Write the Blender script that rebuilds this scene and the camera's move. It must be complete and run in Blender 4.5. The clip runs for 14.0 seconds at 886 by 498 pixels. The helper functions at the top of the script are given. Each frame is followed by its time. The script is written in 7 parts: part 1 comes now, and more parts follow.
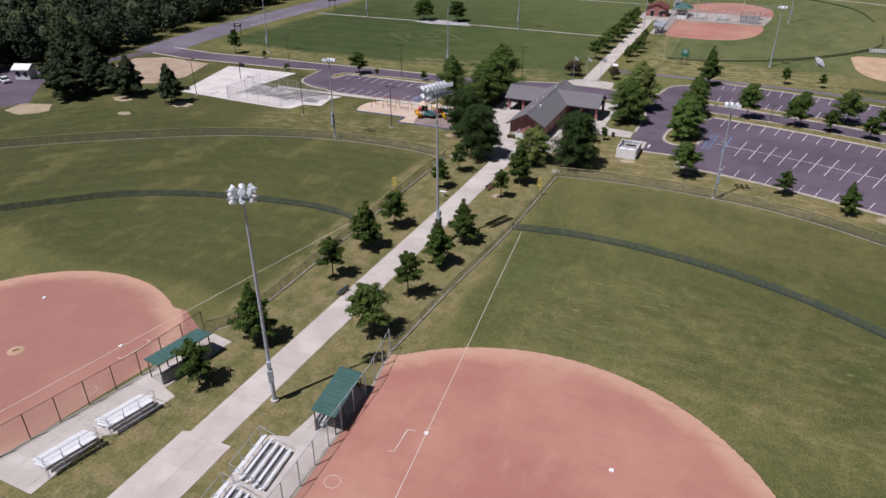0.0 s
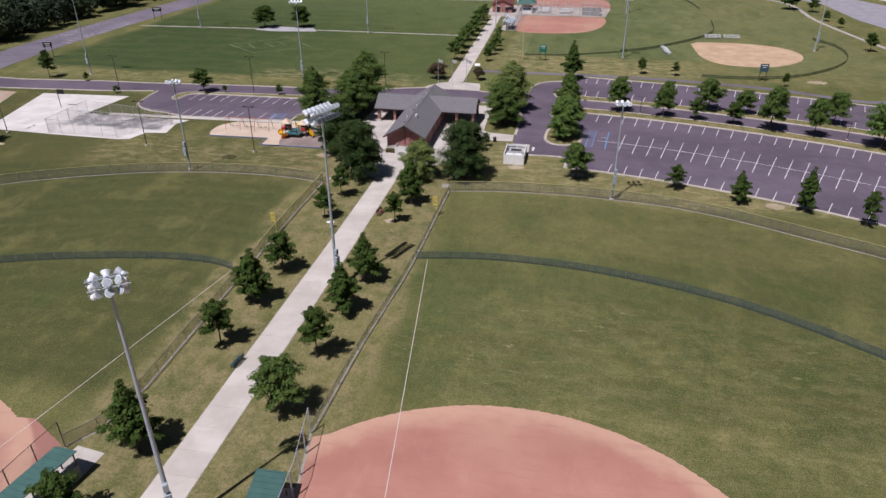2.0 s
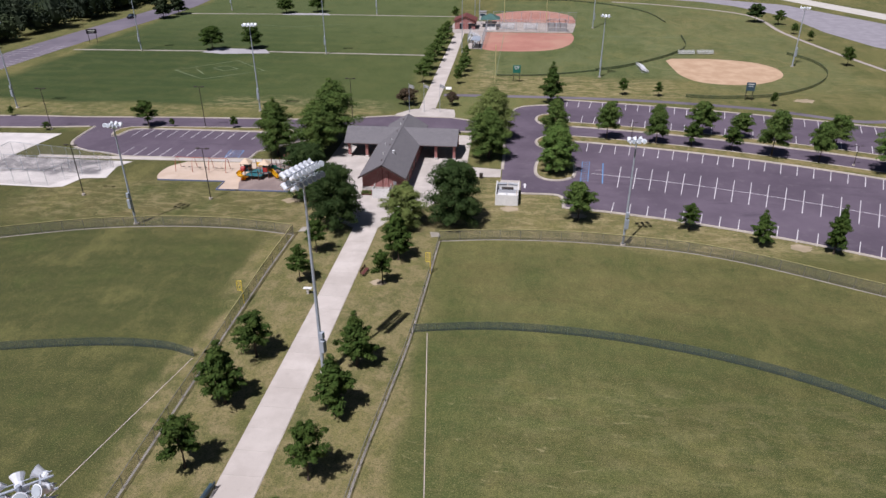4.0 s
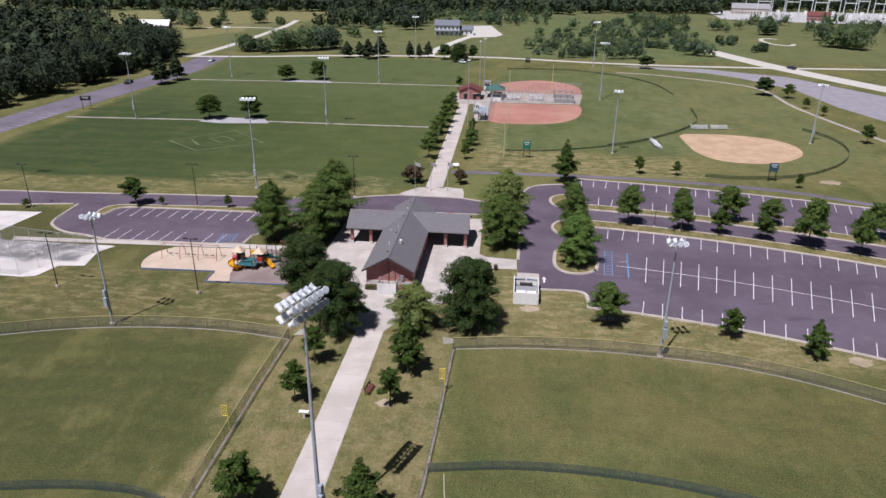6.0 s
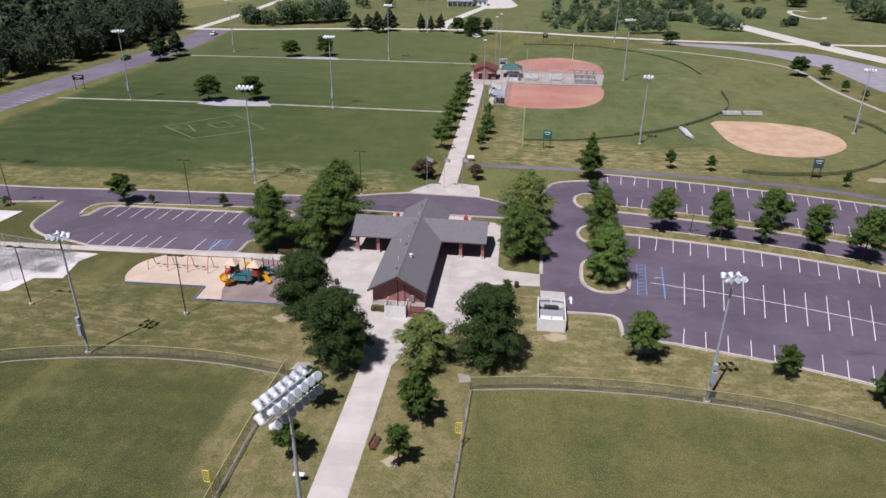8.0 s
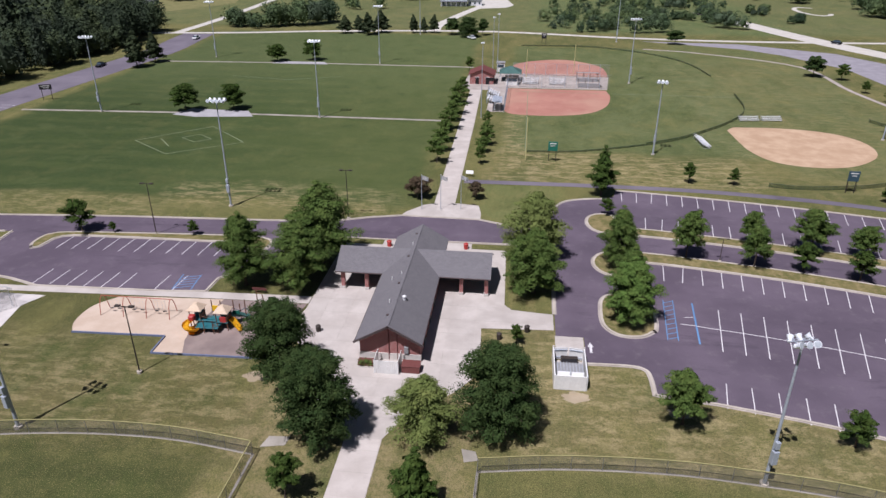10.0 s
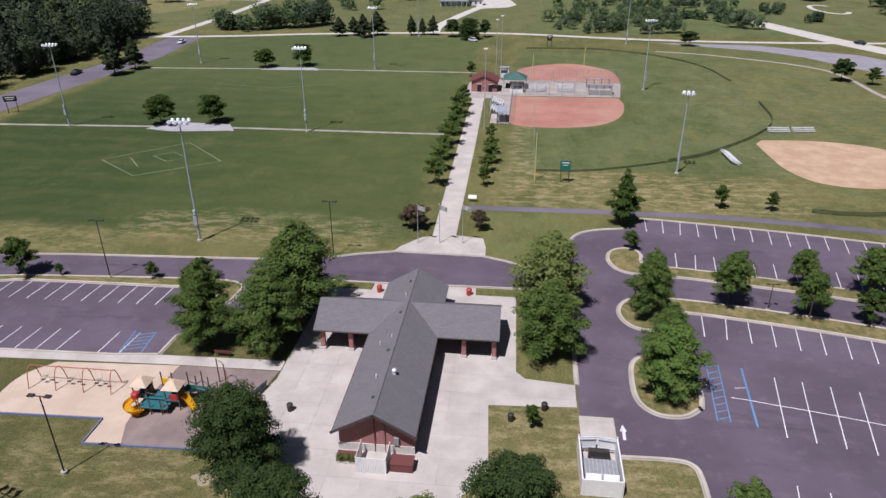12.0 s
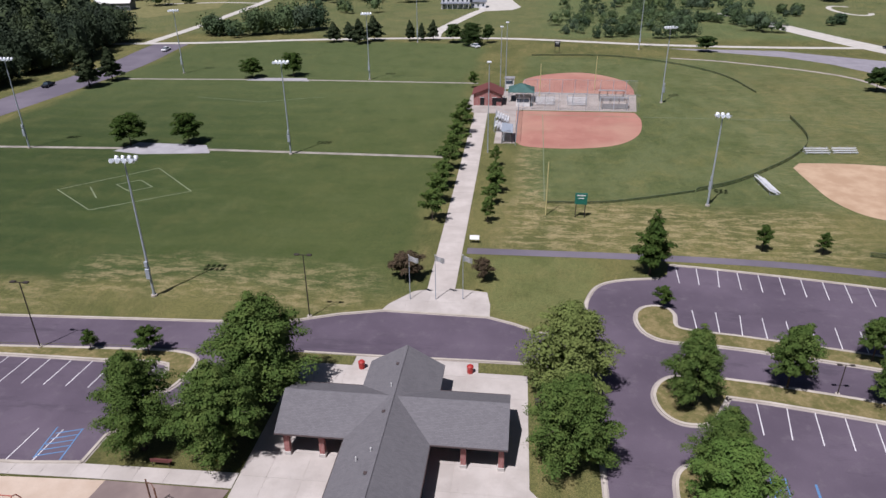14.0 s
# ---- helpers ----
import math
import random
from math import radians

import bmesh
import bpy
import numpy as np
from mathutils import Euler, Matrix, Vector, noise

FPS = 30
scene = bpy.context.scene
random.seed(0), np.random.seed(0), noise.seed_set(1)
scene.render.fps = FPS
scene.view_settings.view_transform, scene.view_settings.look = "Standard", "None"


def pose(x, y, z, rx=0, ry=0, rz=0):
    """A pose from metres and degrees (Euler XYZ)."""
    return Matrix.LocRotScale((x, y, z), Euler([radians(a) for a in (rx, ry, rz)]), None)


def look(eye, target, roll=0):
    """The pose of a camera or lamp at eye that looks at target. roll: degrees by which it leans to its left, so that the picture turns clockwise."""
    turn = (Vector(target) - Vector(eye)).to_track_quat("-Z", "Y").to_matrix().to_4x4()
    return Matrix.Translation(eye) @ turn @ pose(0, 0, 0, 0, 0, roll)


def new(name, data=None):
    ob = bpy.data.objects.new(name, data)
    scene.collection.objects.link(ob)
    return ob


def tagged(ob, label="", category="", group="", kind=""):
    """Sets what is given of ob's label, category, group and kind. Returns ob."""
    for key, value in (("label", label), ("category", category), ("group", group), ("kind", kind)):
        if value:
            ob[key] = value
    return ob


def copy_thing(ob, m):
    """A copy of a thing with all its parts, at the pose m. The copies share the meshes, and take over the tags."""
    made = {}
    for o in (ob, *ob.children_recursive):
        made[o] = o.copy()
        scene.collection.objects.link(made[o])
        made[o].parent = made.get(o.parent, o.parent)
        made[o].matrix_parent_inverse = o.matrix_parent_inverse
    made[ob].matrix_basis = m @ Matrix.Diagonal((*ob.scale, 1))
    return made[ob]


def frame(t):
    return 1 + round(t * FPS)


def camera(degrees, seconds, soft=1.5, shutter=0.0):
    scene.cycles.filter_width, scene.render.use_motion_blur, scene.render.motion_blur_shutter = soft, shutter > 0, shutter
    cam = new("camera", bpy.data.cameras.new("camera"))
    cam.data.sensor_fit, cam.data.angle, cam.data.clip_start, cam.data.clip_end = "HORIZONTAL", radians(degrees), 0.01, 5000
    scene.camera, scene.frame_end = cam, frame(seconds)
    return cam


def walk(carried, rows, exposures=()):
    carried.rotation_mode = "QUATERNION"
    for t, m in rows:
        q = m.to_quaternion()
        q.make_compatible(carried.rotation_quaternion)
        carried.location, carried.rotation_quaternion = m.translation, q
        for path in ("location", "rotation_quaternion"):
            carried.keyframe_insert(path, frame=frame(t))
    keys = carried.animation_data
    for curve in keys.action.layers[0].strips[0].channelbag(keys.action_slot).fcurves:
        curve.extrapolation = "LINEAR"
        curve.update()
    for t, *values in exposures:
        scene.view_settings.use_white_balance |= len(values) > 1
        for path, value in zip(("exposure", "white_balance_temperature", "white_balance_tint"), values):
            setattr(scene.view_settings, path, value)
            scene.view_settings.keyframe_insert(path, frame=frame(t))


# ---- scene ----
cam = camera(65.8, 14.0)
PATH = [
    (0, (40.088, 0.467, 48.400), (39.3540, 2.0580, 47.4350), -0.20),
    (0.5, (37.417, 2.191, 48.112), (36.6800, 3.7810, 47.1480), -0.30),
    (1, (34.781, 4.379, 47.665), (34.0430, 5.9690, 46.7030), -0.50),
    (1.1, (34.318, 4.853, 47.621), (33.6190, 6.4600, 46.6589), -0.46),
    (1.2, (33.856, 5.327, 47.577), (33.2672, 6.9784, 46.6143), -0.42),
    (1.3, (33.393, 5.801, 47.534), (32.8861, 7.4791, 46.5685), -0.38),
    (1.4, (32.931, 6.275, 47.490), (32.5454, 7.9844, 46.5252), -0.34),
    (1.5, (32.468, 6.749, 47.446), (32.1150, 8.4640, 46.4790), -0.30),
    (2, (29.934, 9.745, 47.235), (29.5980, 11.4630, 46.2680), -0.30),
    (2.1, (29.461, 10.356, 47.169), (29.1454, 12.0787, 46.2033), -0.28),
    (2.2, (28.987, 10.967, 47.103), (28.7266, 12.6997, 46.1392), -0.26),
    (2.3, (28.514, 11.579, 47.038), (28.2783, 13.3151, 46.0735), -0.24),
    (2.4, (28.040, 12.190, 46.972), (27.8127, 13.9267, 46.0085), -0.22),
    (2.5, (27.567, 12.801, 46.906), (27.3400, 14.5380, 45.9410), -0.20),
    (2.7, (26.505, 14.447, 46.769), (26.2770, 16.1850, 45.8070), -0.30),
    (5, (19.327, 30.461, 47.208), (19.1380, 32.2480, 46.3300), 0.00),
    (5.5, (18.374, 33.479, 47.588), (18.1800, 35.2990, 46.7820), 0.20),
    (6, (17.462, 36.483, 47.997), (17.2670, 38.3070, 47.2010), 0.50),
    (6.5, (16.629, 39.767, 48.433), (16.4350, 41.5820, 47.6170), 0.70),
    (7, (16.087, 42.823, 48.892), (15.8940, 44.6240, 48.0450), 0.70),
    (7.5, (15.512, 46.178, 49.368), (15.3020, 47.9620, 48.4880), 0.70),
    (8, (15.124, 49.527, 49.535), (14.9070, 51.3100, 48.6570), 0.60),
    (10.5, (12.587, 68.180, 47.490), (12.3830, 69.9650, 46.6110), -0.00),
    (11, (12.241, 72.456, 47.126), (12.0340, 74.2400, 46.2460), -0.10),
    (11.5, (11.835, 76.913, 46.894), (11.6270, 78.6970, 46.0140), -0.30),
    (12, (11.446, 81.063, 46.864), (11.2370, 82.8460, 45.9820), -0.30),
    (12.5, (11.262, 85.459, 46.654), (11.0490, 87.2410, 45.7730), -0.50),
    (13, (10.956, 89.855, 46.465), (10.7410, 91.6380, 45.5850), -0.50),
    (13.5, (10.673, 94.373, 46.487), (10.4550, 96.1540, 45.6040), -0.50),
    (14, (10.288, 99.281, 46.504), (10.0690, 101.0620, 45.6200), -0.60),
]
walk(cam, [(t, look(eye, target, roll)) for t, eye, target, roll in PATH],
     exposures=[(0, -0.08, 6050, 18), (2.5, 0.0, 6070, 18), (5, 0.08, 6020, 18), (8, 0.09, 5980, 19), (10.5, 0.08, 5970, 19), (14, 0.02, 6000, 18)])

# ---------- daylight ----------
SUN_UP, SUN_TURN = 62.5, 208.9
world = bpy.data.worlds.new("daylight")
scene.world = world
world.use_nodes = True
wn = world.node_tree.nodes
sky = wn.new("ShaderNodeTexSky")
sky.sky_type, sky.sun_disc = "NISHITA", False
sky.sun_elevation, sky.sun_rotation = radians(SUN_UP), radians(SUN_TURN)
wn["Background"].inputs["Strength"].default_value = 0.026
world.node_tree.links.new(sky.outputs[0], wn["Background"].inputs["Color"])
sun_data = bpy.data.lights.new("sun", "SUN")
sun_data.energy, sun_data.angle, sun_data.color = 5.0, radians(0.53), (1.0, 0.955, 0.90)
sun = new("sun", sun_data)
sx = math.sin(radians(SUN_TURN)) * math.cos(radians(SUN_UP))
sy = math.cos(radians(SUN_TURN)) * math.cos(radians(SUN_UP))
sun.matrix_world = look((sx * 300, sy * 300, math.sin(radians(SUN_UP)) * 300), (0, 0, 0))


# ---------- materials ----------
class Nodes:
    """A short way to write a node material."""

    def __init__(self, name):
        self.mat = bpy.data.materials.new(name)
        self.mat.use_nodes = True
        self.tree = self.mat.node_tree
        self.bsdf = self.tree.nodes["Principled BSDF"]
        self.bsdf.inputs["Specular IOR Level"].default_value = 0.3
        self.world = None

    def add(self, kind, **inputs):
        n = self.tree.nodes.new(kind)
        for k, v in inputs.items():
            self.put(n, k.replace("_", " "), v)
        return n

    def put(self, n, key, v):
        sock = n.inputs[int(key[1:])] if key[0] == "i" and key[1:].isdigit() else n.inputs[key]
        if isinstance(v, bpy.types.NodeSocket):
            self.tree.links.new(v, sock)
        else:
            sock.default_value = v

    def place(self):
        if self.world is None:
            self.world = self.add("ShaderNodeNewGeometry").outputs["Position"]
        return self.world

    def local(self):
        return self.add("ShaderNodeTexCoord").outputs["Object"]

    def noise(self, scale, detail=4.0, rough=0.6, at=None, stretch=None):
        at = at or self.place()
        if stretch:
            at = self.add("ShaderNodeMapping", Vector=at, Scale=stretch).outputs[0]
        return self.add("ShaderNodeTexNoise", Vector=at, Scale=scale, Detail=detail, Roughness=rough).outputs["Fac"]

    def ramp(self, fac, lo, hi, a=0.0, b=1.0):
        n = self.add("ShaderNodeMapRange")
        n.interpolation_type = "SMOOTHSTEP"
        for k, v in (("i0", fac), ("i1", lo), ("i2", hi), ("i3", a), ("i4", b)):
            self.put(n, k, v)
        return n.outputs[0]

    def math(self, op, a, b=0.0):
        n = self.add("ShaderNodeMath")
        n.operation = op
        self.put(n, "i0", a)
        self.put(n, "i1", b)
        return n.outputs[0]

    def mix(self, fac, a, b):
        n = self.add("ShaderNodeMix")
        n.data_type = "RGBA"
        self.put(n, "i0", fac)
        for key, v in (("i6", a), ("i7", b)):
            self.put(n, key, (*v, 1) if isinstance(v, tuple) and len(v) == 3 else v)
        return n.outputs[2]

    def random(self):
        return self.add("ShaderNodeObjectInfo").outputs["Random"]

    def island(self):
        return self.add("ShaderNodeNewGeometry").outputs["Random Per Island"]

    def bump(self, height, strength=0.3, distance=0.02):
        n = self.add("ShaderNodeBump", Height=height, Strength=strength, Distance=distance)
        self.put(self.bsdf, "Normal", n.outputs[0])

    def done(self, color, rough=0.8, metal=0.0):
        if isinstance(color, tuple):
            color = (*color, 1)
        self.put(self.bsdf, "Base Color", color)
        self.put(self.bsdf, "Roughness", rough)
        self.put(self.bsdf, "Metallic", metal)
        return self.mat


def plain(name, color, rough=0.6, metal=0.0, vary=0.18, scale=3.0, bump=0.0):
    """A painted, metal or plastic surface with faint dirt and wear at two scales."""
    n = Nodes(name)
    at = n.local()
    big = n.ramp(n.noise(scale, 3, at=at), 0.3, 0.75)
    fine = n.ramp(n.noise(scale * 14, 3, at=at), 0.35, 0.7)
    dark = tuple(c * (1 - vary) for c in color)
    light = tuple(min(1, c * (1 + vary * 0.5)) for c in color)
    c = n.mix(big, dark, color)
    c = n.mix(n.math("MULTIPLY", fine, 0.35), c, light)
    if bump:
        n.bump(n.noise(scale * 14, 3, at=at), bump, 0.01)
    return n.done(c, rough, metal)


def box_mask(n, x0, x1, y0, y1, soft, wob):
    """One inside a rectangle of the plan, with a frayed edge."""
    p = n.add("ShaderNodeSeparateXYZ", Vector=wob)
    a = n.ramp(p.outputs[0], x0 - soft, x0 + soft)
    b = n.ramp(p.outputs[0], x1 - soft, x1 + soft, 1.0, 0.0)
    c = n.ramp(p.outputs[1], y0 - soft, y0 + soft)
    d = n.ramp(p.outputs[1], y1 - soft, y1 + soft, 1.0, 0.0)
    return n.math("MULTIPLY", n.math("MULTIPLY", a, b), n.math("MULTIPLY", c, d))


def lawn_material():
    """Mown grass: green turf on the pitches, drier olive and straw tones elsewhere. Far fields are also tinted paler
    and bluer as painted haze.
    """
    n = Nodes("mown grass")
    pos = n.place()
    warp = n.add("ShaderNodeTexNoise", Vector=pos, Scale=0.05, Detail=3.0)
    off = n.add("ShaderNodeVectorMath", i0=warp.outputs["Color"], i1=(0.5, 0.5, 0.5))
    off.operation = "SUBTRACT"
    mul = n.add("ShaderNodeVectorMath", i0=off.outputs[0])
    mul.operation = "SCALE"
    mul.inputs["Scale"].default_value = 9.0
    wob = n.add("ShaderNodeVectorMath", i0=pos, i1=mul.outputs[0]).outputs[0]
    olive = n.mix(n.ramp(n.noise(0.045, 5, 0.65), 0.36, 0.66), (0.090, 0.098, 0.030), (0.165, 0.152, 0.054))
    streak = n.noise(0.35, 5, 0.7, stretch=(1.0, 0.28, 1.0))
    olive = n.mix(n.ramp(streak, 0.48, 0.70, 0, 0.6), olive, (0.255, 0.205, 0.088))
    green = n.mix(n.ramp(n.noise(0.07, 4, 0.6), 0.35, 0.68), (0.030, 0.064, 0.016), (0.062, 0.098, 0.028))
    green = n.mix(n.ramp(n.noise(0.5, 4, 0.7), 0.50, 0.72, 0, 0.45), green, (0.135, 0.145, 0.050))
    soccer = box_mask(n, -120, -6.5, 178.0, 376, 3.0, wob)
    right_out = box_mask(n, 12, 110, 64, 113, 2.5, wob)
    left_out = box_mask(n, -120, -15, 57, 114, 2.5, wob)
    field_two = box_mask(n, 10, 74, 214, 350, 3.0, wob)
    mid = n.mix(0.48, olive, green)
    p_far = n.add("ShaderNodeSeparateXYZ", Vector=wob)
    mid = n.mix(n.ramp(p_far.outputs[0], 22, 56, 0.0, 0.75), mid, (0.056, 0.066, 0.018))
    c = n.mix(right_out, olive, mid)
    # Greener west turf; lens falloff at the edge is also painted as westward darkening.
    west_turf = n.mix(n.ramp(p_far.outputs[0], -70, -25, 0.98, 0.72), n.mix(0.3, olive, green), (0.039, 0.045, 0.0125))
    c = n.mix(left_out, c, west_turf)
    # West lawn tone, deepened to the west partly for the same painted falloff.
    west_lawn = box_mask(n, -160, -11, 112, 158, 2.0, wob)
    c = n.mix(n.math("MULTIPLY", west_lawn, n.ramp(p_far.outputs[0], -80, -30, 0.90, 0.62)), c, (0.058, 0.058, 0.017))
    # Far softball field: real green, its light tone blued to paint distance haze.
    c = n.mix(field_two, c, n.mix(n.ramp(n.noise(0.09, 6, 0.75, stretch=(1.0, 0.6, 1.0)), 0.34, 0.64, 0.15, 0.95), n.mix(0.88, olive, green), (0.132, 0.156, 0.066)))
    east = box_mask(n, 70, 112, 204, 366, 5.0, wob)
    c = n.mix(n.math("MULTIPLY", east, n.ramp(n.noise(0.08, 5, 0.7), 0.34, 0.64, 0.25, 0.75)), c, (0.112, 0.140, 0.056))
    # Pitch green, darkened at its west end partly as painted lens falloff.
    pitch = n.mix(n.ramp(p_far.outputs[0], -90, -50, 0.95, 0.50), green, (0.027, 0.051, 0.012))
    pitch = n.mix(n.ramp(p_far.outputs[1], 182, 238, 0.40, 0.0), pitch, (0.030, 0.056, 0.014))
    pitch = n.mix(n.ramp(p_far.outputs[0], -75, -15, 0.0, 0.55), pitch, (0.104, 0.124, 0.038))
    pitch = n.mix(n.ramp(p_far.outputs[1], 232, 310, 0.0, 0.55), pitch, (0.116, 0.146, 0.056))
    tuft = n.noise(0.16, 6, 0.78, at=wob, stretch=(0.8, 1.1, 1.0))
    pitch = n.mix(n.ramp(tuft, 0.50, 0.68, 0.0, 0.42), pitch, (0.118, 0.142, 0.054))
    pitch = n.mix(n.ramp(tuft, 0.32, 0.47, 0.50, 0.0), pitch, (0.026, 0.050, 0.013))
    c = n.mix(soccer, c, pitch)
    corner = box_mask(n, 6.5, 22, 172, 191.5, 1.5, wob)
    c = n.mix(n.math("MULTIPLY", corner, n.ramp(n.noise(0.25, 5, 0.7), 0.30, 0.66, 0.35, 0.85)), c, (0.155, 0.175, 0.062))
    # bleached strips along the road and beside the pitches
    dry = n.math("MAXIMUM", n.math("MULTIPLY", box_mask(n, -54, -9, 173.5, 186.0, 2.5, wob), 0.70), n.math("MULTIPLY", box_mask(n, -118, -50, 168.5, 178.0, 2.5, wob), 0.55))
    dry2 = n.math("MAXIMUM", box_mask(n, 8, 62, 194, 213, 3.0, wob), box_mask(n, 9, 14, 205, 246, 2.0, wob))
    dry3 = box_mask(n, 20, 70, 55, 84, 5.0, wob)
    dry4 = n.math("MAXIMUM", box_mask(n, 14, 90, 114.5, 127, 2.0, wob), box_mask(n, 8, 30, 117, 140, 2.0, wob))
    dry4 = n.math("MAXIMUM", dry4, n.math("MULTIPLY", box_mask(n, -62, -7, 114, 131, 4.0, wob), 0.75))
    upper = box_mask(n, 11, 100, 96, 113.5, 4.0, wob)
    c = n.mix(n.math("MULTIPLY", upper, n.ramp(n.noise(0.14, 6, 0.75), 0.36, 0.62, 0.10, 0.62)), c, (0.185, 0.155, 0.060))
    thin = n.math("MAXIMUM", box_mask(n, 7, 95, 114.5, 127, 2.0, wob), box_mask(n, 8, 24, 116, 140, 2.0, wob))
    c = n.mix(n.math("MULTIPLY", thin, n.ramp(n.noise(0.16, 5, 0.7), 0.34, 0.62, 0.15, 0.70)), c, (0.190, 0.152, 0.072))
    c = n.mix(n.math("MULTIPLY", box_mask(n, -60, -7, 114, 131, 4.0, wob), n.ramp(n.noise(0.13, 6, 0.75), 0.42, 0.64, 0.0, 0.70)), c, (0.150, 0.118, 0.052))
    dry7 = n.math("MAXIMUM", box_mask(n, 13, 30, 66, 80, 3.0, wob), n.math("MULTIPLY", box_mask(n, 22, 60, 72, 84, 3.0, wob), 0.5))
    dry2 = n.math("MAXIMUM", dry2, n.math("MULTIPLY", box_mask(n, 58, 116, 192, 330, 4.0, wob), 0.26))
    blot = n.ramp(n.noise(0.50, 6, 0.78, stretch=(0.55, 1.3, 1.0)), 0.45, 0.60)
    drys = n.math("MAXIMUM", n.math("MAXIMUM", dry, dry2), n.math("MULTIPLY", n.math("MAXIMUM", n.math("MULTIPLY", dry3, 0.32), dry4), 0.7))
    c = n.mix(n.math("MULTIPLY", drys, n.math("MULTIPLY", blot, 0.80)), c, (0.45, 0.36, 0.195))
    verge = n.math("MULTIPLY", box_mask(n, -15, 11, 10, 126, 1.0, wob), n.ramp(n.noise(0.40, 6, 0.75), 0.38, 0.62, 0.08, 0.80))
    c = n.mix(verge, c, (0.30, 0.235, 0.125))
    # Beyond the far road the meadow colours carry painted haze, paler and bluer.
    away = n.add("ShaderNodeSeparateXYZ", Vector=wob)
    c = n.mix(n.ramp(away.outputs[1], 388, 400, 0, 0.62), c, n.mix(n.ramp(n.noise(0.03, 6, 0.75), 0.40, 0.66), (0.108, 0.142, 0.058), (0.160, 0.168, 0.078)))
    # Rough meadow green, with blue raised as haze.
    rough = box_mask(n, 18, 135, 390, 640, 8.0, wob)
    c = n.mix(n.math("MULTIPLY", rough, n.ramp(n.noise(0.06, 5, 0.7), 0.35, 0.62, 0.35, 0.9)), c, (0.104, 0.148, 0.056))
    bare = n.ramp(n.noise(0.22, 6, 0.75), 0.62, 0.74, 0, 0.55)
    c = n.mix(n.math("MULTIPLY", bare, n.math("SUBTRACT", 1.0, soccer)), c, (0.24, 0.195, 0.105))
    worn = n.ramp(n.noise(0.3, 6, 0.75, stretch=(1.6, 0.5, 1.0)), 0.60, 0.76, 0, 0.30)
    c = n.mix(n.math("MULTIPLY", worn, n.math("SUBTRACT", 1.0, n.math("MULTIPLY", soccer, 0.7))), c, (0.19, 0.17, 0.075))
    patch = n.noise(0.11, 6, 0.72, stretch=(1.0, 0.7, 1.0))
    turf = n.math("SUBTRACT", 1.0, n.math("MULTIPLY", soccer, 0.65))
    c = n.mix(n.math("MULTIPLY", turf, n.ramp(patch, 0.50, 0.66, 0.0, 0.42)), c, (0.215, 0.192, 0.068))
    c = n.mix(n.ramp(patch, 0.34, 0.48, 0.48, 0.0), c, (0.044, 0.072, 0.014))
    c = n.mix(n.math("MULTIPLY", right_out, n.ramp(n.noise(0.19, 6, 0.78, stretch=(0.45, 1.4, 1.0)), 0.42, 0.62, 0.0, 0.34)), c, (0.085, 0.066, 0.024))
    clod = n.noise(0.95, 6, 0.80, stretch=(1.0, 0.6, 1.0))
    c = n.mix(n.math("MULTIPLY", turf, n.ramp(clod, 0.46, 0.74, 0.0, 0.36)), c, (0.205, 0.188, 0.064))
    c = n.mix(n.ramp(clod, 0.28, 0.52, 0.34, 0.0), c, (0.046, 0.066, 0.016))
    # mower passes: faint rings round the two near home plates, straight passes on the pitches
    flat = n.add("ShaderNodeVectorMath", i0=pos, i1=(1, 1, 0))
    flat.operation = "MULTIPLY"
    for home, where in (((19.7, 27.2, 0), right_out), ((-24.5, 25.6, 0), left_out), ((20.0, 272.0, 0), field_two)):
        d = n.add("ShaderNodeVectorMath", i0=flat.outputs[0], i1=home)
        d.operation = "DISTANCE"
        lap = n.math("SINE", n.math("ADD", n.math("MULTIPLY", d.outputs["Value"], 1.5), n.math("MULTIPLY", n.noise(0.10, 4, 0.7), 9.0)))
        c = n.mix(n.math("MULTIPLY", where, n.ramp(lap, 0.1, 0.95, 0.0, 0.12)), c, (0.165, 0.165, 0.052))
    rows = n.math("SINE", n.math("ADD", n.math("MULTIPLY", p_far.outputs[1], 0.75), n.math("MULTIPLY", n.noise(0.03, 2), 4.0)))
    c = n.mix(n.math("MULTIPLY", soccer, n.ramp(rows, 0.0, 1.0, 0.0, 0.20)), c, (0.100, 0.120, 0.036))
    # blades, thin straw and bare flecks
    fine = n.noise(2.6, 6, 0.8)
    c = n.mix(n.ramp(fine, 0.40, 0.66, 0.0, 0.50), c, (0.036, 0.052, 0.012))
    grain = n.noise(7.5, 4, 0.75)
    c = n.mix(n.ramp(grain, 0.50, 0.64, 0.0, 0.55), c, (0.020, 0.028, 0.007))
    c = n.mix(n.math("MULTIPLY", turf, n.ramp(grain, 0.47, 0.34, 0.0, 0.60)), c, (0.29, 0.265, 0.100))
    straw = n.ramp(n.noise(1.0, 5, 0.72, at=wob, stretch=(0.50, 1.6, 1.0)), 0.58, 0.72)
    where = n.math("ADD", n.math("MULTIPLY", dry7, 0.60), n.math("MULTIPLY", turf, 0.10))
    c = n.mix(n.math("MULTIPLY", straw, n.math("MINIMUM", n.math("ADD", where, n.math("MULTIPLY", field_two, 0.25)), 0.6)), c, (0.36, 0.315, 0.160))
    n.bump(n.noise(5.0, 5, 0.8), 0.55, 0.12)
    return n.done(c, 0.95)


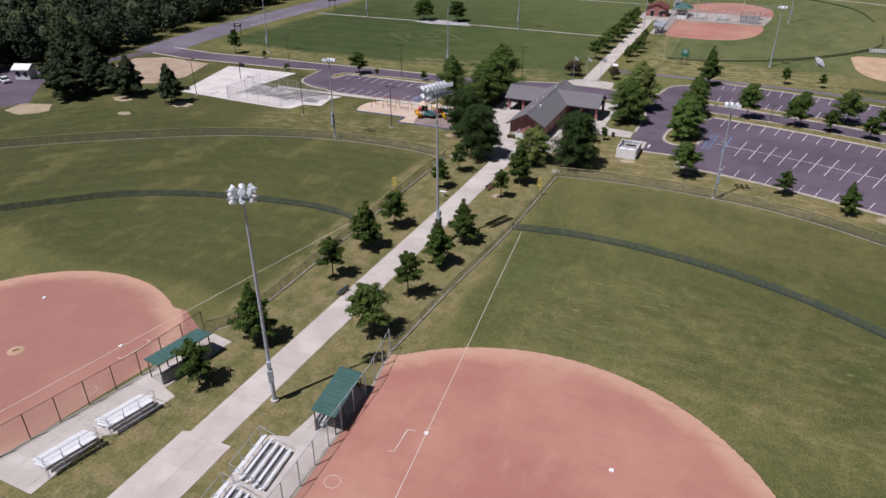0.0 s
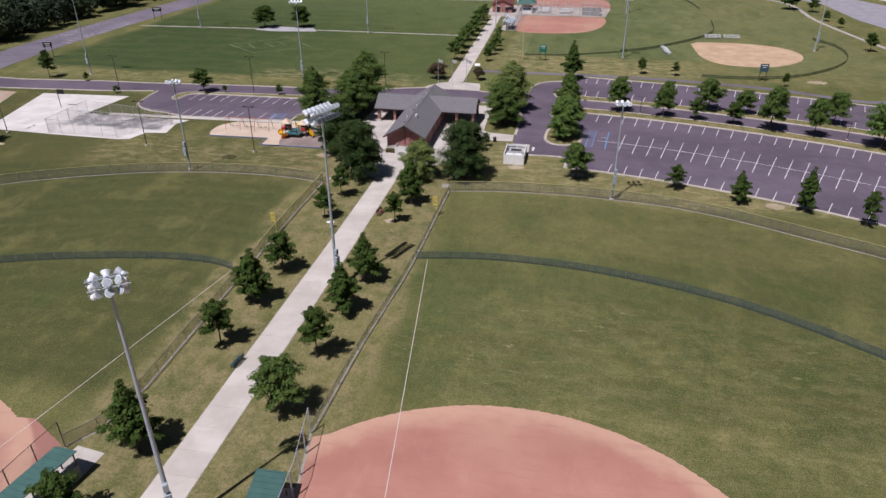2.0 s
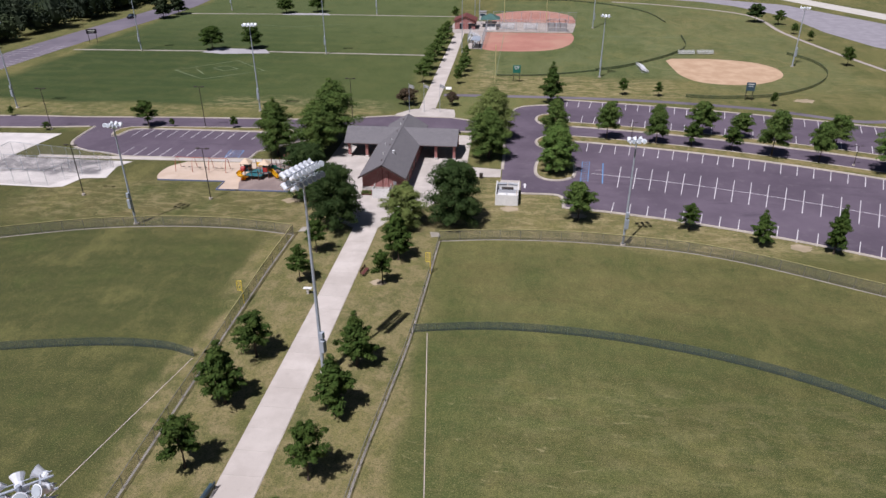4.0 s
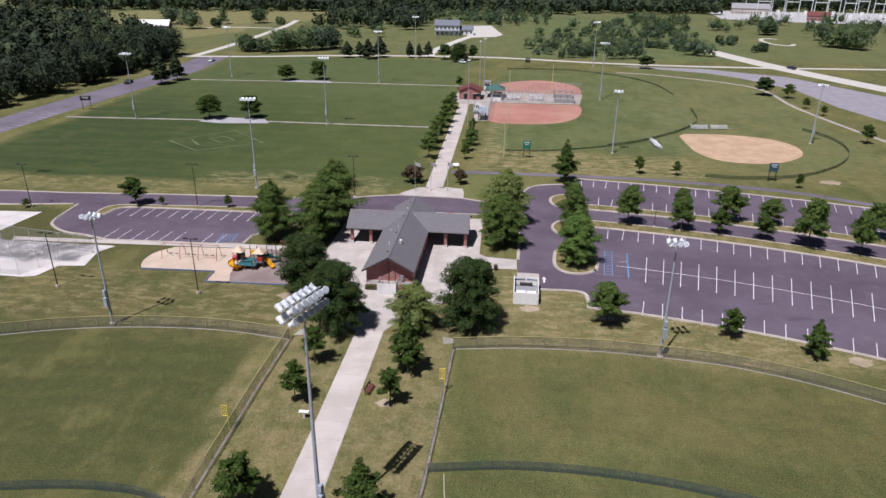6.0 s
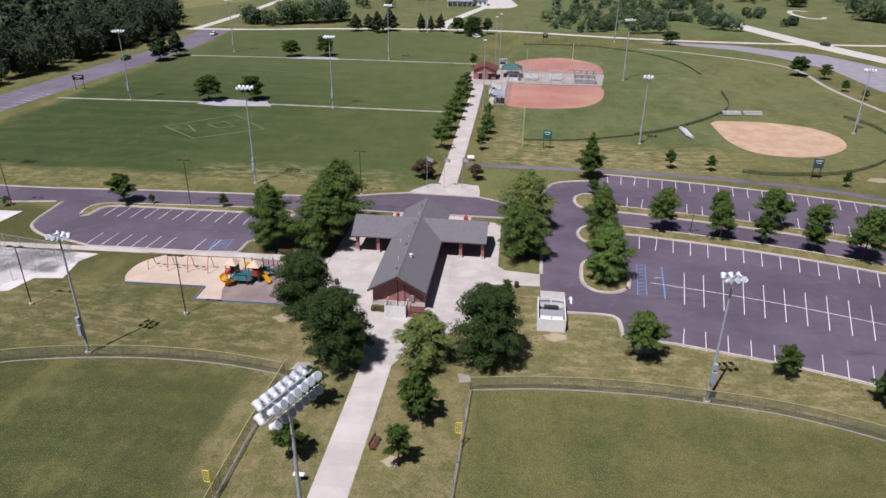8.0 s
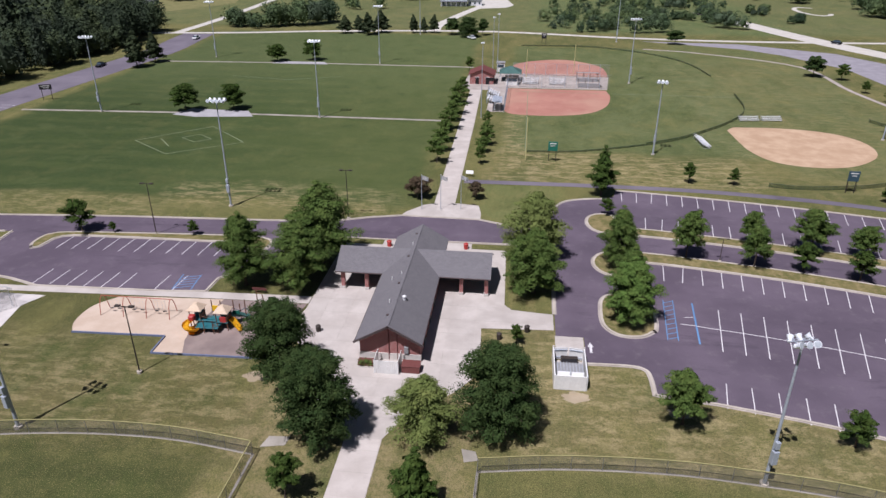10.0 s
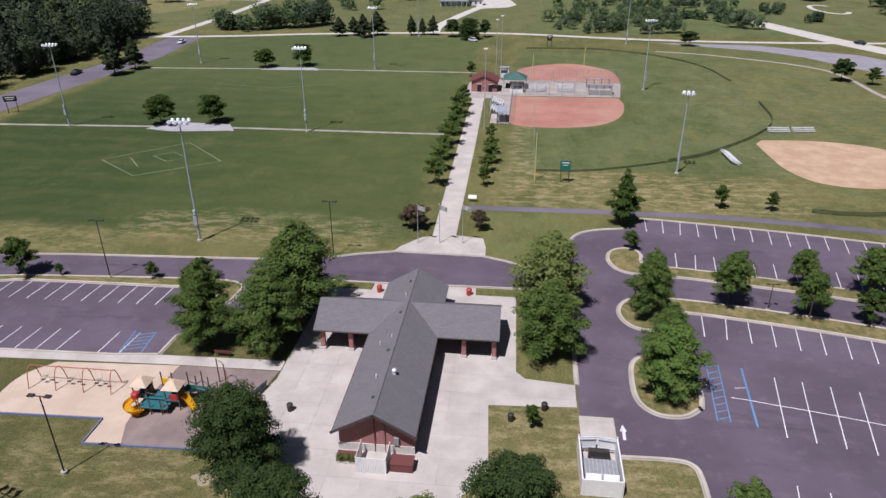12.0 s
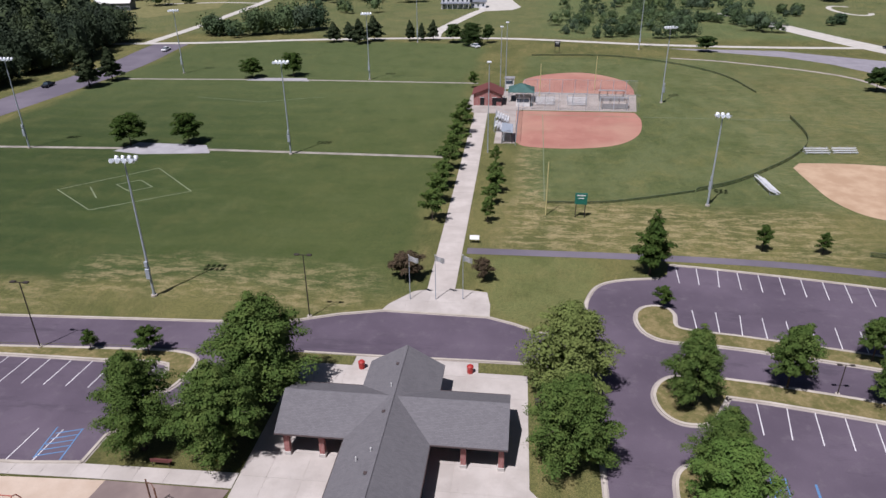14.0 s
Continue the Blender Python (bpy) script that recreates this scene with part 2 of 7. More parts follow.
def dry_turf_material():
    """Thin summer grass on the traffic islands: straw and soil showing through."""
    n = Nodes("dry island grass")
    c = n.mix(n.ramp(n.noise(0.35, 5, 0.7), 0.36, 0.66), (0.115, 0.112, 0.036), (0.235, 0.190, 0.085))
    c = n.mix(n.ramp(n.noise(1.4, 5, 0.75), 0.50, 0.70, 0.0, 0.55), c, (0.33, 0.255, 0.140))
    c = n.mix(n.ramp(n.noise(6.0, 5, 0.8), 0.45, 0.70, 0.0, 0.45), c, (0.05, 0.055, 0.018))
    n.bump(n.noise(5.0, 5, 0.8), 0.5, 0.1)
    return n.done(c, 0.95)


def clay_material():
    n = Nodes("red infield clay")
    c = n.mix(n.ramp(n.noise(0.09, 4, 0.6), 0.35, 0.68), (0.345, 0.158, 0.124), (0.42, 0.210, 0.162))
    c = n.mix(n.ramp(n.noise(0.4, 5, 0.7, stretch=(1, 0.35, 1)), 0.5, 0.75, 0, 0.4), c, (0.47, 0.268, 0.205))
    c = n.mix(n.ramp(n.noise(5.0, 5, 0.8), 0.35, 0.75, 0, 0.22), c, (0.30, 0.115, 0.085))
    flat = n.add("ShaderNodeVectorMath", i0=n.place(), i1=(1, 1, 0))
    flat.operation = "MULTIPLY"
    # Clay is darker on the west infield.
    clay_pos = n.add("ShaderNodeSeparateXYZ", Vector=n.place())
    c = n.mix(n.ramp(clay_pos.outputs[0], -16, -9, 0.55, 0.0), c, (0.285, 0.145, 0.120))
    ragged = n.math("MULTIPLY", n.noise(0.25, 5, 0.7), 4.0)
    for centre, radius in (((27.4, 36.6, 0), 26.0), ((-32.2, 36.9, 0), 18.6)):
        d = n.add("ShaderNodeVectorMath", i0=flat.outputs[0], i1=centre)
        d.operation = "DISTANCE"
        rim = n.math("ADD", d.outputs["Value"], ragged)
        inside = n.ramp(d.outputs["Value"], radius + 0.5, radius + 1.0, 1.0, 0.0)
        c = n.mix(n.math("MULTIPLY", inside, n.ramp(rim, radius - 1.2, radius + 1.6, 0.0, 0.75)), c, (0.50, 0.315, 0.225))
    c = n.mix(n.ramp(n.noise(0.035, 3, 0.55), 0.44, 0.64, 0, 0.65), c, (0.44, 0.275, 0.20))
    drag = n.noise(0.9, 5, 0.7, stretch=(0.25, 1.6, 1.0))
    c = n.mix(n.ramp(drag, 0.5, 0.72, 0, 0.30), c, (0.29, 0.135, 0.115))
    n.bump(n.noise(7.0, 5, 0.8), 0.35, 0.04)
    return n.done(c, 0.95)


def sand_material(name, a, b):
    n = Nodes(name)
    c = n.mix(n.ramp(n.noise(0.25, 5, 0.6), 0.35, 0.68), a, b)
    c = n.mix(n.ramp(n.noise(4.0, 5, 0.8), 0.35, 0.75, 0, 0.25), c, tuple(v * 0.7 for v in a))
    n.bump(n.noise(6.0, 5, 0.8), 0.4, 0.05)
    return n.done(c, 0.95)


def asphalt_material(name="worn asphalt", a=(0.093, 0.073, 0.099), b=(0.136, 0.108, 0.142)):
    n = Nodes(name)
    c = n.mix(n.ramp(n.noise(0.06, 4, 0.6), 0.35, 0.68), a, b)
    c = n.mix(n.ramp(n.noise(0.5, 5, 0.7), 0.5, 0.78, 0, 0.5), c, (0.18, 0.155, 0.175))
    c = n.mix(n.ramp(n.noise(0.19, 5, 0.8, stretch=(0.3, 1, 1)), 0.54, 0.70, 0, 0.6), c, (0.062, 0.051, 0.069))
    c = n.mix(n.ramp(n.noise(9.0, 5, 0.8), 0.35, 0.75, 0, 0.25), c, (0.06, 0.05, 0.065))
    n.bump(n.noise(18.0, 4, 0.8), 0.3, 0.02)
    return n.done(c, 0.88)


def concrete_material(name="pale concrete", a=(0.430, 0.390, 0.358), b=(0.540, 0.497, 0.462)):
    n = Nodes(name)
    c = n.mix(n.ramp(n.noise(0.3, 5, 0.6), 0.33, 0.7), a, b)
    c = n.mix(n.math("MULTIPLY", n.random(), 0.30), c, tuple(v * 0.80 for v in a))
    c = n.mix(n.ramp(n.noise(1.3, 6, 0.8), 0.54, 0.76, 0, 0.45), c, tuple(v * 0.70 for v in a))
    c = n.mix(n.ramp(n.noise(22.0, 4, 0.8), 0.35, 0.75, 0, 0.18), c, tuple(v * 0.6 for v in a))
    n.bump(n.noise(20.0, 4, 0.8), 0.2, 0.01)
    return n.done(c, 0.85)


def leaf_material(name, dark, light, warm):
    n = Nodes(name)
    r = n.island()
    c = n.mix(n.ramp(r, 0.0, 1.0, 0.28, 0.72), dark, light)
    c = n.mix(n.ramp(n.noise(0.7, 3, 0.6, at=n.local()), 0.42, 0.72, 0, 0.6), c, warm)
    c = n.mix(n.math("MULTIPLY", n.random(), 0.40), c, light)
    tr = n.add("ShaderNodeBsdfTranslucent", Color=c)
    mixer = n.add("ShaderNodeMixShader", Fac=0.10)
    n.bsdf.inputs["Specular IOR Level"].default_value = 0.12
    n.done(c, 0.8)
    n.put(mixer, "i1", n.bsdf.outputs[0])
    n.put(mixer, "i2", tr.outputs[0])
    n.put(n.tree.nodes["Material Output"], "Surface", mixer.outputs[0])
    return n.mat


def wood_material(name="mixed wood leaves", gain=1.0):
    """Massed crowns: each tree has its own green."""
    n = Nodes(name)
    def tint(*rgb):
        return tuple(v * gain * 0.80 for v in rgb)
    cell = n.add("ShaderNodeTexVoronoi", Vector=n.add("ShaderNodeMapping", Vector=n.place(), Scale=(1, 1, 0.05)).outputs[0], Scale=0.11)
    tone = n.add("ShaderNodeSeparateColor", Color=cell.outputs["Color"])
    c = n.mix(n.ramp(tone.outputs[0], 0.0, 1.0), tint(0.016, 0.030, 0.014), tint(0.044, 0.066, 0.026))
    c = n.mix(n.ramp(tone.outputs[1], 0.70, 0.92, 0, 0.8), c, tint(0.066, 0.090, 0.032))
    c = n.mix(n.ramp(tone.outputs[2], 0.72, 0.95, 0, 0.7), c, tint(0.032, 0.046, 0.030))
    c = n.mix(n.ramp(n.island(), 0.0, 1.0, 0, 0.35), c, tint(0.012, 0.022, 0.010))
    return n.done(c, 0.8)


def court_material():
    """White court slabs, one end grey and damp with ragged stains."""
    n = Nodes("white court concrete")
    warp = n.add("ShaderNodeTexNoise", Vector=n.place(), Scale=0.35, Detail=4.0)
    wob = n.add("ShaderNodeMix")
    wob.data_type = "VECTOR"
    n.put(wob, "i0", 0.05)
    n.put(wob, "i4", n.place())
    far = n.add("ShaderNodeVectorMath", i0=warp.outputs["Color"], i1=(60, 60, 0))
    far.operation = "MULTIPLY"
    back = n.add("ShaderNodeVectorMath", i0=far.outputs[0], i1=(30, 30, 0))
    back.operation = "SUBTRACT"
    shifted = n.add("ShaderNodeVectorMath", i0=n.place(), i1=back.outputs[0]).outputs[0]
    n.put(wob, "i5", shifted)
    at = wob.outputs[1]
    c = n.mix(n.ramp(n.noise(0.3, 5, 0.6), 0.33, 0.7), (0.52, 0.49, 0.475), (0.63, 0.595, 0.57))
    c = n.mix(n.ramp(n.noise(1.3, 6, 0.8), 0.54, 0.76, 0, 0.35), c, (0.46, 0.43, 0.40))
    damp = box_mask(n, -77.5, -55.0, 133.0, 141.6, 0.8, at)
    damp = n.math("MULTIPLY", damp, n.ramp(n.noise(0.28, 5, 0.65), 0.36, 0.58, 0.25, 1.0))
    c = n.mix(n.math("MULTIPLY", damp, 0.85), c, (0.13, 0.125, 0.135))
    n.bump(n.noise(20.0, 4, 0.8), 0.2, 0.01)
    return n.done(c, 0.8)


def mesh_material(name, color, cover):
    """Woven fence fabric: wire or netting with air between."""
    n = Nodes(name)
    air = n.add("ShaderNodeBsdfTransparent")
    mixer = n.add("ShaderNodeMixShader")
    v = n.noise(0.8, 3, 0.6)
    n.put(mixer, "Fac", n.ramp(v, 0.3, 0.7, cover * 0.8, cover * 1.2))
    n.done(color, 0.6, 0.0)
    n.put(mixer, "i1", air.outputs[0])
    n.put(mixer, "i2", n.bsdf.outputs[0])
    n.put(n.tree.nodes["Material Output"], "Surface", mixer.outputs[0])
    return n.mat


def brick_material():
    n = Nodes("red brick")
    at = n.local()
    s = n.add("ShaderNodeSeparateXYZ", Vector=at)
    flat = n.add("ShaderNodeCombineXYZ", X=n.math("ADD", s.outputs[0], s.outputs[1]), Y=s.outputs[2])
    b = n.add("ShaderNodeTexBrick", Vector=flat.outputs[0], Scale=1.0)
    for k, v in (("Color1", (0.27, 0.092, 0.085, 1)), ("Color2", (0.36, 0.135, 0.125, 1)), ("Mortar", (0.40, 0.30, 0.28, 1)),
                 ("Mortar Size", 0.008), ("Brick Width", 0.22), ("Row Height", 0.075)):
        b.inputs[k].default_value = v
    c = n.mix(n.ramp(n.noise(0.7, 4, at=at), 0.4, 0.7, 0, 0.35), b.outputs["Color"], (0.21, 0.075, 0.07))
    n.bump(b.outputs["Fac"], -0.4, 0.01)
    return n.done(c, 0.9)


def shingle_material():
    n = Nodes("grey asphalt shingles")
    at = n.local()
    b = n.add("ShaderNodeTexBrick", Vector=at, Scale=1.0)
    for k, v in (("Color1", (0.142, 0.136, 0.146, 1)), ("Color2", (0.172, 0.165, 0.176, 1)), ("Mortar", (0.10, 0.096, 0.104, 1)),
                 ("Mortar Size", 0.010), ("Brick Width", 0.32), ("Row Height", 0.14)):
        b.inputs[k].default_value = v
    c = n.mix(n.ramp(n.noise(0.35, 5, 0.7, at=at), 0.4, 0.72, 0, 0.30), b.outputs["Color"], (0.175, 0.168, 0.178))
    c = n.mix(n.ramp(n.noise(1.2, 6, 0.8, at=at), 0.5, 0.75, 0, 0.18), c, (0.105, 0.10, 0.108))
    n.bump(b.outputs["Fac"], -0.3, 0.01)
    return n.done(c, 0.9)


def slat_glass(name="blue tinted glass"):
    n = Nodes(name)
    return n.done((0.05, 0.07, 0.09), 0.08)


M = dict(
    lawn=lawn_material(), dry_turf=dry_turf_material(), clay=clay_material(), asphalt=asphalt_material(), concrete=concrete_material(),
    walk=concrete_material("pale walk concrete", (0.455, 0.410, 0.375), (0.560, 0.512, 0.475)),
    mow=concrete_material("mow strip concrete", (0.255, 0.235, 0.20), (0.39, 0.36, 0.315)),
    road_grey=asphalt_material("grey park road asphalt", (0.135, 0.120, 0.150), (0.185, 0.165, 0.200)),
    pale_road=concrete_material("weathered pale asphalt", (0.25, 0.235, 0.265), (0.31, 0.295, 0.325)),
    yard=concrete_material("white gravel", (0.40, 0.40, 0.40), (0.52, 0.52, 0.52)),
    kerb=concrete_material("kerb concrete", (0.42, 0.375, 0.32), (0.55, 0.50, 0.44)),
    gutter=concrete_material("worn gutter concrete", (0.34, 0.30, 0.275), (0.45, 0.405, 0.37)),
    pad_grey=concrete_material("blue grey pad concrete", (0.34, 0.33, 0.35), (0.44, 0.43, 0.45)),
    court=court_material(),
    road_far=concrete_material("bright far road", (0.50, 0.475, 0.43), (0.60, 0.575, 0.53)),
    tan_sand=sand_material("tan infield sand", (0.42, 0.285, 0.185), (0.52, 0.375, 0.255)),
    play_sand=sand_material("pink play sand", (0.49, 0.385, 0.30), (0.57, 0.465, 0.375)),
    rubber=sand_material("grey rubber mulch", (0.20, 0.155, 0.145), (0.285, 0.225, 0.205)),
    straw=sand_material("dry straw field", (0.150, 0.150, 0.058), (0.215, 0.195, 0.085)),
    bare_tan=sand_material("pale bare soil", (0.30, 0.245, 0.165), (0.40, 0.33, 0.235)),
    bare=sand_material("bare pinkish soil", (0.33, 0.25, 0.185), (0.41, 0.32, 0.245)),
    chalk=plain("white chalk line", (0.58, 0.50, 0.45), 0.9, vary=0.25, scale=0.6),
    grass_line=plain("faded white turf paint", (0.21, 0.25, 0.15), 0.9, vary=0.35, scale=0.4),
    paint=plain("white road paint", (0.72, 0.70, 0.72), 0.7, vary=0.3, scale=0.8),
    blue_paint=plain("blue road paint", (0.13, 0.27, 0.50), 0.7, vary=0.3, scale=0.8),
    leaf_oak=leaf_material("oak leaves", (0.020, 0.042, 0.009), (0.060, 0.102, 0.020), (0.092, 0.122, 0.028)),
    leaf_dark=leaf_material("dark dense leaves", (0.018, 0.038, 0.012), (0.050, 0.084, 0.024), (0.070, 0.096, 0.028)),
    leaf_light=leaf_material("light green leaves", (0.092, 0.126, 0.034), (0.172, 0.214, 0.064), (0.200, 0.225, 0.068)),
    leaf_mid=leaf_material("mid green leaves", (0.036, 0.070, 0.016), (0.098, 0.152, 0.036), (0.140, 0.178, 0.046)),
    leaf_bright=leaf_material("bright green leaves", (0.048, 0.100, 0.020), (0.120, 0.195, 0.045), (0.155, 0.205, 0.052)),
    leaf_rust=leaf_material("rusty crown leaves", (0.05, 0.035, 0.025), (0.11, 0.08, 0.05), (0.09, 0.09, 0.04)),
    needle=leaf_material("pine needles", (0.020, 0.034, 0.017), (0.050, 0.068, 0.032), (0.062, 0.072, 0.032)),
    wood=wood_material("mixed wood leaves", 1.2), shrub=wood_material("meadow shrub leaves", 2.4),
    bark=plain("grey brown bark", (0.085, 0.064, 0.05), 0.95, vary=0.4, scale=2.0, bump=0.6),
    steel=plain("galvanised steel", (0.42, 0.465, 0.53), 0.5, 0.2, 0.2),
    bright=plain("bright aluminium", (0.74, 0.75, 0.77), 0.45, 0.15, 0.12),
    reflector=plain("white lamp housing", (0.80, 0.83, 0.88), 0.35, 0.1, 0.12),
    lens=plain("grey lamp glass", (0.42, 0.46, 0.50), 0.15, 0.0, 0.2),
    bronze=plain("dark bronze paint", (0.055, 0.045, 0.04), 0.6, 0.2),
    rust_post=plain("brown fence steel", (0.13, 0.085, 0.07), 0.7, 0.3),
    fence_steel=plain("dull fence steel", (0.20, 0.20, 0.185), 0.6, 0.3),
    fence_wire=mesh_material("chain link", (0.20, 0.19, 0.155), 0.20),
    fine_wire=mesh_material("thin chain link", (0.34, 0.33, 0.32), 0.07),
    wind_net=mesh_material("dark green netting", (0.085, 0.115, 0.105), 0.42),
    wind_screen=mesh_material("dark olive windscreen", (0.050, 0.078, 0.036), 0.42),
    net_post=plain("dull green stake", (0.07, 0.10, 0.075), 0.7),
    yellow=plain("yellow fence cap", (0.38, 0.35, 0.16), 0.6, vary=0.2),
    pole_cream=plain("cream yellow pole paint", (0.60, 0.53, 0.26), 0.5),
    pole_yellow=plain("yellow foul pole paint", (0.80, 0.60, 0.06), 0.5),
    green_roof=plain("green roof metal", (0.072, 0.150, 0.136), 0.5, 0.1, 0.22, 0.8),
    green_sign=plain("green board", (0.02, 0.15, 0.11), 0.5),
    brick=brick_material(), shingle=shingle_material(),
    trim=plain("dark roof trim", (0.08, 0.06, 0.06), 0.6),
    soffit=plain("pale painted boards", (0.55, 0.52, 0.49), 0.7),
    # Ceiling colour holds the deep shade under the shelter wings.
    ceiling=plain("boards darkened as shade", (0.060, 0.042, 0.034), 0.7),
    swing_red=plain("faded red steel", (0.40, 0.11, 0.075), 0.5),
    white=plain("white painted panel", (0.74, 0.74, 0.73), 0.6, vary=0.12),
    grey_panel=plain("grey panel", (0.30, 0.30, 0.31), 0.6),
    # Near black for dark parts; also painted shade in the stand's openings.
    dark=plain("near black parts and unlit openings", (0.018, 0.017, 0.02), 0.8),
    door=plain("dark green door", (0.03, 0.045, 0.045), 0.5),
    red=plain("red painted metal", (0.42, 0.045, 0.04), 0.45),
    brown_red=plain("brownish red boards", (0.16, 0.055, 0.05), 0.7),
    play_yellow=plain("yellow plastic", (0.85, 0.50, 0.02), 0.35, vary=0.1),
    play_teal=plain("teal plastic deck", (0.03, 0.145, 0.17), 0.45),
    play_pale=plain("pale teal plastic", (0.16, 0.36, 0.34), 0.4),
    play_blue=plain("blue plastic edging", (0.15, 0.18, 0.28), 0.5),
    play_brown=plain("brown steel post", (0.16, 0.075, 0.045), 0.5),
    canvas=plain("cream canopy", (0.64, 0.50, 0.37), 0.7),
    bench_blue=plain("blue green bench", (0.045, 0.085, 0.115), 0.5),
    flag=plain("white flag cloth", (0.75, 0.75, 0.76), 0.8),
    car_dark=plain("dark car paint", (0.02, 0.022, 0.03), 0.25, 0.3),
    car_white=plain("white car paint", (0.72, 0.73, 0.75), 0.25, 0.0),
    rubber_black=plain("tyre rubber", (0.02, 0.02, 0.02), 0.8),
    glass=slat_glass(),
    siding=plain("white house siding", (0.70, 0.71, 0.74), 0.7),
    slate=plain("blue grey roof", (0.17, 0.185, 0.22), 0.8),
)


# ---------- mesh helpers ----------
def finish(name, bm, material, smooth=False):
    me = bpy.data.meshes.new(name)
    bm.normal_update()
    bm.to_mesh(me)
    bm.free()
    me.materials.append(material)
    if smooth:
        for p in me.polygons:
            p.use_smooth = True
    return me


def part(name, bm, material, parent, label="", smooth=False):
    ob = new(name, finish(name, bm, material, smooth))
    ob.parent = parent
    return tagged(ob, label)


def solid(name, bm, material, label, category, kind="structure", smooth=False, group=""):
    return tagged(new(name, finish(name, bm, material, smooth)), label, category, group, kind)


def thing(name, label, category, at=(0, 0, 0), turn=0, group=""):
    ob = new(name)
    ob.empty_display_size = 0.3
    ob.matrix_basis = pose(*at, 0, 0, turn)
    return tagged(ob, label, category, group)


def add_box(bm, size, at=(0, 0, 0), turn=0, tilt=(0, 0), bevel=0.0):
    m = pose(*at, tilt[0], tilt[1], turn) @ Matrix.Diagonal((*size, 1))
    g = bmesh.ops.create_cube(bm, size=1, matrix=m)
    if bevel:
        edges = list({e for v in g["verts"] for e in v.link_edges})
        bmesh.ops.bevel(bm, geom=edges, offset=bevel, segments=1, affect="EDGES")
    return bm


def box(size, at=(0, 0, 0), turn=0, tilt=(0, 0), bevel=0.0):
    return add_box(bmesh.new(), size, at, turn, tilt, bevel)


def add_rod(bm, a, b, r, r2=None, sides=8):
    a, b = Vector(a), Vector(b)
    q = (b - a).to_track_quat("Z", "Y").to_matrix().to_4x4()
    m = Matrix.Translation((a + b) / 2) @ q
    bmesh.ops.create_cone(bm, cap_ends=True, segments=sides, radius1=r, radius2=r if r2 is None else r2, depth=(b - a).length, matrix=m)
    return bm


def rod(a, b, r, r2=None, sides=8):
    return add_rod(bmesh.new(), a, b, r, r2, sides)


def tube(points, r, sides=6):
    bm = bmesh.new()
    for a, b in zip(points, points[1:]):
        add_rod(bm, a, b, r, sides=sides)
    return bm


def slab(points, z0, z1):
    """A flat plate over a plan outline, with straight sides."""
    bm = bmesh.new()
    area = sum(a[0] * b[1] - b[0] * a[1] for a, b in zip(points, points[1:] + points[:1]))
    if area < 0:
        points = points[::-1]
    top = [bm.verts.new((x, y, z1)) for x, y in points]
    low = [bm.verts.new((x, y, z0)) for x, y in points]
    face = bm.faces.new(top)
    n = len(points)
    for i in range(n):
        bm.faces.new((top[i], low[i], low[(i + 1) % n], top[(i + 1) % n]))
    bm.normal_update()
    bmesh.ops.triangulate(bm, faces=[face])
    return bm


def smooth_line(points, steps=6):
    """A rounded line through plan points (Catmull-Rom)."""
    p = [Vector(q) for q in points]
    p = [p[0] * 2 - p[1]] + p + [p[-1] * 2 - p[-2]]
    out = []
    for i in range(1, len(p) - 2):
        for k in range(steps):
            t = k / steps
            a, b, c, d = p[i - 1], p[i], p[i + 1], p[i + 2]
            out.append(0.5 * (2 * b + (c - a) * t + (2 * a - 5 * b + 4 * c - d) * t * t + (3 * b - a - 3 * c + d) * t ** 3))
    out.append(p[-2])
    return [tuple(v) for v in out]


def sides(line, half):
    """The two edges of a band along a plan line."""
    left, right = [], []
    for i, q in enumerate(line):
        a, b = line[max(0, i - 1)], line[min(len(line) - 1, i + 1)]
        d = (Vector(b) - Vector(a)).normalized()
        nrm = Vector((-d.y, d.x)) * half
        left.append((q[0] + nrm.x, q[1] + nrm.y))
        right.append((q[0] - nrm.x, q[1] - nrm.y))
    return left, right


def band(line, width, z0, z1):
    """A flat strip of even width along a plan line."""
    bm = bmesh.new()
    left, right = sides(line, width / 2)
    rows = [[bm.verts.new((*l, z1)), bm.verts.new((*r, z1)), bm.verts.new((*r, z0)), bm.verts.new((*l, z0))] for l, r in zip(left, right)]
    for a, b in zip(rows, rows[1:]):
        for i in range(4):
            j = (i + 1) % 4
            if i != 2:
                bm.faces.new((a[i], a[j], b[j], b[i]))
    bm.faces.new(rows[0][::-1])
    bm.faces.new(rows[-1])
    bmesh.ops.recalc_face_normals(bm, faces=bm.faces)
    return bm


def arc(cx, cy, r, a0, a1, n=24):
    return [(cx + r * math.cos(radians(a0 + (a1 - a0) * i / n)), cy + r * math.sin(radians(a0 + (a1 - a0) * i / n))) for i in range(n + 1)]


def clip(points, x0, x1, y0, y1):
    """The part of a plan outline inside a rectangle."""
    for axis, lim, keep in ((0, x0, 1), (0, x1, -1), (1, y0, 1), (1, y1, -1)):
        out = []
        for a, b in zip(points, points[1:] + points[:1]):
            ia, ib = (a[axis] - lim) * keep >= 0, (b[axis] - lim) * keep >= 0
            if ia:
                out.append(a)
            if ia != ib:
                t = (lim - a[axis]) / (b[axis] - a[axis])
                out.append((a[0] + (b[0] - a[0]) * t, a[1] + (b[1] - a[1]) * t))
        points = out
        if len(points) < 3:
            return []
    return points


def plan_area(pts):
    return abs(sum(a[0] * b[1] - b[0] * a[1] for a, b in zip(pts, pts[1:] + pts[:1]))) / 2


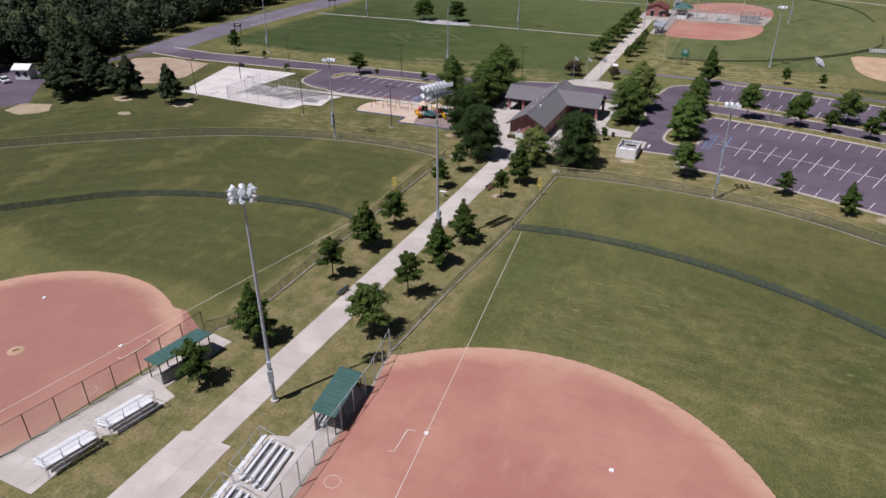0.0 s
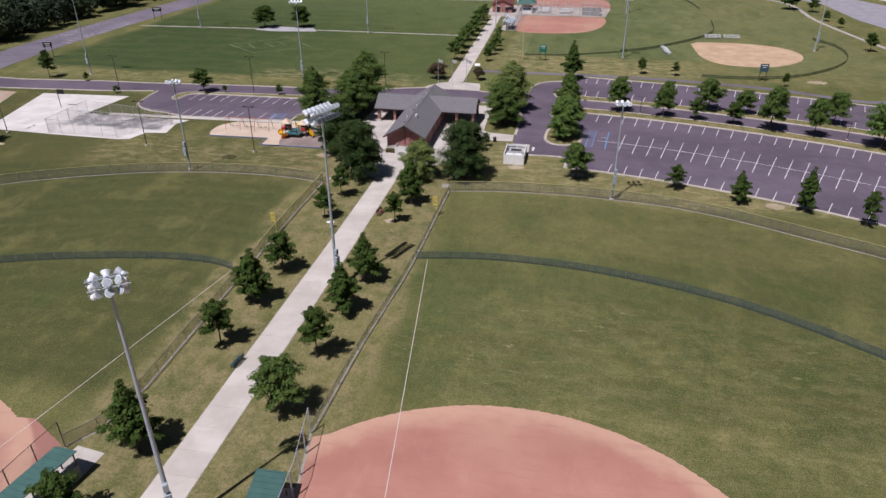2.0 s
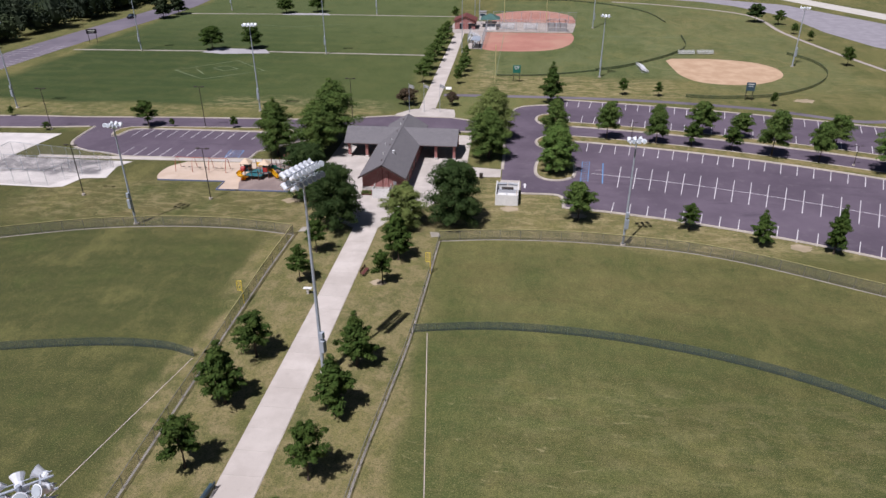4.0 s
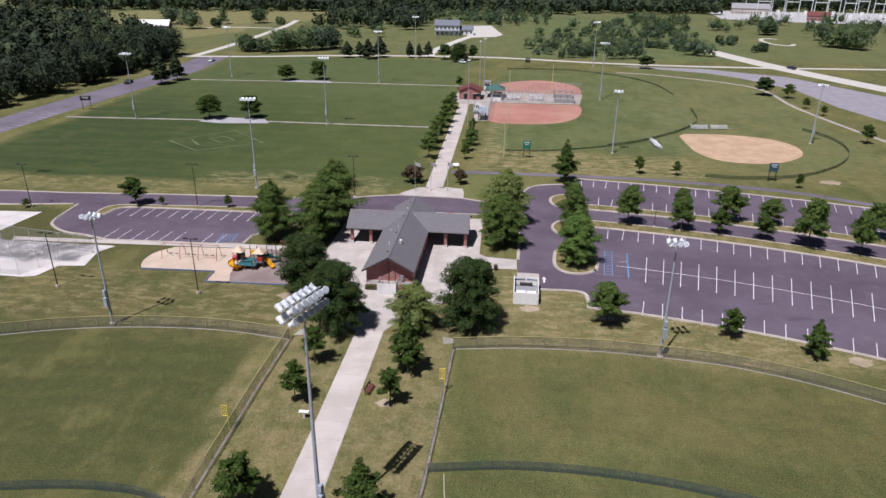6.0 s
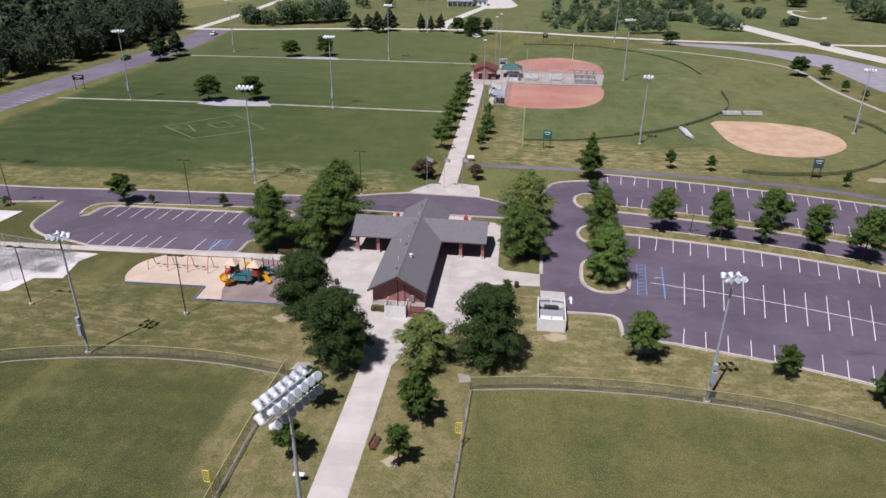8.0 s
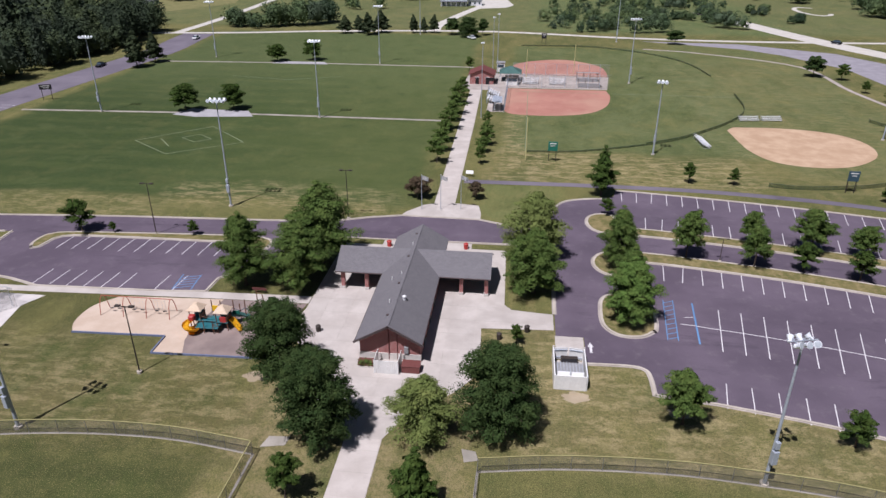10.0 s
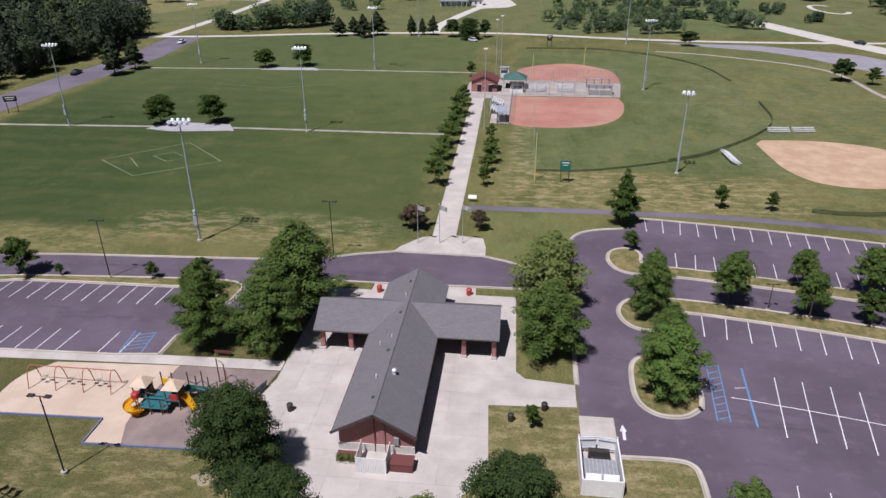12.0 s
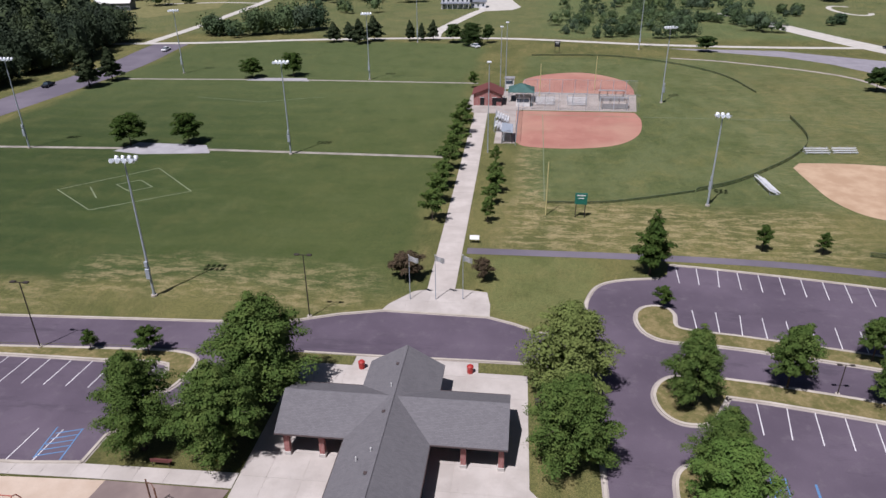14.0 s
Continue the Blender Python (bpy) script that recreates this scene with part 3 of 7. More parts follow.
def paved(name, outline, cell, z, material, label, joint=0.02):
    """A pavement of separate cast panels with open joints, over a darker bed."""
    base = solid(name, slab(outline, -0.05, z - 0.02), M["kerb"], label, "pavement")
    xs, ys = [p[0] for p in outline], [p[1] for p in outline]
    cx, cy = cell
    x = min(xs) - 0.01
    while x < max(xs):
        y = min(ys) - 0.01
        while y < max(ys):
            c = clip(outline, x + joint / 2, x + cx - joint / 2, y + joint / 2, y + cy - joint / 2)
            if len(c) > 2 and plan_area(c) > 0.3:
                part("panel", slab(c, z - 0.05, z + random.uniform(-0.002, 0.002)), material, base)
            y += cy
        x += cx
    return base


def kerb(line, closed=False, label="pale concrete kerb along the asphalt"):
    if closed:
        line = line + [line[0]]
    top = solid("kerb", band(line, 0.28, -0.05, 0.15), M["kerb"], label, "kerb")
    part("gutter", band(line, 0.60, -0.05, 0.034), M["gutter"], top, "flat concrete gutter strip")
    return top


def island(outline, label="grassy traffic island with a concrete kerb"):
    base = solid("traffic_island", slab(outline, -0.02, 0.13), M["dry_turf"], label, "traffic island")
    part("kerb", band(outline + [outline[0], outline[1]], 0.30, -0.03, 0.16), M["kerb"], base)
    part("gutter", band(outline + [outline[0], outline[1]], 0.86, -0.03, 0.036), M["gutter"], base, "flat concrete gutter strip")
    return base


# ---------- ground and large surfaces ----------
def ground():
    bm = bmesh.new()
    bmesh.ops.create_grid(bm, x_segments=40, y_segments=40, size=2400, matrix=Matrix.Translation((0, 600, 0)))
    solid("ground", bm, M["lawn"], "mown grass ground, green with dry straw patches and haze-tinted far fields", "ground")


def lot_y(x, base):
    """The car park's rows bend: their y at x, from their y at x = 32."""
    v = (base - 127.3) / 63.8
    d = x - 32
    s = max(0.0, min(1.0, (d + 7) / 14))
    return base + s * ((-0.127 + 0.017 * v) * d + (-0.0041 + 0.0025 * v) * d * d)


def lot_slope(x, base):
    return (lot_y(x + 0.5, base) - lot_y(x - 0.5, base))


ROAD_N = [(-129, 165.2), (-112, 164.0), (-90, 166.0), (-77, 166.3), (-56.5, 168.0), (-41, 168.8), (-28.5, 169.4), (-18.7, 170.2), (-12.4, 172.7), (-6.7, 174.2),
          (6.7, 173.9), (10.2, 172.6), (13.3, 170.9)]
CORNER_NE = smooth_line([(13.3, 170.9), (16.6, 171.6), (18.7, 174.2), (19.7, 179.7), (21.5, 183.6), (24.8, 185.5), (30.0, 186.6)])
LOT_N = [(x, lot_y(x, 190.9)) for x in range(32, 121, 4)]
LOT_S = [(x, lot_y(x, 127.2)) for x in range(32, 121, 4)]
ROAD_S = [(12.9, 164.4), (6.5, 164.3), (-7.4, 164.0), (-14.3, 164.0), (-28.4, 163.2), (-37.9, 163.1), (-50, 162.3), (-62, 160.9), (-72, 159.9), (-84, 158.0), (-105, 156.4), (-116, 155.6), (-130, 157.0)]


def stripe(parent, mesh, x, y, turn, length, width=0.11, z=0.028):
    ob = new("stripe", mesh)
    ob.parent = parent
    ob.matrix_basis = pose(x, y, z, 0, 0, turn) @ Matrix.Diagonal((width, length, 1, 1))
    return ob


def roads():
    outline = ROAD_N + CORNER_NE[1:] + [(31.4, 188)] + LOT_N + LOT_S[::-1] + [(29.5, 127.6), (29.5, 130.8), (29.0, 132.2), (27.6, 132.8), (22.4, 132.7),
               (22.4, 138.4), (18.9, 138.4), (18.9, 155), (18.0, 160), (16, 163)] + ROAD_S
    solid("parking_lot", slab(outline, -0.10, 0.020), M["asphalt"], "purplish grey asphalt car park and drive with painted stalls", "parking lot")
    left = [(-70.9, 160.0), (-70.2, 151.0), (-68.0, 147.6), (-63.9, 145.3), (-60.2, 144.6), (-54.8, 142.9), (-35.6, 143.5), (-29.9, 144.1), (-29.7, 148),
            (-26.5, 151.5), (-20, 158), (-17, 163.9), (-28.4, 163.1), (-37.9, 163.0), (-50, 162.2), (-62, 160.8)]
    solid("parking_lot", slab(left, -0.10, 0.024), M["asphalt"], "purplish grey asphalt car park beside the playground", "parking lot")
    west = smooth_line([(-131, 158), (-133, 172), (-134.3, 190), (-134.5, 212), (-133, 240), (-130.5, 275), (-127.3, 320), (-130, 352), (-131, 366)])
    park_road = solid("road", band(west, 14.0, -0.1, 0.028), M["road_grey"], "grey asphalt park road along the woods with painted stalls", "road")
    bay = finish("stripe", box((1, 1, 0.006)), M["paint"])
    for i in range(13):
        for side in (-1, 1):
            stripe(park_road, bay, -133.8 + i * 0.05 + side * 4.4, 205 + i * 2.75, 90 - 9 * side, 4.6, 0.13, z=0.034)
    far = smooth_line([(-260, 352), (-142, 367), (-110, 372), (-72, 381), (-3, 388), (63, 376), (130, 374), (260, 384)])
    solid("road", band(far, 3.8, -0.1, 0.030), M["road_far"], "pale concrete road crossing behind the pitches", "road")
    gravel = smooth_line([(-142, 369), (-141, 420), (-144, 508), (-150, 560)])
    solid("road", band(gravel, 4.5, -0.1, 0.034), M["road_far"], "white gravel lane between meadows", "road")
    drive = smooth_line([(-28, 388), (-27.6, 410), (-17, 464), (-6, 500)])
    solid("road", band(drive, 5, -0.1, 0.034), M["road_far"], "white gravel drive up to the farmhouse", "road")
    yard = [(-16, 470), (2, 478), (6, 490), (-4, 548), (-17, 545), (-16, 510)]
    solid("yard", slab(yard, -0.1, 0.038), M["road_far"], "white gravel farm yard", "yard")
    highway = smooth_line([(108, 470), (119, 428), (133, 385), (145, 356), (161, 322), (178, 285), (205, 225)])
    solid("road", band(highway, 11, -0.1, 0.045), M["road_far"], "pale two-lane highway", "road")
    big_lot = [(62, 369), (101, 366), (132, 348), (153, 308), (172, 268), (150, 240), (133.6, 262), (126.8, 286), (124, 318), (110, 343), (99, 354)]
    solid("road", slab(big_lot, -0.1, 0.024), M["pale_road"], "wide pale asphalt approach beside the highway", "road")
    trail = smooth_line([(2.5, 192.7), (13, 192.9), (30, 193.1), (52, 192.2), (77, 187.8), (93, 181), (101, 180.5), (112, 184)])
    solid("path", band(trail, 2.0, -0.05, 0.03), M["road_grey"], "grey asphalt footpath along the car park", "path")
    trail = smooth_line([(60, 350), (80.5, 343), (109, 321), (112, 284), (117, 255), (124, 225)])
    solid("path", band(trail, 1.5, -0.05, 0.03), M["gutter"], "pale concrete footpath beside the ball fields", "path")
    for line in (ROAD_N, [(-14.3, 164.0), (-7.4, 164.0), (6.5, 164.3), (12.9, 164.4)], CORNER_NE, LOT_N, [(29.5, 127.6)] + LOT_S,
                 smooth_line([(22.4, 132.7), (27.4, 132.8), (29.1, 132.2), (29.5, 130.6), (29.5, 127.4)]),
                 smooth_line([(18.9, 143.5), (18.9, 155), (17.8, 160.3), (15.6, 163.4), (12.9, 164.4)]),
                 smooth_line([(-70.9, 160.0), (-70.2, 151.0), (-68.0, 147.6), (-63.9, 145.3), (-60.2, 144.6), (-54.8, 142.9)]),
                 [(-54.8, 142.9), (-35.6, 143.5), (-29.9, 144.1)], [(-29.9, 144.1), (-29.7, 148), (-26.5, 151.5), (-20, 158), (-17, 163.9)],
                 [(-72, 159.9), (-84, 158.0), (-105, 156.4), (-116, 155.6), (-130, 157.0)]):
        kerb(line)


def islands():
    a_low = [(x, lot_y(x, 170.4)) for x in range(33, 118, 4)]
    a_top = [(x, lot_y(x, 173.2)) for x in range(33, 118, 4)]
    island(smooth_line([a_low[0], (28.6, 170.6), (26.4, 171.9), (25.5, 174.4), (25.9, 177.1), (27.4, 178.6), (29.4, 178.6), (30.3, 177.0), (30.2, 174.0), a_top[0]]) + a_top[1:] + a_low[::-1][:-1])
    b_low = [(x, lot_y(x, 160.6)) for x in range(33, 118, 4)]
    b_top = [(x, lot_y(x, 163.8)) for x in range(33, 118, 4)]
    island(smooth_line([b_low[0], (31.0, 157.0), (29.6, 155.8), (27.2, 155.9), (25.7, 157.6), (25.4, 160.2), (26.6, 162.6), (28.8, 163.7), b_top[0]]) + b_top[1:] + b_low[::-1][:-1])
    island(smooth_line([(31.6, 141.0), (29.6, 139.4), (26.9, 139.5), (25.3, 141.6), (25.2, 145.5), (25.8, 148.6), (27.8, 150.2), (30.6, 150.0), (32.0, 147.5), (32.0, 143.5), (31.6, 141.0)])[:-1])
    island(smooth_line([(-63.4, 154.3), (-64.4, 156.6), (-62.6, 160.2), (-50, 161.4), (-37, 162.2), (-29.5, 162.4), (-26.4, 161.2), (-26.2, 158.5), (-27.0, 155.5), (-28.8, 155.7), (-29.2, 160.0), (-36.6, 160.0), (-53.5, 159.8), (-61.2, 159.0), (-62.6, 154.8)], 3))
    for a, b in ((-14.2, -8.0), (6.4, 12.6)):
        solid("lawn_strip", slab([(a, 162.0), (b, 162.0), (b, 163.8), (a, 163.8)], 0.0, 0.075), M["lawn"], "dry grass strip set in the concrete", "lawn")


def stall_lines():
    mesh = finish("stripe", box((1, 1, 0.006)), M["paint"])
    blue = finish("blue_stripe", box((1, 1, 0.006)), M["blue_paint"])
    lots = [o for o in scene.objects if o.name.startswith("parking_lot")]
    right, left = lots[0], lots[1]
    rows = ((32.8, 188.1, 5.1, 29), (32.7, 175.8, 5.2, 27), (35.4, 157.7, 5.0, 26), (40.0, 143.4, 10.2, 22), (37.4, 129.1, 4.7, 21))
    for x0, base, length, count in rows:
        x = x0
        for i in range(count):
            s = lot_slope(x, base)
            if x < 118:
                stripe(right, mesh, x, lot_y(x, base), math.degrees(math.atan(s)), length)
            x += 2.74 / math.sqrt(1 + s * s)
    for x in [35.2 + 2.0 * i for i in range(41)]:
        s = lot_slope(x + 1, 143.4)
        stripe(right, mesh, x + 1, lot_y(x + 1, 143.4), math.degrees(math.atan(s)) - 90, 2.02, 0.12, z=0.030)
    for x, y, l in ((30.9, 145.2, 1.5), (32.6, 145.0, 1.2), (36.6, 144.9, 1.2)):
        stripe(right, mesh, x, y, -82, l, 0.10)
    stripe(right, blue, 37.2, 143.6, -6, 10.2, 0.22)
    for x in (33.4, 34.7):
        stripe(right, blue, x, 144.1, -6, 10.2, 0.12)
    for i in range(9):
        stripe(right, blue, 34.05 + 0.07 * (i - 4) * 1.2, 139.6 + i * 1.13, -66, 1.4, 0.12)
    for i, x in enumerate([-59.0 + 2.62 * k for k in range(12)]):
        stripe(left, mesh, x - 0.4, 157.2 + 0.02 * i, -4 - 0 * i, 4.9, 0.11, z=0.031) if x < -30 else None
    for i in range(9):
        x = -55.6 + 2.62 * i
        if i != 6:
            stripe(left, mesh, x, 145.7 + 0.03 * i, -4, 4.6, 0.11, z=0.031)
    for x in (-35.1, -32.4):
        stripe(left, blue, x, 146.4, 5, 4.4, 0.13, z=0.031)
    for i in range(5):
        stripe(left, blue, -33.7, 144.9 + i * 0.8, -70, 2.6, 0.13, z=0.034)
    arrow = slab([(-0.9, -0.35), (0.2, -0.35), (0.2, -0.8), (1.1, 0), (0.2, 0.8), (0.2, 0.35), (-0.9, 0.35)], 0, 0.006)
    ob = new("arrow", finish("arrow", arrow, M["paint"]))
    ob.parent = right
    ob.matrix_basis = pose(23.1, 136.15, 0.024, 0, 0, 90) @ Matrix.Diagonal((1.15, 0.45, 1, 1))


def infields():
    def ragged(pts):
        return [(x + random.uniform(-0.07, 0.07), y + random.uniform(-0.07, 0.07)) for x, y in pts]
    right = [(9.9, 12), (10.2, 34), (9.6, 40), (9.0, 48.8), (8.3, 55.0)] + ragged(arc(27.4, 36.6, 26.0, 133, -40, 240)) + [(40, 10)]
    solid("infield", slab(right, -0.05, 0.018), M["clay"], "red clay softball infield", "infield")
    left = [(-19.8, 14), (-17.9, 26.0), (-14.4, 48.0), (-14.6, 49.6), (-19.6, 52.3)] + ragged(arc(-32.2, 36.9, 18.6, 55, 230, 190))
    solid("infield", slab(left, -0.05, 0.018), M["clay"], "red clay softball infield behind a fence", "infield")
    third = smooth_line([(64.0, 236.2), (64.3, 227), (65.1, 218.7), (68.6, 212.0), (75.9, 209.6), (84.1, 211.4), (91.6, 218.6), (93.6, 227), (91.0, 234.0), (85.0, 238.0), (76, 239.6), (64.0, 239)])
    solid("infield", slab(third[:-1], -0.05, 0.018), M["tan_sand"], "tan sand baseball infield", "infield")
    front = [(8.0, 275.5)] + smooth_line([(8.4, 262), (8.8, 248.0), (14.5, 244.8), (24.4, 245.4), (32.0, 249.2), (36.8, 257.0), (38.8, 268.0), (38.2, 275.8)])
    solid("infield", slab(front, -0.05, 0.018), M["clay"], "red clay infield in front of the twin dugouts", "infield")
    back = [(9.4, 295)] + smooth_line([(9.4, 303), (10.2, 313.1), (18.1, 321.0), (29.0, 323.4), (39.0, 314.0), (41.0, 303.0), (40.6, 295)])
    solid("infield", slab(back, -0.05, 0.018), M["clay"], "red clay infield behind the twin dugouts", "infield")
    court = [(-129.6, 149.6), (-121.8, 154.4), (-105.0, 153.4), (-100.5, 139.5), (-103.5, 131.0), (-113, 126.5), (-125.1, 130.3)]
    solid("volleyball_court", slab(court, -0.05, 0.018), M["bare"], "pinkish sand volleyball court", "sand court")


def chalk():
    line = finish("chalk_line", box((1, 1, 0.008)), M["chalk"])
    fields = [o for o in scene.objects if o.name.startswith("infield")]
    def seg(parent, a, b, w=0.10, mesh=line):
        a, b = Vector(a), Vector(b)
        d = b - a
        ob = new("chalk_line", mesh)
        ob.parent = parent
        m = (a + b) / 2
        ob.matrix_basis = pose(m.x, m.y, 0.026, 0, 0, math.degrees(math.atan2(d.y, d.x)) - 90) @ Matrix.Diagonal((w, d.length, 1, 1))
    def ring(parent, x, y, r):
        pts = arc(x, y, r, 0, 360, 24)
        ob = part("chalk_ring", band(pts, 0.06, 0.02, 0.026), M["chalk"], parent)
    def base(parent, x, y, turn):
        part("base", box((0.42, 0.42, 0.09), (x, y, 0.06), turn, bevel=0.02), M["white"], parent, "white square base bag")
    r, l = fields[0], fields[1]
    seg(r, (19.7, 27.2), (12.0, 90.2), 0.075)
    seg(r, (15.55, 45.1), (15.75, 42.0))
    seg(r, (15.55, 45.1), (16.4, 45.25))
    seg(r, (15.75, 42.0), (15.2, 41.8))
    ring(r, 12.4, 36.4, 0.75)
    base(r, 17.5, 45.4, 7)
    base(r, 35.1, 48.2, 7)
    seg(l, (-24.5, 25.6), (-13.5, 82.6), 0.08)
    seg(l, (-19.2, 41.6), (-18.6, 45.4))
    seg(l, (-19.2, 41.6), (-19.9, 41.7))
    seg(l, (-18.6, 45.4), (-19.4, 45.6))
    ring(l, -18.0, 36.2, 0.75)
    base(l, -38.5, 46.9, 11)
    base(l, -21.2, 43.4, 11)
    part("pitching_plate", box((0.62, 0.2, 0.06), (-31.6, 37.7, 0.09), 60), M["brown_red"], l)
    mound = bmesh.new()
    bmesh.ops.create_cone(mound, cap_ends=True, segments=28, radius1=1.1, radius2=0.6, depth=0.10, matrix=Matrix.Translation((-31.6, 37.7, 0.03)))
    part("mound", mound, M["tan_sand"], l, "worn sandy patch round the pitching plate")
    f = fields[3]
    soft = finish("turf_line", box((1, 1, 0.008)), M["grass_line"])
    seg(f, (14.9, 272), (14.5, 214), 0.16, soft)
    seg(f, (11, 271.8), (75, 271.6), 0.22, soft)
    pitch = tagged(new("pitch_marking", finish("pitch_marking", box((0.16, 0.16, 0.006), (-66, 213, 0.01)), M["grass_line"])), "faded white goal area lines on the turf", "pitch marking", kind="structure")
    for a, b in (((-76.8, 211.0), (-65.0, 202.2)), ((-65.0, 202.2), (-51.0, 212.6)), ((-51.0, 212.6), (-63.4, 224.4)), ((-63.4, 224.4), (-76.8, 211.0)), ((-66.9, 207.6), (-71.4, 213.0)), ((-62.6, 211.4), (-67.0, 214.6)), ((-62.6, 211.4), (-59.4, 214.0)), ((-59.4, 214.0), (-63.6, 217.4)), ((-63.6, 217.4), (-67.0, 214.6))):
        seg(pitch, a, b, 0.22, soft)
    for a, b in (((-82, 283), (-62, 279)), ((-62, 279), (-46, 286))):
        seg(pitch, a, b, 0.22, soft)


PLAZA = [(-3.5, 117.0), (-5.6, 118.6), (-8.8, 124), (-10.2, 128), (-11.4, 131.2), (-13.8, 134.0), (-15.2, 138.2), (-14.4, 141.0), (-14.4, 144.6), (-14.2, 162.0), (-8.0, 162.0),
         (-7.9, 163.8), (6.3, 163.9), (6.4, 162.0), (11.9, 162.0), (12.2, 145.2), (13.2, 144.0), (18.7, 143.4), (18.7, 139.6), (9.4, 139.0), (9.9, 129.6), (7.6, 125.8), (2.6, 121), (0.7, 117.0)]


def pavements():
    solid("pavement_base", slab([(-3.85, 36.5), (0.05, 36.5), (0.7, 90), (0.75, 117.0), (-3.05, 117.0), (-3.1, 95)], -0.05, 0.012), M["kerb"], "concrete bed under the footpath joints", "pavement")
    walk_poly = [(-3.85, 36.0), (-3.1, 95.0), (-3.05, 117.0), (0.72, 117.0), (0.65, 90.0), (0.0, 36.0)]
    paved("walkway", walk_poly, (4.6, 3.05), 0.050, M["walk"], "pale concrete footpath of wide cast panels")
    near = [(-4.9, 14), (-4.7, 28.6), (-4.6, 35.7), (-3.85, 36.0), (0.0, 36.0), (1.15, 36.0), (1.2, 32.0), (1.0, 14)]
    paved("walkway", near, (3.6, 3.6), 0.046, M["walk"], "pale concrete apron where the footpath widens")
    north = [(-1.9, 180.0), (1.9, 180.2), (1.5, 232), (0.9, 272.4), (-2.5, 272.4), (-2.3, 232)]
    paved("walkway", north, (5, 3.05), 0.050, M["walk"], "pale concrete footpath between rows of young trees")
    paved("plaza", PLAZA, (3.4, 3.4), 0.054, M["concrete"], "pale concrete plaza round the shelter building")
    fan = [(-7.2, 174.0), (-6.4, 176.0), (-3.6, 179.6), (-0.9, 180.6), (2.5, 180.8), (6.3, 180.2), (6.9, 177), (7.0, 174.0)]
    paved("plaza", fan, (3.0, 3.0), 0.052, M["concrete"], "pale concrete flag plaza beside the road")
    side = [(-71.4, 140.6), (-44, 141.7), (-28, 142.3), (-14.5, 142.5), (-14.5, 144.4), (-29.7, 144.0), (-35.6, 143.35), (-54.8, 142.75), (-72, 142.2)]
    paved("pavement", side, (3.0, 6.0), 0.060, M["concrete"], "pale concrete pavement along the car park")
    for x0, y0, x1, y1 in ((18.8, 133.3, 22.3, 138.3),):
        paved("pavement", [(x0, y0), (x1, y0), (x1, y1), (x0, y1)], (2.2, 2.1), 0.06, M["concrete"], "pale concrete pad before the bin enclosure")
    dug_l = [(-18.2, 24), (-11.2, 24), (-11.2, 32.0), (-9.9, 33.0), (-9.0, 39.3), (-11.0, 39.9), (-9.9, 49.4), (-13.0, 49.8), (-14.6, 40.5), (-17.6, 26)]
    paved("pavement", dug_l, (3.0, 3.0), 0.05, M["concrete"], "concrete pad under bleachers and dugout")
    dug_r = [(3.6, 30), (3.6, 38.8), (5.4, 39.4), (5.6, 41), (6.4, 48.2), (9.0, 48.8), (9.7, 39), (10.1, 30)]
    paved("pavement", dug_r, (3.0, 3.0), 0.05, M["concrete"], "concrete pad under bleachers and dugout")
    court = [(-91.4, 128.0), (-97.6, 153.4), (-75.2, 154.6), (-77.0, 141.6), (-76.9, 127.3)]
    paved("court", court, (6.0, 6.0), 0.04, M["court"], "white concrete sports court")
    cage = [(-76.8, 127.2), (-59.6, 126.8), (-57.6, 127.4), (-56.4, 131.4), (-52.2, 132.0), (-53.2, 137.4), (-51.6, 140.4), (-71.6, 140.4), (-77.0, 141.4)]
    paved("court", cage, (5.0, 5.0), 0.044, M["court"], "white concrete floor of the batting cages")
    apron = [(4.2, 276), (38.8, 276.8), (41.0, 295), (4.0, 297), (-4.5, 296), (-5.5, 278), (-2.6, 272.4), (3.8, 272.4), (3.8, 247), (8.4, 247.4), (8.2, 276)]
    paved("pavement", apron, (4.0, 4.0), 0.036, M["gutter"], "concrete apron round dugouts and stand")
    for y, x0, x1, w in ((236.4, -122, -6, 1.3), (306.0, -118, -4, 1.3)):
        solid("path", band([(x0, y - 2.2), (-80, y - 0.2), (-57, y + 0.6), (x1, y + 0.2)], w, -0.05, 0.04), M["mow"], "narrow pale path across the pitches", "path")
    paved("pavement", [(-79, 234.2), (-76.5, 240.6), (-60.2, 240.0), (-57.0, 234.6), (-66, 233.4), (-72, 232.6)], (3.5, 3.5), 0.05, M["pad_grey"], "grey concrete pad beside the pitch path")
    paved("pavement", [(-76, 304.6), (-75, 308.6), (-58, 309), (-56, 305)], (3.5, 3.5), 0.05, M["pad_grey"], "grey concrete pad beside the far pitch path")
    sand = smooth_line([(-42.4, 132.1), (-43.6, 134.6), (-43.4, 138.5), (-41.0, 141.4)], 4) + [(-26.4, 142.2), (-26.9, 138.5), (-27.6, 135.5), (-27.3, 132.0), (-26.2, 128.95), (-30.0, 128.9), (-30.0, 132.4)]
    solid("play_sand", slab(sand, -0.05, 0.05), M["play_sand"], "pinkish sand under the swings", "sand pit")
    solid("play_surface", slab([(-26.2, 128.95), (-16.4, 129.4), (-14.9, 132.5), (-15.4, 138.0), (-14.6, 142.3), (-26.4, 142.2), (-26.9, 138.5), (-27.6, 135.5), (-27.3, 132.0)], -0.05, 0.055), M["rubber"], "grey brown rubber mulch under the play tower", "play surface")
    edge = tagged(new("play_border"), "blue plastic border boards of the playground", "border", kind="structure")
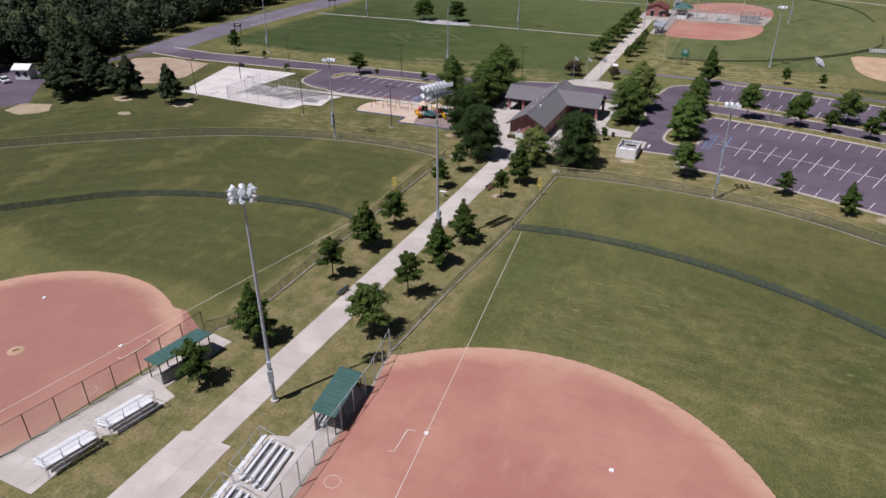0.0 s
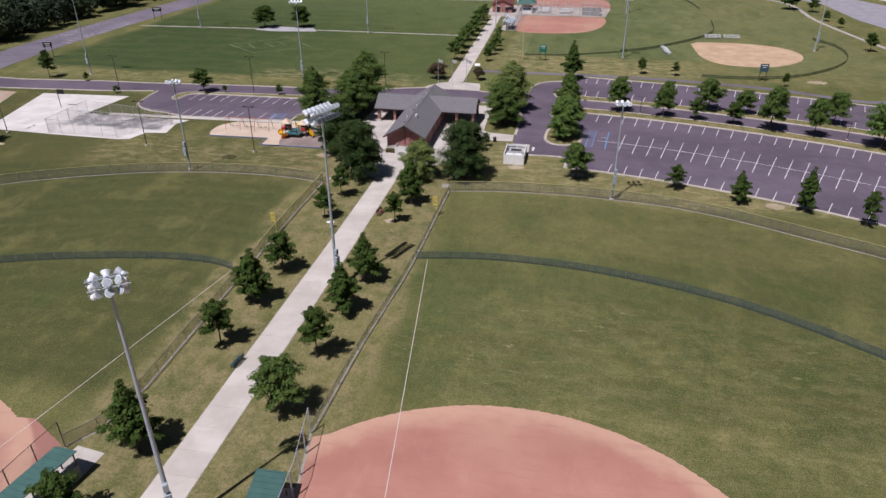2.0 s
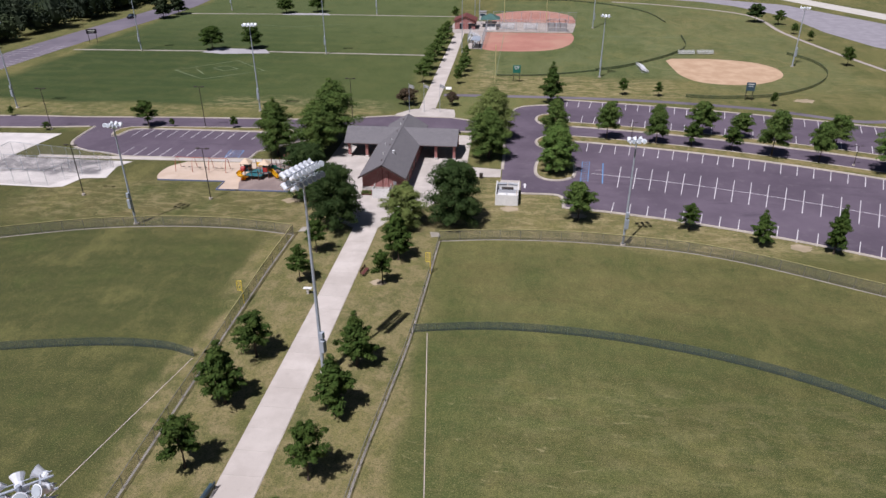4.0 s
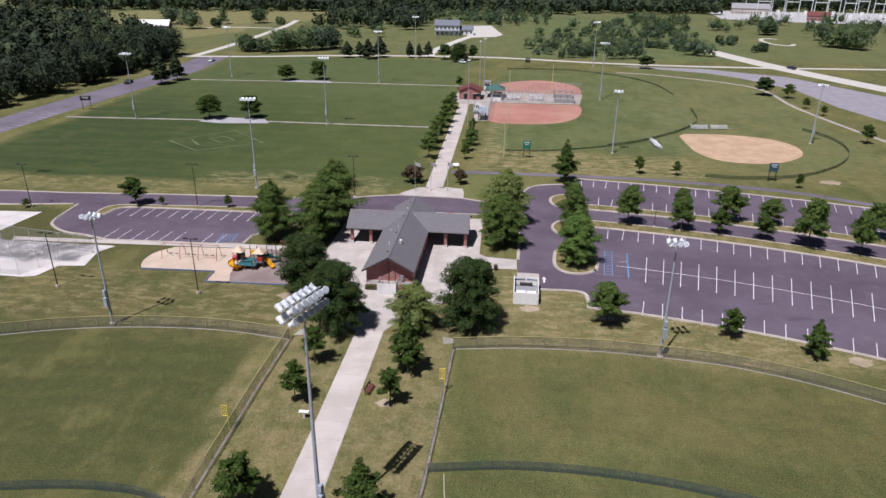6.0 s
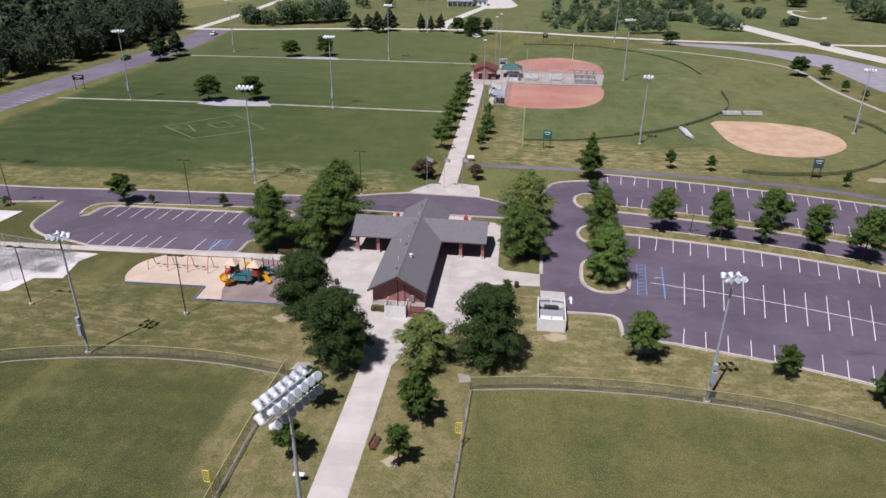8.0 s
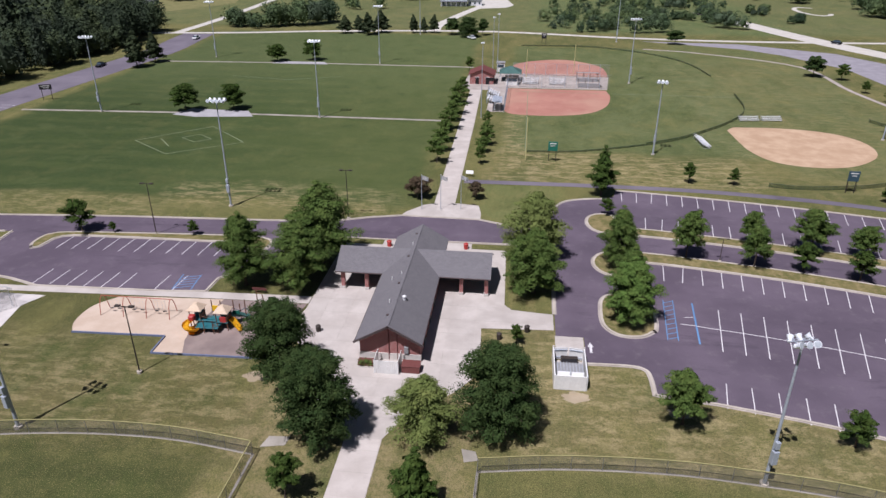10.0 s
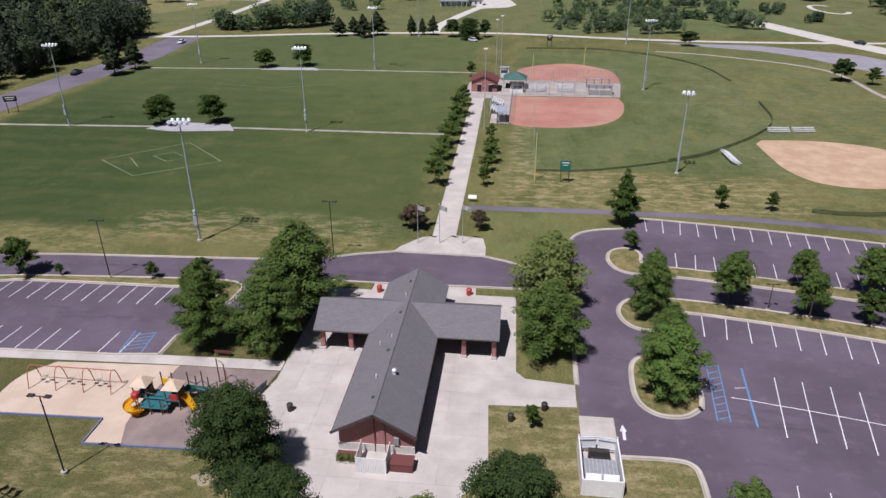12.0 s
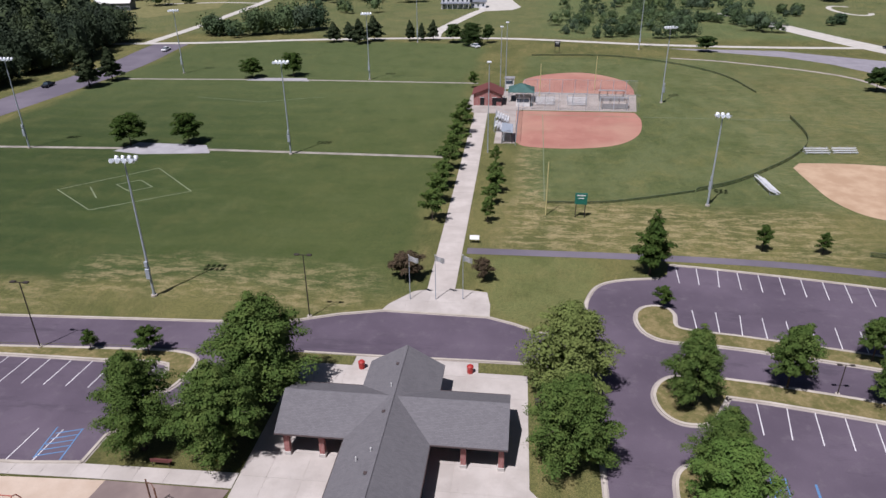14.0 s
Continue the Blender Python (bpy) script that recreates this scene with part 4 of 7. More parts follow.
    for a, b in (((-42.4, 132.05), (-30.1, 132.45)), ((-30.1, 132.4), (-30.1, 128.8)), ((-30.1, 128.75), (-16.4, 129.2))):
        part("border_board", band([a, b], 0.16, 0, 0.22), M["play_blue"], edge)
    for x, y, r in ((3.9, 101.0, 1.1), (-15.8, 125.9, 1.5), (20.7, 126.2, 1.4), (31.6, 124.6, 1.3), (63, 117, 1.6), (90, 196, 2.4), (-90.4, 108.9, 1.8), (-84, 119.5, 3.2), (-100, 117.5, 3.0)):
        pts = [(x + r * random.uniform(0.7, 1.25) * math.cos(k * 0.2856), y + r * random.uniform(0.45, 0.85) * math.sin(k * 0.2856)) for k in range(22)]
        solid("bare_patch", slab(pts, -0.02, 0.012), M["bare_tan"], "pale bare soil patch in the grass", "soil")
    for pts in ([(-11.2, 114.6), (-8.8, 115.1), (-8.6, 116.4), (-10.8, 116.2)], [(8.9, 116.6), (10.3, 116.4), (10.7, 115.2), (9.3, 114.8)]):
        solid("concrete_pad", slab(pts, -0.05, 0.05), M["mow"], "small pale concrete pad at the fence gate", "pad")



ground()
roads()
islands()
infields()
chalk()


# ---------- trees ----------
def leaf_cloud(rng, centres, radii, per, size, flat=0.75, axis=None, inner=0.25, outer=1.34, ruffle=0.22):
    """Small leaf blades on the shells of clumps: points and quads."""
    n = len(centres) * per
    c = np.repeat(np.asarray(centres, float), per, axis=0)
    r = np.repeat(np.asarray(radii, float), per)
    d = rng.normal(size=(n, 3))
    d[:, 2] += 0.35
    d /= np.linalg.norm(d, axis=1)[:, None]
    pos = d * (r * rng.uniform(inner, outer, n))[:, None] * np.array((1, 1, flat))
    if axis is not None:
        out = c[:, :2] - np.asarray(axis)
        length = np.linalg.norm(out, axis=1) + 1e-6
        out = out / length[:, None]
        reach = (pos[:, :2] * out).sum(1)
        pos[:, :2] += out * (reach * 0.55)[:, None]
        pos[:, 2] -= np.maximum(reach, 0) * 0.28
    pos += c
    nrm = d * 1.0 + rng.normal(scale=ruffle, size=(n, 3))
    nrm[:, 2] += 0.40
    nrm /= np.linalg.norm(nrm, axis=1)[:, None]
    a = np.cross(nrm, rng.normal(size=(n, 3)))
    a /= np.linalg.norm(a, axis=1)[:, None]
    b = np.cross(nrm, a)
    s = size * rng.uniform(0.6, 1.35, n)
    a, b = a * s[:, None], b * (s * 0.62)[:, None]
    fold = nrm * (s * 0.18)[:, None]
    return np.stack([pos - a, pos - b + fold, pos + a, pos + b + fold], 1).reshape(-1, 3)


def leaf_mesh(name, verts, material):
    me = bpy.data.meshes.new(name)
    n = len(verts) // 4
    me.from_pydata(verts.tolist(), [], np.arange(n * 4).reshape(-1, 4).tolist())
    me.materials.append(material)
    return me


def crown_boughs(rng, shape, height, radius, boughs):
    """Boughs from trunk to tip, and leafy tufts along them."""
    low, droop, lift = dict(cone=(0.21, -4, 50), oval=(0.35, 4, 72), round=(0.20, -12, 80), ball=(0.30, 2, 80), tall=(0.19, -6, 74))[shape]
    lines, tufts, sizes, rank = [], [], [], []
    lop = rng.uniform(0, 6.28)
    for i in range(boughs):
        f = (i + 0.5) / boughs
        ang = i * 2.39996 + rng.uniform(-0.45, 0.45)
        if shape == "cone":
            reach = 0.10 + 0.92 * (1 - f) ** 0.85 * min(1.0, 0.62 + 2.4 * f)
        elif shape == "oval":
            reach = math.sin(math.pi * (0.24 + 0.66 * f)) ** 0.6
        elif shape in ("round", "ball"):
            reach = math.sin(math.pi * (0.30 + 0.52 * f)) ** 0.5
        else:
            reach = (0.80 + 0.20 * f / 0.35) if f < 0.35 else max(0.2, ((1.06 - f) / 0.71)) ** 0.5
        loose = dict(round=0.10, ball=0.10, cone=0.30).get(shape, 0.22)
        reach *= radius * rng.uniform(0.96 - loose, 0.96 + loose) * (1 + 0.6 * loose * math.cos(ang - lop))
        e = radians(droop + (lift - droop) * f ** 1.4 + rng.uniform(-9, 9))
        root = Vector((0, 0, height * (low + (0.80 - low) * f)))
        tip = root + Vector((math.cos(ang) * math.cos(e), math.sin(ang) * math.cos(e), math.sin(e) * 0.8)) * reach
        tip.z = min(tip.z, height * (0.90 if shape == "round" else 0.95))
        lines.append((root, tip))
        side = Vector((-math.sin(ang), math.cos(ang), 0))
        for q, w in ((0.38, 0.25), (0.64, 0.27), (0.66, 0.22), (0.90, 0.21), (0.97, 0.15)):
            c = root.lerp(tip, q) + side * (rng.uniform(-0.26, 0.26) * reach * q) + Vector((0, 0, rng.uniform(-0.05, 0.07) * radius))
            tufts.append(tuple(c))
            rank.append(0 if q < 0.5 else 1 if q < 0.8 else 2)
            sizes.append(radius * w * (0.82 if shape == "cone" else 1.0) * rng.uniform(0.75, 1.2) * (0.55 + 0.45 * reach / radius))
    for k in range(2 if shape in ("round", "ball") else 4):
        tufts.append((rng.normal() * 0.04 * radius, rng.normal() * 0.04 * radius, height * (0.80 + 0.055 * k)))
        sizes.append(radius * (0.24 - 0.045 * k))
        rank.append(2)
    return lines, tufts, sizes, rank


def make_tree(name, label, shape, height, radius, leaf, seed, boughs=30, per=80, size=0.14, group="trees", fill=0.5):
    rng = np.random.default_rng(seed)
    tree = thing(name, label, "tree", group=group)
    bm = bmesh.new()
    base_r = 0.020 * height
    lines, tufts, sizes, rank = crown_boughs(rng, shape, height, radius, boughs)
    knots = [Vector((0, 0, -0.1)), Vector((0.05, -0.04, height * 0.25)), Vector((-0.05, 0.06, height * 0.55)), Vector((0.0, 0.0, height * 0.86))]
    for k in range(3):
        add_rod(bm, knots[k], knots[k + 1], base_r * (1 - 0.30 * k), base_r * (1 - 0.30 * (k + 1)), 8)
    add_rod(bm, (0, 0, -0.05), (0, 0, 0.35), base_r * 1.6, base_r, 8)
    for root, tip in lines:
        bend = root.lerp(tip, 0.5) + Vector((0, 0, 0.06 * radius))
        add_rod(bm, root, bend, base_r * 0.36, base_r * 0.24, 5)
        add_rod(bm, bend, tip, base_r * 0.24, base_r * 0.08, 5)
    part("trunk", bm, M["bark"], tree, "grey brown tapered trunk with limbs")
    tight = shape in ("round", "ball")
    verts = []
    for level, share, grow in ((0, 0.3, 1.5), (1, 1.0, 1.15), (2, 2.0, 1.0)):
        some = [i for i, r in enumerate(rank) if r == level]
        verts.append(leaf_cloud(rng, [tufts[i] for i in some], [sizes[i] for i in some], max(6, int(per * share)), size * grow, 0.62, (0.0, 0.0),
                                0.62 if tight else 0.55, 1.06 if tight else 1.18))
    heart = [tuple(root.lerp(tip, 0.42)) for root, tip in lines] + [tuple(root.lerp(tip, 0.66)) for root, tip in lines]
    verts = np.concatenate(verts + [leaf_cloud(rng, heart, [radius * 0.21] * len(heart), max(8, int(per * fill)), 0.05 + size * 1.9)])
    crown = new("crown", leaf_mesh("crown", verts, leaf))
    crown.parent = tree
    tagged(crown, "uneven crown of small leaves")
    return tree


def plant_trees():
    spots = dict(
        cone=[(-6.9, 50.2, 8.6, 2.9), (-6.9, 75.8, 7.8, 3.0), (4.6, 75.6, 7.3, 2.9), (5.2, 83.2, 7.3, 2.6), (5.6, 107.5, 8.2, 2.7), (67.0, 115.7, 7.8, 2.1),
              (57.4, 117.7, 5.6, 2.1), (28.9, 187.7, 10.2, 3.5)],
        young=[(-8.0, 41.9, 5.7, 2.0), (-7.1, 66.9, 6.3, 2.0), (-6.4, 83.6, 6.0, 2.3), (4.5, 66.7, 6.9, 1.9), (4.6, 100.8, 5.2, 1.5), (-6.4, 100.0, 5.6, 1.7),
               (-6.5, 108.4, 5.5, 1.7), (29.2, 178.5, 3.4, 1.3), (74.8, 112.1, 5.9, 1.4), (-59.0, 161.2, 5.9, 2.6), (-53.6, 161.4, 2.0, 0.7), (-39.8, 161.8, 2.8, 1.0),
               (-32.4, 161.6, 4.0, 1.7), (-79.9, 156.6, 1.9, 0.9), (56.2, 160.4, 4.9, 1.9), (63.4, 158.2, 5.0, 2.0), (14.0, 136.0, 2.9, 0.85), (-106.0, 166.6, 7.2, 2.0), (-94.2, 165.4, 2.4, 0.8), (46.9, 197.0, 4.4, 1.3), (55.5, 196.8, 3.6, 1.2), (80.9, 190.6, 3.5, 0.9), (115.1, 299.6, 5.4, 2.2), (114.8, 281.4, 3.8, 1.5), (116.5, 270.7, 3.4, 1.3), (114.3, 234.4, 5.6, 1.9), (48.1, 121.5, 4.4, 1.7)],
        oak=[(4.0, 57.6, 7.0, 2.6), (31.5, 123.0, 6.6, 2.7), (39.7, 162.8, 8.0, 2.6), (49.3, 160.9, 6.6, 2.5), (59.6, 167.2, 7.3, 3.2), (67.0, 166.2, 5.4, 2.4),
             (70.1, 155.2, 9.2, 3.3), (77.9, 152.6, 8.2, 2.3), (50.8, 168.8, 6.0, 1.9), (84, 161.5, 7.0, 2.8)],
        ball=[(-77.0, 238.0, 7.2, 3.6), (-63.2, 312.0, 7.2, 3.4), (-75.3, 308.5, 6.0, 3.5), (-64.6, 240.9, 7.0, 3.3)],
        roadside=[(-120.0, 292, 12.5, 4.4), (-118.0, 301, 10.5, 3.6)],
        round=[(12.3, 120.0, 10.8, 4.0), (-5.5, 116.6, 10.8, 3.8), (-12.6, 126.0, 10.6, 3.7), (-11.3, 371, 8.8, 4.2)],
        bright=[(28.5, 142.8, 9.8, 3.4)],
        tall=[(29.2, 147.8, 8.8, 2.7), (29.0, 158.8, 10.1, 2.8), (-24.9, 146.6, 11.8, 3.6), (-15.9, 154.6, 13.6, 5.1), (-16.7, 146.6, 11.2, 4.0)],
        lime=[(88.8, 148.0, 8.8, 3.6), (97.0, 145.0, 8.1, 3.1)],
        light=[(16.6, 159.6, 11.4, 4.6), (4.7, 118.6, 7.4, 3.4)],
        mid=[(16.1, 149.2, 10.2, 4.1)],
        row=[(-4.3, 203.6, 5.9, 2.0), (-4.4, 211.5, 5.4, 2.0), (-4.3, 219.5, 5.2, 2.3), (-4.3, 229.0, 5.6, 2.4), (-4.2, 236.5, 5.4, 2.1), (-4.2, 243.5, 6.0, 2.5), (-4.4, 254.6, 6.1, 2.3), (-4.1, 262.9, 6.0, 2.0),
             (4.9, 203.8, 4.6, 1.2), (5.2, 211.7, 4.0, 1.5), (5.6, 217.5, 4.4, 1.8), (5.2, 223.0, 4.2, 1.5), (5.0, 231.8, 4.5, 1.1), (-5.0, 300, 5, 1.6)],
        rust=[(-5.4, 183.0, 4.0, 2.5), (5.6, 183.8, 3.2, 1.5)],
        pine=[(-66.5, 374.5, 8.0, 3.4), (-61.0, 377.5, 7.6, 3.2), (-55.8, 373.2, 9.4, 3.8), (-51.0, 378.0, 10.0, 4.0), (-36.6, 379.6, 8.2, 2.4), (-32.2, 381.5, 6.8, 2.1), (-27.4, 381.4, 8.0, 2.5)],
        far=[(-19.0, 376.7, 7.1, 3.3), (-5.4, 376.5, 7.0, 2.4),
             (74.5, 362.8, 5.6, 3.1), (108.0, 304.2, 6.6, 3.2)],
        spruce=[(-100.3, 120.6, 9.8, 4.4), (-86.0, 119.2, 9.6, 3.4), (-105.5, 121.0, 7.4, 3.2)],
        edge=[(-112.6, 111.4, 11.0, 4.6), (-117.5, 115.0, 12.5, 4.8), (-121.5, 121.5, 14.0, 4.8), (-109.4, 117.4, 9.0, 3.6), (-129.0, 127.0, 14.5, 5.0), (-115.5, 124.0, 12.0, 4.2), (-135.0, 133.0, 15.0, 5.2)],
    )
    kinds = dict(
        cone=("tree", "young pyramidal oak with dark green leaves on mown grass", "cone", 8.0, 2.8, M["leaf_oak"], 3, 30, 46, 0.115),
        young=("tree", "small young tree with a thin airy crown", "oval", 6.0, 2.0, M["leaf_oak"], 5, 18, 38, 0.11),
        oak=("tree", "young shade tree with a full mid green crown", "oval", 7.5, 3.0, M["leaf_mid"], 7, 28, 50, 0.125),
        round=("tree", "large dense rounded tree with dark green crown", "round", 10.6, 4.4, M["leaf_dark"], 11, 66, 84, 0.105),
        tall=("tree", "tall full green shade tree beside the car park", "tall", 12.5, 4.0, M["leaf_mid"], 13, 56, 86, 0.105),
        bright=("tree", "full bright green tree on the car park island", "tall", 10.6, 3.5, M["leaf_bright"], 53, 50, 80, 0.105),
        lime=("tree", "bright green shade tree on the long car park island", "oval", 8.0, 3.2, M["leaf_bright"], 59, 30, 48, 0.13),
        light=("tree", "airy light green tree beside the plaza", "tall", 10.0, 3.7, M["leaf_light"], 17, 46, 72, 0.105),
        mid=("tree", "broad bright green tree at the plaza edge", "tall", 10.6, 3.9, M["leaf_mid"], 19, 52, 82, 0.105),
        row=("tree", "young tree in a row along the footpath", "oval", 5.5, 2.1, M["leaf_mid"], 23, 16, 34, 0.13),
        rust=("tree", "small ornamental tree with a dull brownish crown", "oval", 4.0, 2.4, M["leaf_rust"], 29, 18, 44, 0.12),
        far=("tree", "dark shade tree standing alone beside the far road", "oval", 8.0, 3.6, M["leaf_dark"], 31, 18, 40, 0.30),
        pine=("tree", "feathery grey green pine beside the far road", "cone", 8.5, 3.4, M["needle"], 61, 26, 40, 0.26),
        spruce=("tree", "dark pine with drooping boughs at the lawn edge", "cone", 9.0, 4.0, M["needle"], 37, 34, 46, 0.22),
        ball=("tree", "round-headed shade tree on a bare trunk beside the pitch path", "ball", 7.0, 3.5, M["leaf_oak"], 43, 26, 44, 0.17),
        roadside=("tree", "tall feathery olive green pine beside the park road", "cone", 11.5, 4.2, M["needle"], 47, 32, 44, 0.25),
        edge=("tree", "tall dark fir with drooping boughs at the corner of the wood", "cone", 12.0, 4.6, M["needle"], 41, 44, 52, 0.26),
    )
    rng = random.Random(4)
    for kind, places in spots.items():
        name, label, shape, h, r, leaf, seed, clumps, per, size = kinds[kind]
        made = []
        for k in range(min(3, len(places))):
            made.append(make_tree(name, label, shape, h, r, leaf, seed + 100 * k, clumps, per, size, kind + " trees", dict(light=0.60, young=0.50, row=0.34, cone=0.62, oak=0.70).get(kind, 0.55)))
        for i, (x, y, hh, rr) in enumerate(places):
            src = made[i % len(made)]
            slim = dict(cone=0.90, oak=0.94, young=0.95).get(kind, 1.0) * rr / r
            m = Matrix.LocRotScale((x, y, 0.0), Euler((0, 0, rng.uniform(0, 6.28))), (slim, slim, hh / h))
            if i < len(made):
                src.matrix_basis = m
            else:
                c = copy_thing(src, Matrix.Identity(4))
                c.matrix_basis = m


def far_woods():
    """Woods and hedgerows too far off and too dense to count."""
    rng = np.random.default_rng(8)
    u, v = np.meshgrid(np.arange(7) / 7 * 2 * math.pi, np.linspace(0.04, 0.92, 5) * math.pi)
    ball = np.stack([np.cos(u) * np.sin(v), np.sin(u) * np.sin(v), np.cos(v)], 2)
    quad = []
    for a in range(4):
        for b in range(7):
            quad += [ball[a, b], ball[a + 1, b], ball[a + 1, (b + 1) % 7], ball[a, (b + 1) % 7]]
    quad = np.array(quad)
    def clump_tree(x, y, h, r, clumps, per, size, pine=None, core=0.66):
        """One crown of the mass: a leafy heart under many tufts, domed or drawn up to a point."""
        pine = rng.uniform() < 0.20 if pine is None else pine
        cs, rs = [], []
        if pine:
            h, r = h * 1.18, r * 0.80
        for i in range(clumps):
            f = (i + 0.5) / clumps
            a = i * 2.4 + rng.uniform(0, 1)
            if pine:
                z = h * (0.12 + 0.84 * f)
                reach = r * (1.04 - f) * rng.uniform(0.62, 1.0)
                rs.append(r * (0.16 + 0.30 * (1 - f)) * rng.uniform(0.8, 1.2))
            else:
                z = h * (0.20 + 0.74 * f)
                reach = r * math.sqrt(max(0.04, 1 - ((z / h - 0.48) / 0.56) ** 2)) * rng.uniform(0.55, 0.95)
                rs.append(r * rng.uniform(0.26, 0.46))
            cs.append((x + reach * math.cos(a), y + reach * math.sin(a), z))
        heart = np.array((x, y, h * 0.50)) + quad * np.array((r * core, r * core, h * core * 0.6))
        if pine:
            heart[:, :2] = np.array((x, y)) + (heart[:, :2] - np.array((x, y))) * (1.15 - heart[:, 2:] / h)
        return np.concatenate([leaf_cloud(rng, cs, rs, per, size, 0.8, None, 0.45, 1.25, 0.32), heart])
    def emit(name, label, verts, material):
        ob = new(name, leaf_mesh(name, np.concatenate(verts), material))
        tagged(ob, label, "woods", kind="stuff")
    def edge_x(y):
        return float(np.interp(y, [100, 132, 136, 160, 170, 200, 240, 280, 330, 368], [-149, -147, -136, -138, -143, -146, -148, -144, -142, -150]))
    near, back = [], []
    y = 104.0
    while y < 372:
        for row, gap in enumerate((0, 6.5, 14, 22.5, 32)):
            x = edge_x(y) - gap - rng.uniform(0, 4.0) - 3.5
            if rng.uniform() < 0.92:
                near.append(clump_tree(x, y + rng.uniform(-2.5, 2.5), rng.uniform(7.0, 14.5) + row * 0.8, rng.uniform(3.2, 6.4), 26, 36, 0.43))
        y += 7.4
    y = 100.0
    while y < 470:
        x = edge_x(y) - 38
        while x > -430:
            if not (-262 < x < -186 and 188 < y < 314 + 0.2 * x) and not (y > 415 and x > -245):
                back.append(clump_tree(x + rng.uniform(-4, 4), y + rng.uniform(-4, 4), rng.uniform(8, 18), rng.uniform(4.5, 8.5), 13, 14, 0.95))
            x -= rng.uniform(8, 12) if x > -260 else rng.uniform(14, 20)
        y += 10.5
    y = 380.0
    while y < 470:
        x = -170.0 - rng.uniform(0, 6)
        while x > -215:
            if y < 404:
                near.append(clump_tree(x, y, rng.uniform(8, 12), rng.uniform(4, 6), 14, 26, 0.7))
            x -= rng.uniform(9, 13)
        y += 11
    for i in range(16):
        near.append(clump_tree(-146 - rng.uniform(0, 22), 318 + i * 3.4, rng.uniform(11, 16), rng.uniform(4, 6), 26, 36, 0.43))
    emit("woods", "dense dark green broadleaf wood beside the park road", near, M["wood"])
    emit("woods", "deep dark wood stretching away behind its edge", back, M["wood"])
    line = []
    for x in np.arange(-420, 420, 9.0):
        for row in range(7):
            yy = 655 + row * 16 + 0.09 * x + rng.uniform(-7, 7)
            if 60 < x and row < 1:
                continue
            if x > 190 and yy < 800:
                continue
            line.append(clump_tree(x + rng.uniform(-4, 4), yy, rng.uniform(9, 15), rng.uniform(5, 8), 9, 12, 1.3))
    for i in range(46):
        line.append(clump_tree(rng.uniform(-120, -52), rng.uniform(505, 600), rng.uniform(8, 13), rng.uniform(4, 6.5), 10, 16, 0.9))
    for x in np.arange(170, 560, 9.0):
        for row in range(5):
            line.append(clump_tree(x + rng.uniform(-4, 4), 742 + row * 17 + rng.uniform(-7, 7), rng.uniform(11, 17), rng.uniform(5, 8), 9, 12, 1.3))
    emit("woods", "long dark tree line on the far side of the meadows", line, M["wood"])
    brush = []
    for i in range(420):
        v = rng.uniform(0, 1) ** 1.2
        yy = 410 + v * 215
        lo, hi = 49 + (yy - 412) * 0.20, 110 + (yy - 406) * 0.17
        x = lo + rng.uniform(0, 1) * (hi - lo)
        if math.sin(x * 0.19) + math.sin(yy * 0.13 + 1.0) < -0.25:
            continue
        h = rng.uniform(1.8, 4.4) + 4.5 * rng.uniform(0, 1) ** 3
        brush.append(clump_tree(x, yy, h, h * rng.uniform(0.45, 0.7), 11, 26, 0.34, rng.uniform() < 0.12, 0.46))
    for x, yy, h in ((38, 391, 3.0), (43, 393, 4.2), (48, 395, 4.8), (50, 400, 6.0), (62, 391, 5.4), (67, 392, 6.0), (72, 394, 7.0), (76, 395, 6.6), (108, 409, 8.0), (113, 408, 6.0), (103, 412, 8.5), (22, 424, 5.6), (28, 439, 6.6), (29, 489, 5), (132, 458, 3), (137, 459, 3.4), (142, 430, 3.6)):
        brush.append(clump_tree(x, yy, h, h * 0.55, 12, 44, 0.30, False, 0.46))
    for i in range(90):
        yy = 400 + 160 * rng.uniform(0, 1) ** 1.4
        x = rng.uniform(24, 62) + (yy - 400) * 0.15
        h = rng.uniform(1.4, 5.2)
        brush.append(clump_tree(x, yy, h, h * rng.uniform(0.5, 0.75), 9, 26, 0.32, False, 0.46))
    for x, yy, h in ((174.7, 520, 11.0), (179, 524, 8.0), (193, 462, 10.5), (198, 455, 12.0), (203, 450, 11.0), (204, 466, 12.5), (201, 494, 10.0), (209, 474, 11.0), (-122, 388, 8.0), (-118.5, 392, 5.5), (-114, 389, 6.0), (-104.5, 391, 11.0), (-100, 396, 9.0), (-92.5, 397, 12.5), (-87, 402, 12.0), (-83, 408, 9.5), (-226, 515, 12.5), (-199, 488, 13.0), (-187, 500, 6.0), (-170, 535, 11.0), (-152, 528, 5.0), (147, 434, 4.4), (133.6, 471, 4.0), (138, 464, 4.2), (141, 470, 4.4)):
        brush.append(clump_tree(x, yy, h, h * 0.58, 26, 50, 0.46, False, 0.66))
    for i in range(120):
        x, yy = rng.uniform(-100, 40), rng.uniform(560, 650)
        h = rng.uniform(3, 8)
        brush.append(clump_tree(x, yy, h, h * 0.6, 8, 12, 0.5, None, 0.5))
    for cx, cy, spread, count in ((-88, 470, 9, 6), (-108, 391, 5, 6), (250, 560, 34, 34), (300, 520, 30, 26), (196, 596, 8, 7), (150, 545, 10, 6), (10, 560, 22, 8)):
        for i in range(count):
            h = rng.uniform(4, 9)
            brush.append(clump_tree(cx + rng.normal() * spread, cy + rng.normal() * spread * 0.7, h, h * 0.55, 11, 20, 0.42, None, 0.48))
